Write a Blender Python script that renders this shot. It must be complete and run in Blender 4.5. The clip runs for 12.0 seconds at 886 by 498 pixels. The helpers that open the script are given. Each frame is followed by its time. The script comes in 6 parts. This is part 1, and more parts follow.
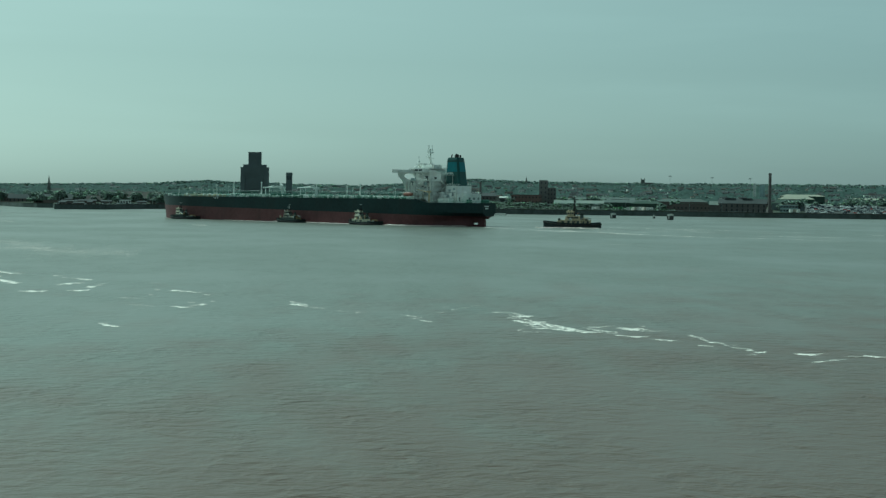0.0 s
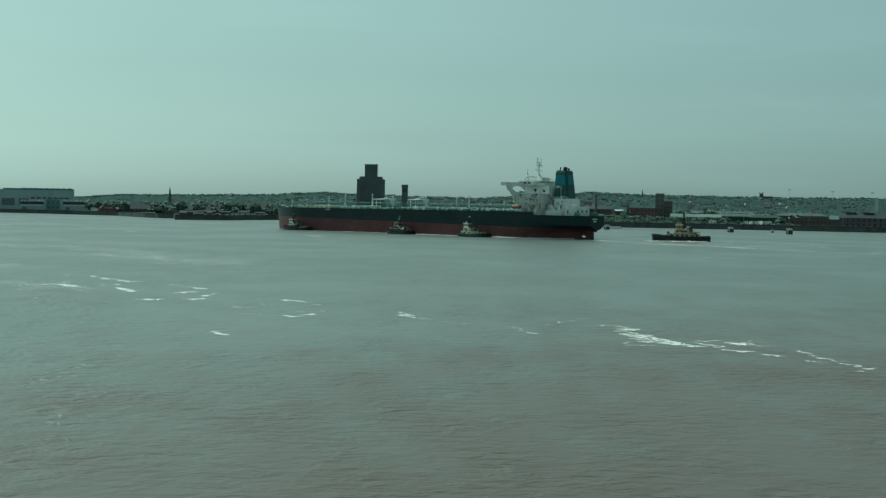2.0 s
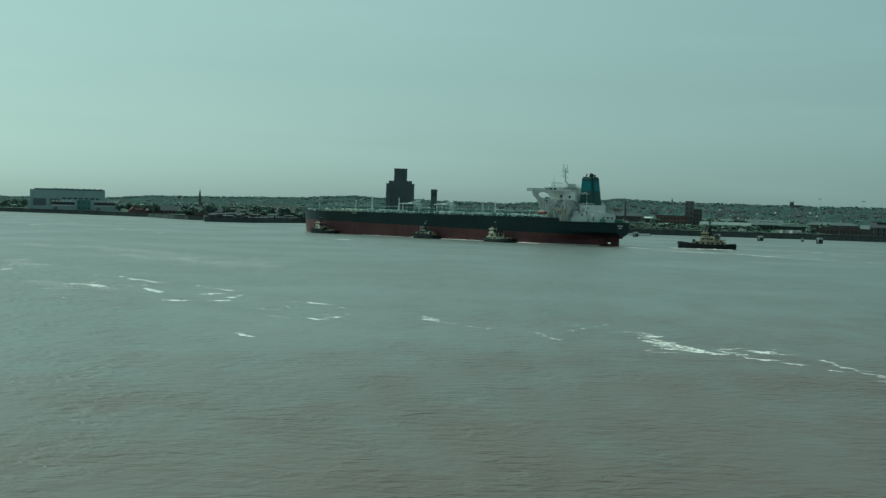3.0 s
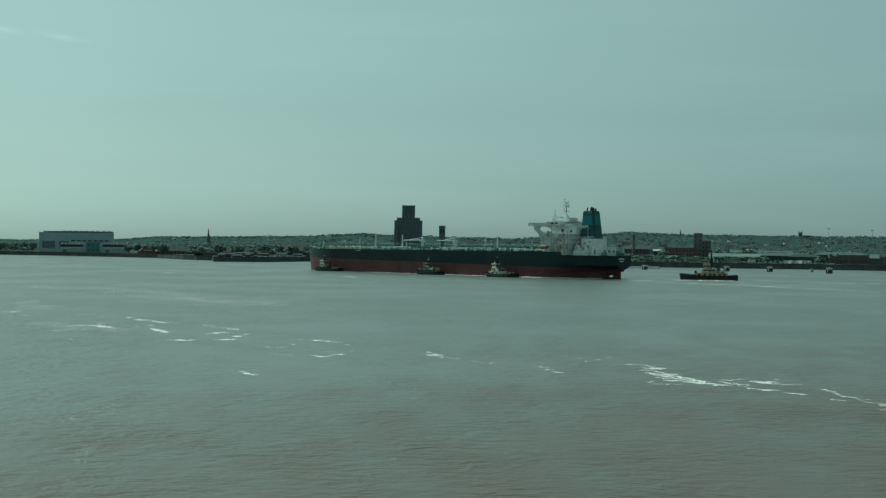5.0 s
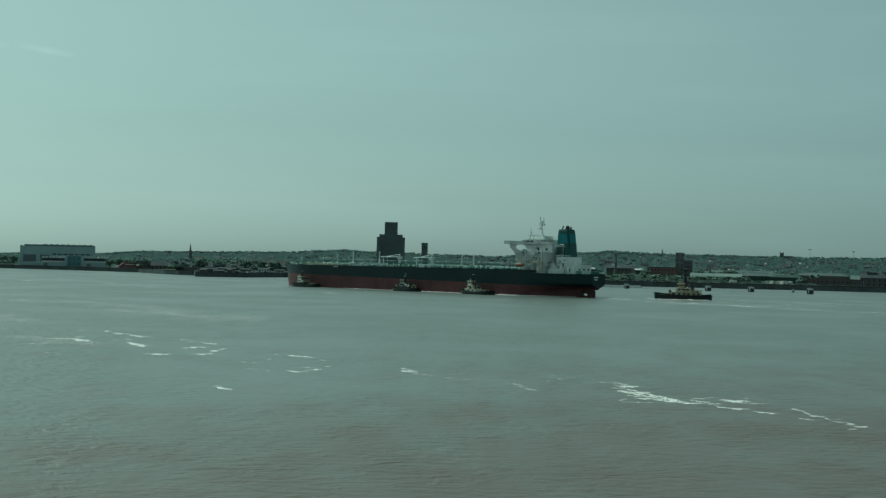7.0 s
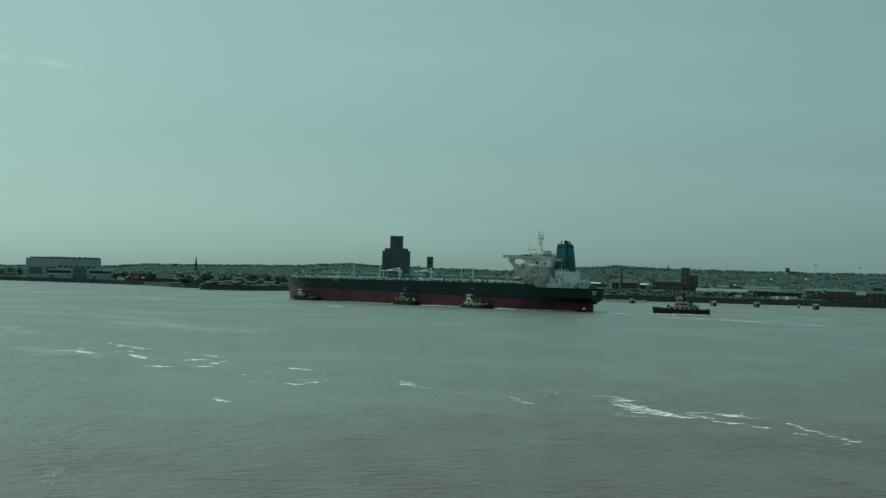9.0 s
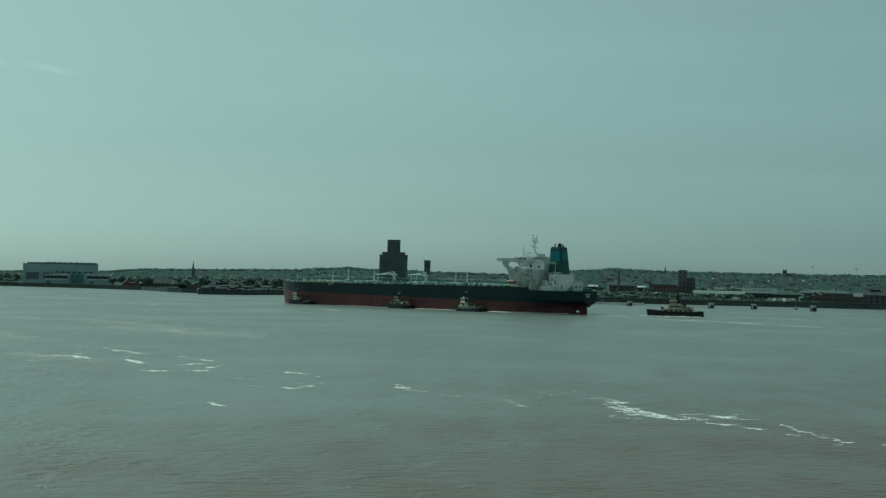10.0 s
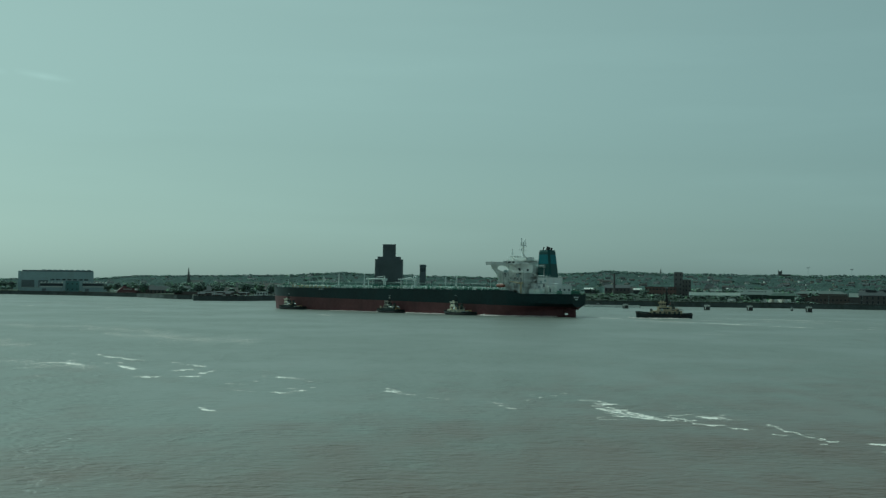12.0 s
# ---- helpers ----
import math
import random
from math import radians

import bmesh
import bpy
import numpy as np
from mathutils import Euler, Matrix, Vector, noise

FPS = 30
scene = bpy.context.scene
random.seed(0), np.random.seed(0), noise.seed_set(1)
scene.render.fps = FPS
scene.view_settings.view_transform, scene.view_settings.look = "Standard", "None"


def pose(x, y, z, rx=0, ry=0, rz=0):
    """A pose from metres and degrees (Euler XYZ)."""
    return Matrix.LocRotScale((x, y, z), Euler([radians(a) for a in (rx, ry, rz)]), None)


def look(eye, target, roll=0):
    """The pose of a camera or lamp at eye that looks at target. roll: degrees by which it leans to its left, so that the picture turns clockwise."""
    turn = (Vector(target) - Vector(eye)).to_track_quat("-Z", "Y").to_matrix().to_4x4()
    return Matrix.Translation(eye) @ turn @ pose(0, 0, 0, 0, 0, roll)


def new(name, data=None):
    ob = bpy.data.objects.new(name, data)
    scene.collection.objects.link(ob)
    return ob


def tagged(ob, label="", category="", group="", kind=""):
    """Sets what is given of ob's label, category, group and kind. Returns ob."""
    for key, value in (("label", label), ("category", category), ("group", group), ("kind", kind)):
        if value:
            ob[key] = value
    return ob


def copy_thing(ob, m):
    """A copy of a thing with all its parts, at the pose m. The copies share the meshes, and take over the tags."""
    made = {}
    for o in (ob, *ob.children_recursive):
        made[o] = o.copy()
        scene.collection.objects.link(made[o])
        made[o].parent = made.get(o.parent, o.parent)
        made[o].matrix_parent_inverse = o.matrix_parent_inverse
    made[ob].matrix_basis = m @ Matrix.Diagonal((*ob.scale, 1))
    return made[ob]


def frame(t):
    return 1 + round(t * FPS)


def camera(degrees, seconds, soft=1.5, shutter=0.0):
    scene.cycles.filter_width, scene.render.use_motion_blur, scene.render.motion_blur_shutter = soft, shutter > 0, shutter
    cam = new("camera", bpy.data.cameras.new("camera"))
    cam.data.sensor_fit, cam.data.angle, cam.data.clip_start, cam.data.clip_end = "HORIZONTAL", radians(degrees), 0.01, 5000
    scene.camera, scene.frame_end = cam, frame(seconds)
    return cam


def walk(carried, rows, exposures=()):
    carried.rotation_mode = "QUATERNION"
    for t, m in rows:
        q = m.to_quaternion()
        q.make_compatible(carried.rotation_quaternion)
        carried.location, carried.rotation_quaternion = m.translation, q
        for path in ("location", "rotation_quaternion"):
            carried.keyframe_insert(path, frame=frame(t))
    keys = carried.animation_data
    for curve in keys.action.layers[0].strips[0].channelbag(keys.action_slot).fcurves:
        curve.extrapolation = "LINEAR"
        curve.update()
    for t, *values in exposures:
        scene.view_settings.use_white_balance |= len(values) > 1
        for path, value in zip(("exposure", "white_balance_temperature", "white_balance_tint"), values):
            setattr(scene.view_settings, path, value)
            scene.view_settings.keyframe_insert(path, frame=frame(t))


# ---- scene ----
from mathutils import Vector as V

# ---------------------------------------------------------------- camera
EYE = (0.0, 0.0, 19.45)
cam = camera(33.09, 12.0, soft=1.35)


def aim(yaw, pitch, roll):
    """A pose at the fixed eye: yaw to the right of +y, pitch up, roll clockwise, in degrees."""
    a, b = radians(yaw), radians(pitch)
    way = V((math.cos(b) * math.sin(a), math.cos(b) * math.cos(a), math.sin(b)))
    return look(EYE, V(EYE) + way * 100, roll)


walk(cam, [
    (0.0, aim(7.236, -2.212, 0.690)), (0.5, aim(6.640, -1.978, 1.775)), (1.0, aim(4.302, -1.948, 1.050)),
    (1.5, aim(3.597, -1.890, 1.425)), (2.0, aim(2.825, -1.796, 0.985)), (2.5, aim(2.242, -1.743, 1.548)),
    (3.0, aim(1.728, -1.631, 1.652)), (3.2, aim(1.600, -1.625, 1.660)), (4.8, aim(1.418, -0.385, 0.980)),
    (5.0, aim(1.361, -0.249, 0.700)), (5.5, aim(1.165, -0.021, 0.415)), (6.0, aim(1.680, 0.144, 0.988)),
    (6.5, aim(2.084, 0.253, 1.125)), (7.0, aim(2.029, 0.423, 1.245)), (7.2, aim(2.022, 0.500, 1.200)),
    (8.8, aim(1.812, 0.925, 1.550)), (9.0, aim(1.805, 0.956, 1.486)), (9.5, aim(1.862, 1.061, 1.722)),
    (10.0, aim(1.911, 1.093, 1.205)), (10.5, aim(1.957, 1.179, 0.858)), (11.0, aim(1.987, 1.212, 0.800)),
    (11.5, aim(2.031, 1.293, 1.060)), (12.0, aim(2.084, 1.256, 0.698)),
], exposures=[(0.0, 0.25, 5170, -34), (2.5, 0.18, 5170, -34), (5.0, 0.07, 5170, -34), (12.0, -0.07, 5170, -34)])

# ---------------------------------------------------------------- light
SUN_AZ, SUN_EL = -42.0, 47.0        # degrees to the right of +y, and up
HAZE_FAR, HAZE_NEAR, HAZE_LOW = (0.858, 0.895, 0.925), (1.06, 1.03, 0.965), (1.02, 1.01, 1.0)
world = bpy.data.worlds.new("sky")
scene.world = world
world.use_nodes = True
wn, wl = world.node_tree.nodes, world.node_tree.links
wn.clear()
w_out, w_bg, w_sky = wn.new("ShaderNodeOutputWorld"), wn.new("ShaderNodeBackground"), wn.new("ShaderNodeTexSky")
w_sky.sky_type, w_sky.sun_disc = 'NISHITA', False
w_sky.sun_elevation, w_sky.sun_rotation = radians(SUN_EL), radians(SUN_AZ)
w_sky.altitude, w_sky.air_density, w_sky.dust_density, w_sky.ozone_density = 0.0, 1.0, 1.1, 1.0
w_bg.inputs["Strength"].default_value = 0.061
# a hazy summer sky: little colour, with faint streaks of high cloud
w_haze, w_cloud, w_tc, w_map, w_noise, w_rng = (wn.new(k) for k in ("ShaderNodeHueSaturation", "ShaderNodeMix", "ShaderNodeTexCoord", "ShaderNodeMapping", "ShaderNodeTexNoise", "ShaderNodeMapRange"))
w_haze.inputs["Saturation"].default_value = 0.16
w_cloud.data_type = 'RGBA'
w_cloud.inputs["B"].default_value = (13.0, 13.2, 13.2, 1)
w_map.inputs["Scale"].default_value, w_map.inputs["Location"].default_value = (3.0, 3.0, 26.0), (0.35, 0.1, 0.4)
w_noise.inputs["Scale"].default_value, w_noise.inputs["Detail"].default_value = 1.0, 8.0
w_rng.inputs["From Min"].default_value, w_rng.inputs["From Max"].default_value, w_rng.inputs["To Max"].default_value = 0.5, 0.85, 0.07
wl.new(w_tc.outputs["Generated"], w_map.inputs["Vector"])
wl.new(w_map.outputs[0], w_noise.inputs["Vector"])
wl.new(w_noise.outputs["Fac"], w_rng.inputs["Value"])
wl.new(w_rng.outputs[0], w_cloud.inputs["Factor"])
wl.new(w_sky.outputs[0], w_haze.inputs["Color"])
# haze: warmer and brighter towards the sun and down at the horizon
w_sep, w_dot = wn.new("ShaderNodeSeparateXYZ"), wn.new("ShaderNodeVectorMath")
wl.new(w_tc.outputs["Generated"], w_sep.inputs[0])
w_dot.operation = 'DOT_PRODUCT'
w_dot.inputs[1].default_value = (math.cos(radians(SUN_EL)) * math.sin(radians(SUN_AZ)), math.cos(radians(SUN_EL)) * math.cos(radians(SUN_AZ)), math.sin(radians(SUN_EL)))
wl.new(w_tc.outputs["Generated"], w_dot.inputs[0])


def w_blend(sock, lo, hi, far, near):
    """A colour that runs from far to near while the value runs from lo to hi."""
    r, m = wn.new("ShaderNodeMapRange"), wn.new("ShaderNodeMix")
    r.interpolation_type, m.data_type = 'SMOOTHSTEP', 'RGBA'
    r.inputs["From Min"].default_value, r.inputs["From Max"].default_value = lo, hi
    m.inputs["A"].default_value, m.inputs["B"].default_value = (*far, 1), (*near, 1)
    wl.new(sock, r.inputs["Value"])
    wl.new(r.outputs[0], m.inputs["Factor"])
    return m.outputs["Result"]


def w_times(a, b):
    m = wn.new("ShaderNodeMix")
    m.data_type, m.blend_type = 'RGBA', 'MULTIPLY'
    m.inputs["Factor"].default_value = 1.0
    wl.new(a, m.inputs["A"])
    wl.new(b, m.inputs["B"])
    return m.outputs["Result"]


w_tinted = w_times(w_times(w_haze.outputs[0], w_blend(w_dot.outputs["Value"], 0.15, 0.95, HAZE_FAR, HAZE_NEAR)), w_blend(w_sep.outputs[2], 0.0, 0.13, HAZE_LOW, (1.0, 1.0, 1.0)))
wl.new(w_tinted, w_cloud.inputs["A"])
# two thin wisps of cirrus low in the south-west


def w_math(op, a, b):
    m = wn.new("ShaderNodeMath")
    m.operation = op
    for sock, v in zip(m.inputs, (a, b)):
        if isinstance(v, (int, float)):
            sock.default_value = v
        else:
            wl.new(v, sock)
    return m.outputs[0]


w_side = w_math("DIVIDE", w_sep.outputs[0], w_sep.outputs[1])
w_wave = w_math("MULTIPLY", w_math("SUBTRACT", w_noise.outputs["Fac"], 0.5), 0.02)
w_sum = None
for side0, up0, half in ((-0.231, 0.1312, 0.022), (-0.270, 0.1345, 0.016)):
    w_u = w_math("SUBTRACT", 1.0, w_math("DIVIDE", w_math("ABSOLUTE", w_math("SUBTRACT", w_side, side0), 0.0), half))
    w_tilt = w_math("MULTIPLY", w_math("SUBTRACT", w_side, side0), -0.14)
    w_v = w_math("SUBTRACT", 1.0, w_math("DIVIDE", w_math("ABSOLUTE", w_math("SUBTRACT", w_math("SUBTRACT", w_sep.outputs[2], w_tilt), w_math("ADD", w_wave, up0)), 0.0), 0.0030))
    w_one = w_math("MULTIPLY", w_math("MAXIMUM", w_u, 0.0), w_math("MAXIMUM", w_v, 0.0))
    w_sum = w_one if w_sum is None else w_math("ADD", w_sum, w_one)
w_wisp = wn.new("ShaderNodeMix")
w_wisp.data_type = 'RGBA'
w_wisp.inputs["B"].default_value = (16.0, 16.0, 15.8, 1)
wl.new(w_math("MULTIPLY", w_sum, 0.13), w_wisp.inputs["Factor"])
wl.new(w_cloud.outputs["Result"], w_wisp.inputs["A"])
wl.new(w_wisp.outputs["Result"], w_bg.inputs["Color"])
wl.new(w_bg.outputs[0], w_out.inputs["Surface"])

sun = new("sun", bpy.data.lights.new("sun", 'SUN'))
sun.data.energy, sun.data.angle, sun.data.color = 2.3, radians(0.8), (1.0, 0.97, 0.93)
sun_way = V((math.cos(radians(SUN_EL)) * math.sin(radians(SUN_AZ)),
             math.cos(radians(SUN_EL)) * math.cos(radians(SUN_AZ)), math.sin(radians(SUN_EL))))
sun.matrix_world = look(sun_way * 800, (0, 0, 0))


# ---------------------------------------------------------------- materials
def surface(name, colour, rough=0.7, metal=0.0, coarse=0.15, fine=2.0, amount=0.3, bump=0.0, each=0.0, stain=None, stain_amount=0.0):
    """A painted, mineral or leafy surface: colour varied at two scales, optional stain patches and relief."""
    m = bpy.data.materials.new(name)
    m.use_nodes = True
    n, l = m.node_tree.nodes, m.node_tree.links
    b = n["Principled BSDF"]
    b.inputs["Roughness"].default_value, b.inputs["Metallic"].default_value = rough, metal
    tc = n.new("ShaderNodeTexCoord")
    a, f = n.new("ShaderNodeTexNoise"), n.new("ShaderNodeTexNoise")
    for t, sc in ((a, coarse), (f, fine)):
        t.inputs["Scale"].default_value, t.inputs["Detail"].default_value = sc, 5.0
        l.new(tc.outputs["Object"], t.inputs["Vector"])
    mix = n.new("ShaderNodeMath")
    mix.operation = 'ADD'
    l.new(a.outputs["Fac"], mix.inputs[0])
    l.new(f.outputs["Fac"], mix.inputs[1])
    rng = n.new("ShaderNodeMapRange")
    rng.inputs["From Min"].default_value, rng.inputs["From Max"].default_value = 0.6, 1.4
    rng.inputs["To Min"].default_value, rng.inputs["To Max"].default_value = 1 - amount, 1 + amount
    l.new(mix.outputs[0], rng.inputs["Value"])
    value = rng.outputs[0]
    if each:
        info = n.new("ShaderNodeObjectInfo")
        r2 = n.new("ShaderNodeMapRange")
        r2.inputs["To Min"].default_value, r2.inputs["To Max"].default_value = 1 - each, 1 + each
        l.new(info.outputs["Random"], r2.inputs["Value"])
        mul = n.new("ShaderNodeMath")
        mul.operation = 'MULTIPLY'
        l.new(value, mul.inputs[0])
        l.new(r2.outputs[0], mul.inputs[1])
        value = mul.outputs[0]
    col = n.new("ShaderNodeMix")
    col.data_type, col.blend_type = 'RGBA', 'MULTIPLY'
    col.inputs["Factor"].default_value = 1.0
    col.inputs["A"].default_value = (*colour, 1)
    comb = n.new("ShaderNodeCombineColor")
    for k in range(3):
        l.new(value, comb.inputs[k])
    l.new(comb.outputs[0], col.inputs["B"])
    out = col.outputs["Result"]
    if stain:
        st = n.new("ShaderNodeTexNoise")
        st.inputs["Scale"].default_value, st.inputs["Detail"].default_value = coarse * 2.7, 7.0
        mp = n.new("ShaderNodeMapping")
        mp.inputs["Scale"].default_value = (1, 1, 0.25)
        l.new(tc.outputs["Object"], mp.inputs["Vector"])
        l.new(mp.outputs[0], st.inputs["Vector"])
        r3 = n.new("ShaderNodeMapRange")
        r3.inputs["From Min"].default_value, r3.inputs["From Max"].default_value = 0.5, 0.72
        r3.inputs["To Max"].default_value = stain_amount
        l.new(st.outputs["Fac"], r3.inputs["Value"])
        c2 = n.new("ShaderNodeMix")
        c2.data_type = 'RGBA'
        l.new(r3.outputs[0], c2.inputs["Factor"])
        l.new(out, c2.inputs["A"])
        c2.inputs["B"].default_value = (*stain, 1)
        out = c2.outputs["Result"]
    l.new(out, b.inputs["Base Color"])
    if bump:
        bp = n.new("ShaderNodeBump")
        bp.inputs["Strength"].default_value, bp.inputs["Distance"].default_value = 0.6, bump
        l.new(f.outputs["Fac"], bp.inputs["Height"])
        l.new(bp.outputs[0], b.inputs["Normal"])
    return m


def leafy(name, colour, spread):
    """Foliage: hue and value differ from clump to clump."""
    m = surface(name, colour, rough=0.85, coarse=0.03, fine=0.6, amount=0.45)
    n, l = m.node_tree.nodes, m.node_tree.links
    b = n["Principled BSDF"]
    b.inputs["Specular IOR Level"].default_value, b.inputs["Sheen Weight"].default_value, b.inputs["Sheen Roughness"].default_value = 0.15, 0.12, 0.6
    # light passes from leaf to leaf through a crown
    b.inputs["Subsurface Weight"].default_value, b.inputs["Subsurface Scale"].default_value, b.inputs["Subsurface Radius"].default_value = 0.8, 1.0, (1.6, 2.0, 1.4)
    src = b.inputs["Base Color"].links[0].from_socket
    geo = n.new("ShaderNodeNewGeometry")
    hsv = n.new("ShaderNodeHueSaturation")
    for key, lo, hi in (("Hue", 0.5 - spread * 0.06, 0.5 + spread * 0.05), ("Value", 1 - spread * 0.6, 1 + spread * 0.7)):
        r = n.new("ShaderNodeMapRange")
        r.inputs["To Min"].default_value, r.inputs["To Max"].default_value = lo, hi
        l.new(geo.outputs["Random Per Island"], r.inputs["Value"])
        l.new(r.outputs[0], hsv.inputs[key])
    l.new(src, hsv.inputs["Color"])
    l.new(hsv.outputs[0], b.inputs["Base Color"])
    return m


def bricky(name, c1, c2, mortar, scale=1.0):
    m = surface(name, c1, rough=0.9, coarse=0.08, fine=1.2, amount=0.3, bump=0.02)
    n, l = m.node_tree.nodes, m.node_tree.links
    b = n["Principled BSDF"]
    src = b.inputs["Base Color"].links[0].from_socket
    br = n.new("ShaderNodeTexBrick")
    br.inputs["Scale"].default_value = scale
    br.inputs["Color1"].default_value, br.inputs["Color2"].default_value = (1, 1, 1, 1), (*[b_ / max(a_, 0.01) for a_, b_ in zip(c1, c2)], 1)
    br.inputs["Mortar"].default_value = (*[b_ / max(a_, 0.01) for a_, b_ in zip(c1, mortar)], 1)
    tc = n.new("ShaderNodeTexCoord")
    mp = n.new("ShaderNodeMapping")
    mp.inputs["Rotation"].default_value = (radians(90), 0, 0)
    l.new(tc.outputs["Object"], mp.inputs["Vector"])
    l.new(mp.outputs[0], br.inputs["Vector"])
    mx = n.new("ShaderNodeMix")
    mx.data_type, mx.blend_type = 'RGBA', 'MULTIPLY'
    mx.inputs["Factor"].default_value = 1.0
    l.new(src, mx.inputs["A"])
    l.new(br.outputs["Color"], mx.inputs["B"])
    l.new(mx.outputs["Result"], b.inputs["Base Color"])
    return m


def river():
    """Silty estuary water: brown body, painted far teal, ripples at four sizes, smoother slicks."""
    m = bpy.data.materials.new("river_water")
    m.use_nodes = True
    n, l = m.node_tree.nodes, m.node_tree.links
    b = n["Principled BSDF"]
    b.inputs["IOR"].default_value = 1.33
    tc = n.new("ShaderNodeTexCoord")

    def noise_at(scale, stretch, detail, turn=0.0, warp=0.0):
        mp, t = n.new("ShaderNodeMapping"), n.new("ShaderNodeTexNoise")
        mp.inputs["Scale"].default_value = (stretch, 1, 1)
        mp.inputs["Rotation"].default_value = (0, 0, radians(turn))
        t.inputs["Scale"].default_value, t.inputs["Detail"].default_value, t.inputs["Distortion"].default_value = scale, detail, warp
        l.new(tc.outputs["Object"], mp.inputs["Vector"])
        l.new(mp.outputs[0], t.inputs["Vector"])
        return t.outputs["Fac"]

    def scaled(sock, lo, hi, a, c):
        r = n.new("ShaderNodeMapRange")
        for key, v in (("From Min", lo), ("From Max", hi), ("To Min", a), ("To Max", c)):
            r.inputs[key].default_value = v
        l.new(sock, r.inputs["Value"])
        return r.outputs[0]

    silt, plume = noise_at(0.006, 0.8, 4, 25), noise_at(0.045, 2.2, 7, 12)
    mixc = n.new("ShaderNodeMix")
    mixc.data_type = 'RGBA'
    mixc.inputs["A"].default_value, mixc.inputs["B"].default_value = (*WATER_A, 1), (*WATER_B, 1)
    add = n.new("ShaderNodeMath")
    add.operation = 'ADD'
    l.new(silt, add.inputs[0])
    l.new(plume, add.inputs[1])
    # browner silt near and right; the sky's pale teal reflection painted in beyond
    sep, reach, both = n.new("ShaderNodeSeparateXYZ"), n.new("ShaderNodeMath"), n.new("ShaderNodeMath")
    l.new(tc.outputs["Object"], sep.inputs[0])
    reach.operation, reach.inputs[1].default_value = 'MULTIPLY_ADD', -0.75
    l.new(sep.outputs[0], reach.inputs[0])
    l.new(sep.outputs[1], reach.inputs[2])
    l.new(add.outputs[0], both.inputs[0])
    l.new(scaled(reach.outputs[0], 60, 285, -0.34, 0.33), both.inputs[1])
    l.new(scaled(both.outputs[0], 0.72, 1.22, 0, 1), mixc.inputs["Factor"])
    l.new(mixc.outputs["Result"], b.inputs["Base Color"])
    slick = noise_at(0.012, 1.4, 6, 20)
    l.new(scaled(slick, 0.4, 0.65, 0.35, 0.29), b.inputs["Roughness"])
    gust = scaled(noise_at(0.05, 3.2, 6, 10), 0.36, 0.64, 0.35, 1.45)
    calm = n.new("ShaderNodeMath")
    calm.operation = 'MULTIPLY'
    l.new(gust, calm.inputs[0])
    l.new(scaled(slick, 0.48, 0.62, 1.05, 0.45), calm.inputs[1])
    prev = None
    for sc, st, dist, turn in ((0.06, 1.6, 0.22, 8), (0.2, 1.0, 0.27, -10), (0.52, 0.8, 0.36, 14), (1.6, 0.8, 0.08, -8)):
        bp = n.new("ShaderNodeBump")
        bp.inputs["Distance"].default_value = dist * WAVES
        l.new(noise_at(sc, st, 3, turn, 0.5), bp.inputs["Height"])
        l.new(calm.outputs[0], bp.inputs["Strength"])
        if prev:
            l.new(prev, bp.inputs["Normal"])
        prev = bp.outputs[0]
    l.new(prev, b.inputs["Normal"])
    return m


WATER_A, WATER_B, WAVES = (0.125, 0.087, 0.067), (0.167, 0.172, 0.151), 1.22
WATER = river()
GROUND = surface("ground_mix", (0.06, 0.075, 0.05), 0.95, coarse=0.01, fine=0.15, amount=0.5, stain=(0.075, 0.07, 0.06), stain_amount=0.8)
QUAY = surface("wet_quay_stone", (0.098, 0.112, 0.107), 0.85, coarse=0.06, fine=0.8, amount=0.45, bump=0.05, stain=(0.05, 0.058, 0.05), stain_amount=0.8)
COPING = surface("quay_coping", (0.08, 0.077, 0.068), 0.9, coarse=0.1, fine=1.5, amount=0.3)
BANK = surface("scrubby_bank", (0.042, 0.056, 0.042), 0.95, coarse=0.05, fine=0.5, amount=0.55, stain=(0.055, 0.05, 0.042), stain_amount=0.7)
LEAF_FAR = leafy("far_foliage", (0.10, 0.135, 0.12), 0.15)
LEAF = leafy("tree_foliage", (0.125, 0.16, 0.132), 0.3)
LEAF_SCRUB = leafy("scrub_foliage", (0.036, 0.052, 0.036), 0.3)
LEAF_DARK = leafy("dark_tree_foliage", (0.112, 0.142, 0.12), 0.3)
BARK = surface("bark", (0.09, 0.07, 0.05), 0.9, coarse=0.5, fine=4)
BRICK_DARK = bricky("sooty_brick", (0.145, 0.125, 0.122), (0.122, 0.107, 0.104), (0.155, 0.145, 0.14))
BRICK_RED = bricky("red_brick", (0.21, 0.125, 0.105), (0.18, 0.105, 0.09), (0.2, 0.17, 0.15))
BRICK_BROWN = bricky("brown_brick", (0.15, 0.117, 0.104), (0.13, 0.10, 0.09), (0.165, 0.145, 0.135))
HOUSE_BRICK = bricky("house_brick", (0.195, 0.182, 0.172), (0.168, 0.155, 0.147), (0.21, 0.198, 0.19))
SLATE = surface("slate_roof", (0.075, 0.08, 0.083), 0.7, coarse=0.1, fine=1.5, amount=0.3)
TILE_ROOF = surface("clay_tile_roof", (0.085, 0.076, 0.07), 0.85, coarse=0.1, fine=1.5, amount=0.3, each=0.25)
CLADDING = surface("pale_blue_grey_cladding", (0.40, 0.48, 0.49), 0.55, coarse=0.04, fine=0.5, amount=0.15, stain=(0.3, 0.31, 0.3), stain_amount=0.5)
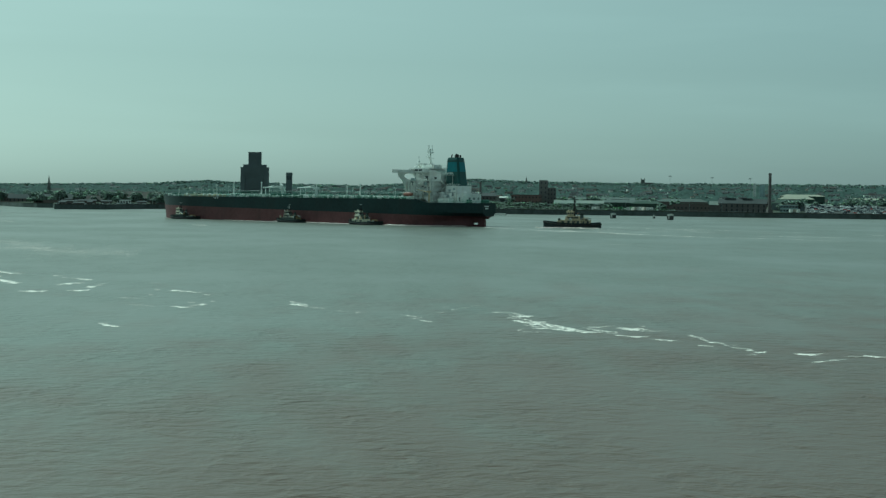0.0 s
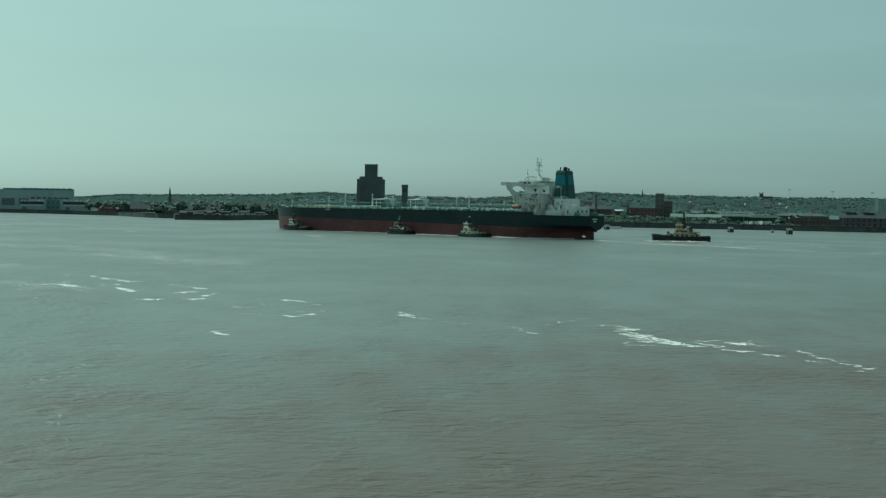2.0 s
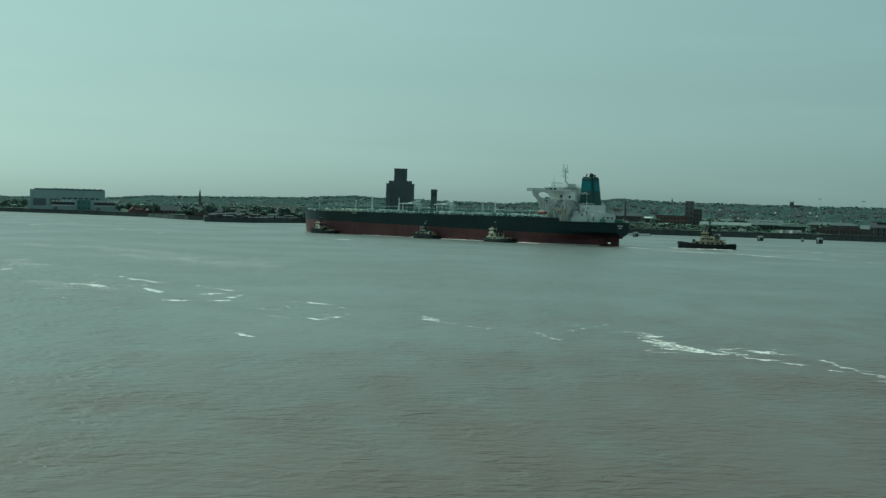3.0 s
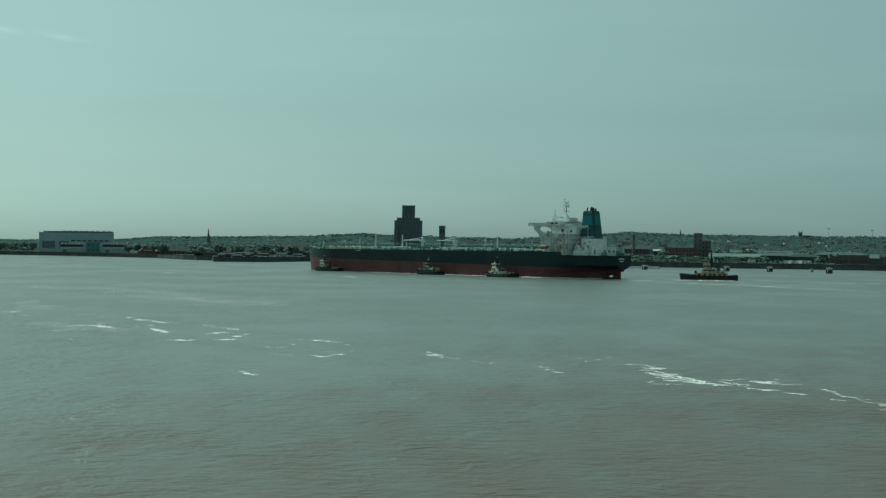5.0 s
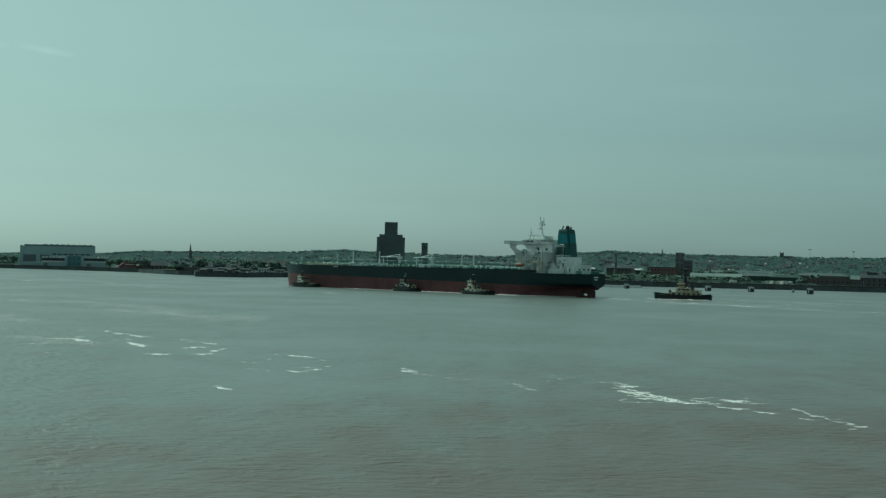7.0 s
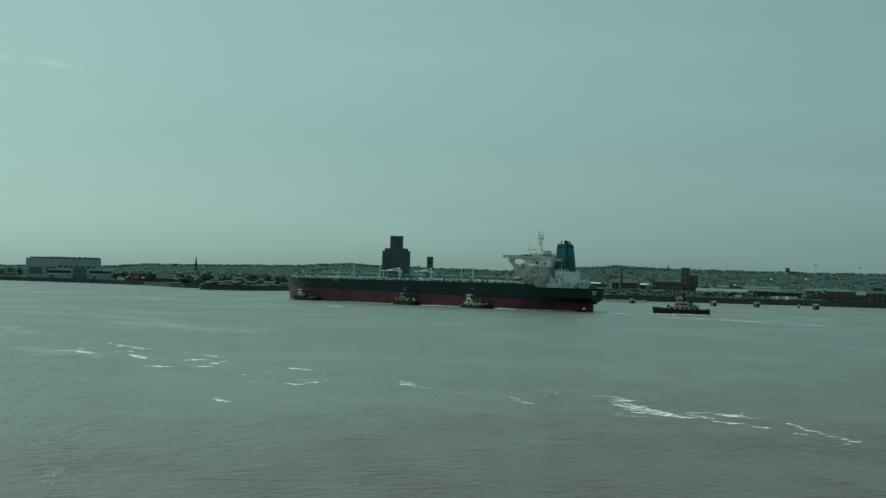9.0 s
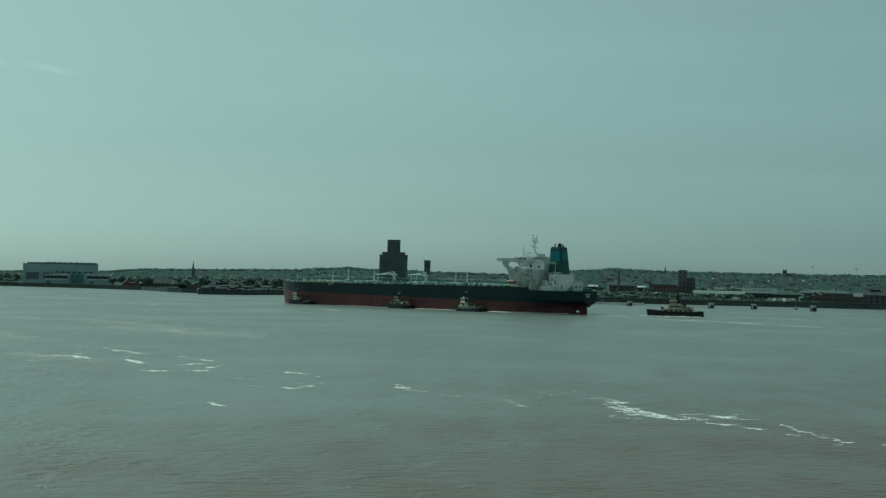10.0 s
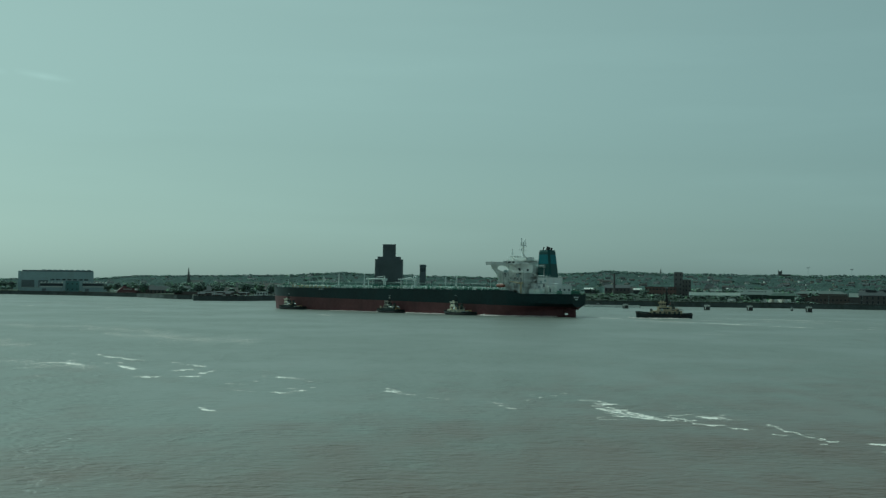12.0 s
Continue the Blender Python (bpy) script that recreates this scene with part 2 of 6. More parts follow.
CLADDING_DARK = surface("grey_cladding", (0.16, 0.18, 0.19), 0.55, coarse=0.05, fine=0.5, amount=0.2)
SHEET_GREY = surface("grey_sheet_roof", (0.13, 0.15, 0.14), 0.85, coarse=0.05, fine=0.6, amount=0.25, stain=(0.08, 0.09, 0.085), stain_amount=0.6)
SHEET_CREAM = surface("cream_sheet_roof", (0.36, 0.345, 0.28), 0.85, coarse=0.05, fine=0.5, amount=0.2, stain=(0.24, 0.25, 0.22), stain_amount=0.6)
TEAL_SHEET = surface("teal_sheet_cladding", (0.15, 0.26, 0.255), 0.6, coarse=0.05, fine=0.6, amount=0.2)
SHEET_PALE = surface("pale_sheet_roof", (0.21, 0.235, 0.215), 0.85, coarse=0.05, fine=0.6, amount=0.2, stain=(0.3, 0.3, 0.26), stain_amount=0.6)
SHEET_GREEN = surface("green_sheet", (0.06, 0.085, 0.068), 0.8, coarse=0.05, fine=0.6, amount=0.25)
RENDER_WHITE = surface("white_render", (0.76, 0.75, 0.70), 0.8, coarse=0.1, fine=1.0, amount=0.12, each=0.15)
RENDER_CREAM = surface("cream_render", (0.50, 0.46, 0.39), 0.8, coarse=0.1, fine=1.0, amount=0.15, each=0.2)
STONE_DARK = surface("dark_sandstone", (0.135, 0.135, 0.125), 0.9, coarse=0.2, fine=1.5, amount=0.35)
CONCRETE = surface("concrete", (0.48, 0.47, 0.43), 0.85, coarse=0.2, fine=2.0, amount=0.25, stain=(0.12, 0.11, 0.09), stain_amount=0.7)
CAP_WHITE = surface("whitewashed_concrete", (0.70, 0.69, 0.64), 0.85, coarse=0.2, fine=2.0, amount=0.15, stain=(0.25, 0.23, 0.19), stain_amount=0.5)
TIMBER_WET = surface("wet_black_timber", (0.05, 0.05, 0.047), 0.6, coarse=0.5, fine=4.0, amount=0.4)
PANE = surface("window_glass", (0.03, 0.04, 0.045), 0.08, amount=0.1)
STEEL_GREY = surface("galvanised_steel", (0.40, 0.42, 0.42), 0.45, 0.6, coarse=0.3, fine=3.0, amount=0.2)
HULL_BLACK = surface("black_green_topside_paint", (0.018, 0.036, 0.037), 0.5, coarse=0.05, fine=0.7, amount=0.35, stain=(0.024, 0.034, 0.032), stain_amount=0.5)
HULL_RED = surface("red_antifouling", (0.135, 0.060, 0.062), 0.6, coarse=0.06, fine=0.5, amount=0.3, stain=(0.08, 0.043, 0.046), stain_amount=0.7)
DECK_GREEN = surface("green_deck_paint", (0.06, 0.13, 0.09), 0.65, coarse=0.08, fine=1.0, amount=0.3, stain=(0.16, 0.12, 0.08), stain_amount=0.4)
RAIL_GREY = surface("grey_green_rail_paint", (0.27, 0.35, 0.30), 0.5, coarse=0.3, fine=2.0, amount=0.2)
TOWER_BRICK = bricky("weathered_grey_brick", (0.15, 0.17, 0.178), (0.132, 0.15, 0.157), (0.165, 0.18, 0.182))
PIPE_GREEN = surface("green_pipe_paint", (0.065, 0.165, 0.115), 0.5, coarse=0.2, fine=2.0, amount=0.25)
SHIP_WHITE = surface("white_ship_paint", (0.76, 0.77, 0.74), 0.45, coarse=0.15, fine=1.5, amount=0.10, stain=(0.55, 0.48, 0.38), stain_amount=0.35)
SHIP_CREAM = surface("cream_ship_paint", (0.54, 0.45, 0.29), 0.5, coarse=0.3, fine=2.0, amount=0.25, stain=(0.20, 0.15, 0.09), stain_amount=0.6)
TUG_CREAM = surface("bright_cream_tug_paint", (0.84, 0.78, 0.62), 0.5, coarse=0.3, fine=2.0, amount=0.12)
TUG_DULL = surface("weathered_cream_tug_paint", (0.33, 0.31, 0.24), 0.6, coarse=0.4, fine=2.0, amount=0.35, stain=(0.10, 0.10, 0.08), stain_amount=0.7)
TUG_BUFF = surface("buff_tug_paint", (0.60, 0.42, 0.20), 0.5, coarse=0.3, fine=2.0, amount=0.2)
TUG_HULL = surface("black_tug_hull", (0.022, 0.034, 0.036), 0.5, coarse=0.3, fine=2.0, amount=0.4)
TUG_DARK = surface("dark_green_tug_house", (0.07, 0.09, 0.08), 0.5, coarse=0.3, fine=2.0, amount=0.3)
RUBBER = surface("black_rubber", (0.015, 0.015, 0.015), 0.85, coarse=0.8, fine=5.0, amount=0.4)
FUNNEL_TEAL = surface("teal_funnel_paint", (0.008, 0.062, 0.058), 0.4, coarse=0.2, fine=1.5, amount=0.2)
FUNNEL_BLUE = surface("blue_funnel_paint", (0.018, 0.16, 0.19), 0.4, coarse=0.2, fine=1.5, amount=0.2)
SOOT = surface("sooty_black", (0.015, 0.015, 0.015), 0.7, coarse=0.5, fine=3.0, amount=0.3)
ORANGE = surface("orange_lifeboat", (0.24, 0.085, 0.055), 0.45, coarse=0.5, fine=3.0, amount=0.15)
RED_PAINT = surface("red_ship_paint", (0.17, 0.068, 0.068), 0.5, coarse=0.2, fine=2.0, amount=0.2)
for m_ in (SHEET_PALE, SHEET_GREEN, SLATE, HULL_BLACK, HULL_RED, TUG_HULL, QUAY, COPING, TILE_ROOF, SHEET_GREY, SHEET_CREAM, BANK, GROUND):
    m_.node_tree.nodes["Principled BSDF"].inputs["Specular IOR Level"].default_value = 0.2
FOAM_DENSE = surface("churned_foam", (0.93, 0.82, 0.76), 0.9, coarse=0.6, fine=4.0, amount=0.2, bump=0.05)
FOAM = surface("foam", (0.93, 0.84, 0.78), 0.9, coarse=0.6, fine=4.0, amount=0.2)


def lacy(m):
    """Old froth breaks up: holes and thin places let the water through."""
    n, l = m.node_tree.nodes, m.node_tree.links
    tc, mp, t, r = (n.new(k) for k in ("ShaderNodeTexCoord", "ShaderNodeMapping", "ShaderNodeTexNoise", "ShaderNodeMapRange"))
    mp.inputs["Scale"].default_value = (0.9, 0.35, 1.0)
    t.inputs["Scale"].default_value, t.inputs["Detail"].default_value, t.inputs["Roughness"].default_value, t.inputs["Distortion"].default_value = 1.1, 6.0, 0.7, 0.8
    for key, v in (("From Min", 0.36), ("From Max", 0.52), ("To Min", 0.10), ("To Max", 1.0)):
        r.inputs[key].default_value = v
    l.new(tc.outputs["Object"], mp.inputs["Vector"])
    l.new(mp.outputs[0], t.inputs["Vector"])
    l.new(t.outputs["Fac"], r.inputs["Value"])
    l.new(r.outputs[0], n["Principled BSDF"].inputs["Alpha"])


lacy(FOAM)


# ---------------------------------------------------------------- mesh helpers
def box(bm, cx, cy, z0, sx, sy, sz, turn=0.0, top=1.0):
    """A box on z0; top narrows its upper face."""
    c, s = math.cos(radians(turn)), math.sin(radians(turn))
    vs = []
    for z, k in ((z0, 1.0), (z0 + sz, top)):
        for dx, dy in ((-1, -1), (1, -1), (1, 1), (-1, 1)):
            x, y = dx * sx / 2 * k, dy * sy / 2 * k
            vs.append(bm.verts.new((cx + c * x - s * y, cy + s * x + c * y, z)))
    for f in ((3, 2, 1, 0), (4, 5, 6, 7), (0, 1, 5, 4), (1, 2, 6, 5), (2, 3, 7, 6), (3, 0, 4, 7)):
        bm.faces.new([vs[i] for i in f])


def rod(bm, p, q, r0, r1=None, n=8):
    """A round bar from p to q."""
    p, q = V(p), V(q)
    r1 = r0 if r1 is None else r1
    w = (q - p).normalized()
    u = w.cross(V((0, 0, 1)) if abs(w.z) < 0.9 else V((1, 0, 0))).normalized()
    v = w.cross(u)
    rings = [[bm.verts.new(o + (u * math.cos(2 * math.pi * i / n) + v * math.sin(2 * math.pi * i / n)) * r) for i in range(n)]
             for o, r in ((p, r0), (q, max(r1, 0.001)))]
    for i in range(n):
        j = (i + 1) % n
        bm.faces.new((rings[0][i], rings[0][j], rings[1][j], rings[1][i]))
    bm.faces.new(rings[0][::-1])
    bm.faces.new(rings[1])


def prism(bm, outline, axis, a, b):
    """An outline of 2D points swept along an axis ('x', 'y' or 'z') from a to b."""
    def at(p, k):
        return {"x": (k, p[0], p[1]), "y": (p[0], k, p[1]), "z": (p[0], p[1], k)}[axis]
    lo, hi = [bm.verts.new(at(p, a)) for p in outline], [bm.verts.new(at(p, b)) for p in outline]
    n = len(outline)
    for i in range(n):
        j = (i + 1) % n
        bm.faces.new((lo[i], lo[j], hi[j], hi[i]))
    bm.faces.new(lo[::-1])
    bm.faces.new(hi)
    bmesh.ops.recalc_face_normals(bm, faces=bm.faces[:])


def loft(bm, rings, closed=False, caps=True):
    """Skin through rings of equal length."""
    vs = [[bm.verts.new(p) for p in r] for r in rings]
    n = len(rings[0])
    for a, b in zip(vs, vs[1:]):
        for i in range(n if closed else n - 1):
            j = (i + 1) % n
            if (a[i].co - a[j].co).length + (b[i].co - b[j].co).length > 1e-4:
                bm.faces.new((a[i], a[j], b[j], b[i]))
    if caps:
        for r in (vs[0][::-1], vs[-1]):
            bm.faces.new(r)
    bmesh.ops.remove_doubles(bm, verts=bm.verts[:], dist=1e-4)
    bmesh.ops.recalc_face_normals(bm, faces=bm.faces[:])


def torus(bm, c, axis_y, radius, thick, n=10, k=5):
    """A tyre: a torus about c whose axle points along y."""
    rows = []
    for i in range(n):
        a = 2 * math.pi * i / n
        rows.append([bm.verts.new((c[0] + math.cos(a) * (radius + thick * math.cos(b)), c[1] + axis_y * thick * math.sin(b), c[2] + math.sin(a) * (radius + thick * math.cos(b))))
                     for b in [2 * math.pi * j / k for j in range(k)]])
    for i in range(n):
        for j in range(k):
            bm.faces.new((rows[i][j], rows[(i + 1) % n][j], rows[(i + 1) % n][(j + 1) % k], rows[i][(j + 1) % k]))


def mesh_of(name, bm, material, smooth=False):
    me = bpy.data.meshes.new(name)
    if smooth:
        for e in bm.edges:
            e.smooth = len(e.link_faces) == 2 and e.calc_face_angle(0.0) < radians(32)
    bm.to_mesh(me)
    bm.free()
    me.materials.append(material)
    if smooth:
        for p in me.polygons:
            p.use_smooth = True
    return me


def part(name, bm, material, parent, label="", smooth=False):
    ob = new(name, mesh_of(name, bm, material, smooth))
    ob.parent = parent
    if label:
        tagged(ob, label)
    return ob


def thing(name, label, category, m=None, group="", kind=""):
    ob = new(name)
    ob.empty_display_size = 1.0
    if m is not None:
        ob.matrix_basis = m
    return tagged(ob, label, category, group, kind)


def made(*calls):
    """A bmesh filled by (function, arguments...) rows."""
    bm = bmesh.new()
    for fn, *args in calls:
        fn(bm, *args)
    return bm


# ---------------------------------------------------------------- the setting
SHORE_AZ = (-78, -40, -15.5, -14.4, -12.4, -9.4, -8.6, -8.0, -7.42, -7.4, -5.6, -3.8, 0, 4, 7.9, 11, 15.2, 18.5, 23.5, 40, 78)
SHORE_D = (2600, 2000, 1740, 1720, 1663, 1560, 1465, 1435, 1425, 1342, 1345, 1418, 1405, 1370, 1322, 1327, 1329, 1316, 1330, 1420, 1900)
RIDGE_AZ = (-78, -14.4, -11, -9.3, -7.7, -5.5, -3.6, -2.8, -1.9, -0.8, 2, 4, 6.8, 8.5, 10, 11, 13.2, 15.2, 18.5, 23.6, 78)
RIDGE_EL = (0.0, -0.04, 0.0, 0.148, 0.149, 0.198, 0.223, 0.299, 0.353, 0.302, 0.251, 0.21, 0.417, 0.524, 0.477, 0.446, 0.448, 0.43, 0.45, 0.45, 0.4)
RIDGE_D = 3200.0


def shore(az):
    return float(np.interp(az, SHORE_AZ, SHORE_D))


def land_z(az, d):
    """Height of the land: quay level at the shore, then up to the ridge, then gently down."""
    ds = shore(az) + 60
    g = 3.3 + 0.5 * min(max((az + 9.5) / 2.0, 0.0), 1.0)
    top = EYE[2] + RIDGE_D * math.tan(radians(float(np.interp(az, RIDGE_AZ, RIDGE_EL)))) - 8.0
    u = min(max((d - ds) / (RIDGE_D - ds), 0.0), 1.0)
    z = g + (top - g) * u ** 1.15
    if d > RIDGE_D:
        z -= (d - RIDGE_D) * 0.012
    return z + (1.5 * noise.noise((d * 0.004, az * 0.7, 0)) * u if u > 0 else 0.0)


def polar(az, d):
    return d * math.sin(radians(az)), d * math.cos(radians(az))


def spot(az, d, dz=0.0, turn=0.0):
    """A pose on the land that faces the river."""
    x, y = polar(az, d)
    return pose(x, y, land_z(az, d) + dz, 0, 0, -az + turn)


AZ_STEPS = [*range(-78, -18, 2), *[a / 4 for a in range(-72, 104)], *range(26, 80, 2)]
AZ_STEPS = sorted({*AZ_STEPS, -7.43, -7.39})


def build_water():
    bm = bmesh.new()
    xs = [-5200, -2500, -1200, -600, -300, -150, 0, 150, 300, 600, 1200, 2500, 5200]
    ys = [-4800, -2000, -600, 0, 100, 200, 300, 450, 700, 1000, 1400, 2000, 3200, 4900]
    grid = [[bm.verts.new((x, y, 0)) for x in xs] for y in ys]
    for a, b in zip(grid, grid[1:]):
        for i in range(len(xs) - 1):
            bm.faces.new((a[i], a[i + 1], b[i + 1], b[i]))
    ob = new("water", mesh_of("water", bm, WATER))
    return tagged(ob, "wide silty brown-green tidal river with small ripples", "river", kind="structure")


def build_land():
    verts, faces = [], []
    fr = [0.0, 20, 60, 120, 200, 300, 420, 560, 720, 900, 1100, 1300, 1500, 1700, 1850, 2000, 2300, 2700, 3300]
    for az in AZ_STEPS:
        for k in fr:
            d = min(shore(az) + k, 4900)
            x, y = polar(az, d)
            verts.append((x, y, land_z(az, d)))
    n = len(fr)
    for i in range(len(AZ_STEPS) - 1):
        for j in range(n - 1):
            a = i * n + j
            faces.append((a, a + n, a + n + 1, a + 1))
    me = bpy.data.meshes.new("ground")
    me.from_pydata(verts, [], faces)
    me.materials.append(GROUND)
    me.update()
    for p in me.polygons:
        p.use_smooth = True
    tagged(new("ground", me), "low riverside land rising to a wooded ridge", "ground", kind="structure")
    # the river wall and its coping
    wall, cope = [], []
    for az in AZ_STEPS:
        g = land_z(az, shore(az))
        for z, off in ((-4, -0.9), (0.6, -0.5), (g + 0.2, 0.0), (g + 0.2, 3.0)):
            wall.append((*polar(az, shore(az) + off), z))
        for z, off in ((g + 0.2, -0.35), (g + 0.75, -0.35), (g + 0.75, 0.7), (g + 0.2, 0.7)):
            cope.append((*polar(az, shore(az) + off), z))
    for name, vs, m, label, cat in (("quay_wall", wall, QUAY, "dark weed-stained stone river wall", "river wall"),
                                    ("trim", cope, COPING, "pale stone coping along the river wall", "coping")):
        me = bpy.data.meshes.new(name)
        fs = []
        for i in range(len(AZ_STEPS) - 1):
            for j in range(3):
                a = i * 4 + j
                fs.append((a, a + 4, a + 5, a + 1))
        me.from_pydata(vs, [], fs)
        me.materials.append(m)
        me.update()
        tagged(new(name, me), label, cat, kind="structure")


water = build_water()
build_land()


# ---------------------------------------------------------------- the tanker
def tanker_half(x, z):
    """Half breadth of the tanker's hull at station x and height z above the water."""
    full = 24.0
    if x > 84:
        reach = 50.0 + max(z, 0) * 0.22
        u = min((x - 84) / reach, 1.0)
        return full * max(1 - u ** 2.4, 0.0)
    if x < -88:
        s = (-88 - x) / 49.0
        deck = full * (1 - 0.755 * s ** 2.6)
        low = full * max(1 - (s / 0.775) ** 1.7, 0.0) ** 0.8 if s < 0.775 else 0.0
        floor_z = 0.5 + 4.2 * min(s / 0.775, 1.0) ** 2
        k = min(max((z - floor_z) / (7.2 - floor_z), 0.0), 1.0)
        k = k * k * (3 - 2 * k)
        return low + (deck - low) * k
    return full - (max(-4.0 - z, 0) ** 2) * 0.12


def tanker_deck(x):
    """Height of the deck edge, with the step down before the house."""
    if x > -103:
        return 14.75 - 0.003 * x
    return 15.06 - 1.85 * min((-103 - x) / 7.0, 1.0)


def tanker_line(x):
    return 7.35 + 0.011 * x


def rails(bm, pts, h=1.1, every=3.0):
    """Ship's railing along points: stanchions and three wires."""
    for a, b in zip(pts, pts[1:]):
        a, b = V(a), V(b)
        n = max(int((b - a).length / every), 1)
        for i in range(n):
            p = a.lerp(b, i / n)
            rod(bm, p, p + V((0, 0, h)), 0.06, n=4)
        for k in (0.45, 0.75, 1.0):
            rod(bm, a + V((0, 0, h * k)), b + V((0, 0, h * k)), 0.045, n=4)


def build_tanker():
    t = thing("oil_tanker", "black and red oil tanker with white aft house and teal funnel", "ship")
    xs = [137.2, 136.5, 135, 133.5, 131, 128, 124, 118, 110, 100, 92, 84, 70, 40, 0, -40, -70, -88, -96, -102.9, -103.1, -106, -110.2, -115, -120, -124, -126, -129, -132, -134.5, -137]

    def side(zs):
        rings = []
        for x in xs:
            zz = zs(x)
            port = [(x, tanker_half(x, z), z) for z in zz]
            rings.append(port[::-1] + [(x, -y, z) for _, y, z in port])
        return rings
    bm = bmesh.new()
    loft(bm, side(lambda x: [tanker_line(x) + (tanker_deck(x) - tanker_line(x)) * k for k in (1, 0.75, 0.5, 0.25, 0.0)][::-1]), caps=False)
    tw = []
    for z in [tanker_line(-137) + (tanker_deck(-137) - tanker_line(-137)) * k for k in (0, 0.25, 0.5, 0.75, 1)]:
        tw.append((tanker_half(-137, z), z))
    vs = [bm.verts.new((-137, y, z)) for y, z in tw] + [bm.verts.new((-137, -y, z)) for y, z in tw[::-1]]
    bm.faces.new(vs)
    bmesh.ops.remove_doubles(bm, verts=bm.verts[:], dist=1e-3)
    bmesh.ops.recalc_face_normals(bm, faces=bm.faces[:])
    top = part("topside_plating", bm, HULL_BLACK, t, "black topside plating", smooth=True)
    bm = bmesh.new()
    loft(bm, side(lambda x: [-8, -6, -3, 0, 1.5, 3.0, 4.3, 4.9, 5.4] + [tanker_line(x)]), caps=False)
    lowz = [4.3, 4.7, 4.75, 4.9, 5.4, tanker_line(-137)]
    vs = [bm.verts.new((-137, tanker_half(-137, z) + 0.001, z)) for z in lowz[2:]] + [bm.verts.new((-137, -tanker_half(-137, z) - 0.001, z)) for z in lowz[2:][::-1]]
    bm.faces.new(vs)
    bmesh.ops.delete(bm, geom=[f for f in bm.faces if all(abs(v.co.y) < 0.02 for v in f.verts)], context='FACES')
    part("bottom_plating", bm, HULL_RED, t, "faded red antifouling plating above the waterline", smooth=True)
    # rudder behind the skeg
    bm = bmesh.new()
    prism(bm, [(-129.4, -7.5), (-134.3, -7.5), (-134.3, 3.6), (-133.6, 5.4), (-129.4, 5.4), (-129.4, 3.0)], "y", -0.7, 0.7)
    part("rudder", bm, HULL_RED, t, "red rudder partly out of the water")
    part("rudder_horn", made((box, -127.6, 0, 2.1, 3.8, 1.1, 3.5), (box, -127.6, 0, -6, 3.8, 0.9, 7.1, 0, 0.8)), HULL_RED, t)
    # decks
    for a, b, zk in ((137, -103, 0.0), (-110, -137, 0.0)):
        bm = bmesh.new()
        st = [x for x in xs if min(a, b) <= x <= max(a, b)]
        rows = [(bm.verts.new((x, tanker_half(x, 14.5) - 0.3, tanker_deck(x) - 0.15)), bm.verts.new((x, -tanker_half(x, 14.5) + 0.3, tanker_deck(x) - 0.15))) for x in st]
        for p, q in zip(rows, rows[1:]):
            if (p[0].co - p[1].co).length > 0.05:
                bm.faces.new((p[0], q[0], q[1], p[1]))
        bmesh.ops.recalc_face_normals(bm, faces=bm.faces[:])
        part("deck", bm, DECK_GREEN, t, "green painted steel deck")
    # railings, one run each
    edge = [130, 115, 92, 60, 20, -20, -60, -88, -102]
    for sgn in (1, -1):
        for a, b in zip(edge, edge[1:]):
            part("railing", made((rails, [(a, sgn * (tanker_half(a, 14.6) - 0.2), tanker_deck(a)), (b, sgn * (tanker_half(b, 14.6) - 0.2), tanker_deck(b))])), RAIL_GREY, t)
        for a, b in ((-111, -124), (-124, -136.5)):
            part("railing", made((rails, [(a, sgn * (tanker_half(a, 13.2) - 0.2), tanker_deck(a)), (b, sgn * (tanker_half(b, 13.2) - 0.2), tanker_deck(b))])), RAIL_GREY, t)
    # bulwark and gear on the bow
    bm = bmesh.new()
    pts = [(x, tanker_half(x, 14.5)) for x in (112, 118, 124, 129, 132.5, 135, 136.5, 137.2)]
    loop = pts + [(x, -y) for x, y in pts[::-1]]
    lo = [bm.verts.new((x, y, tanker_deck(x) - 0.05)) for x, y in loop]
    hi = [bm.verts.new((x, y, tanker_deck(x) + 0.9)) for x, y in loop]
    for i in range(len(loop) - 1):
        bm.faces.new((lo[i], lo[i + 1], hi[i + 1], hi[i]))
    bmesh.ops.solidify(bm, geom=bm.faces[:], thickness=0.25)
    part("bulwark", bm, HULL_BLACK, t, "black bow bulwark")
    for x, y in ((121, 5.5), (121, -5.5)):
        bm = made((box, x, y, 14.3, 4.0, 2.6, 1.5), (rod, (x - 1, y - 1.6, 15.6), (x - 1, y + 1.6, 15.6), 0.9), (rod, (x + 1.2, y - 1.5, 15.4), (x + 1.2, y + 1.5, 15.4), 0.6))
        part("windlass", bm, PIPE_GREEN, t, "green anchor windlass")
    bm = made((rod, (123, 0, 14.3), (123, 0, 20.0), 0.32, 0.18), (rod, (121.2, 0, 14.3), (122.9, 0, 18), 0.12), (rod, (123, -1.0, 18.6), (123, 1.0, 18.6), 0.10), (box, 123, 0, 19.0, 0.7, 1.0, 0.2))
    part("foremast", bm, SHIP_WHITE, t, "white foremast with lamps")
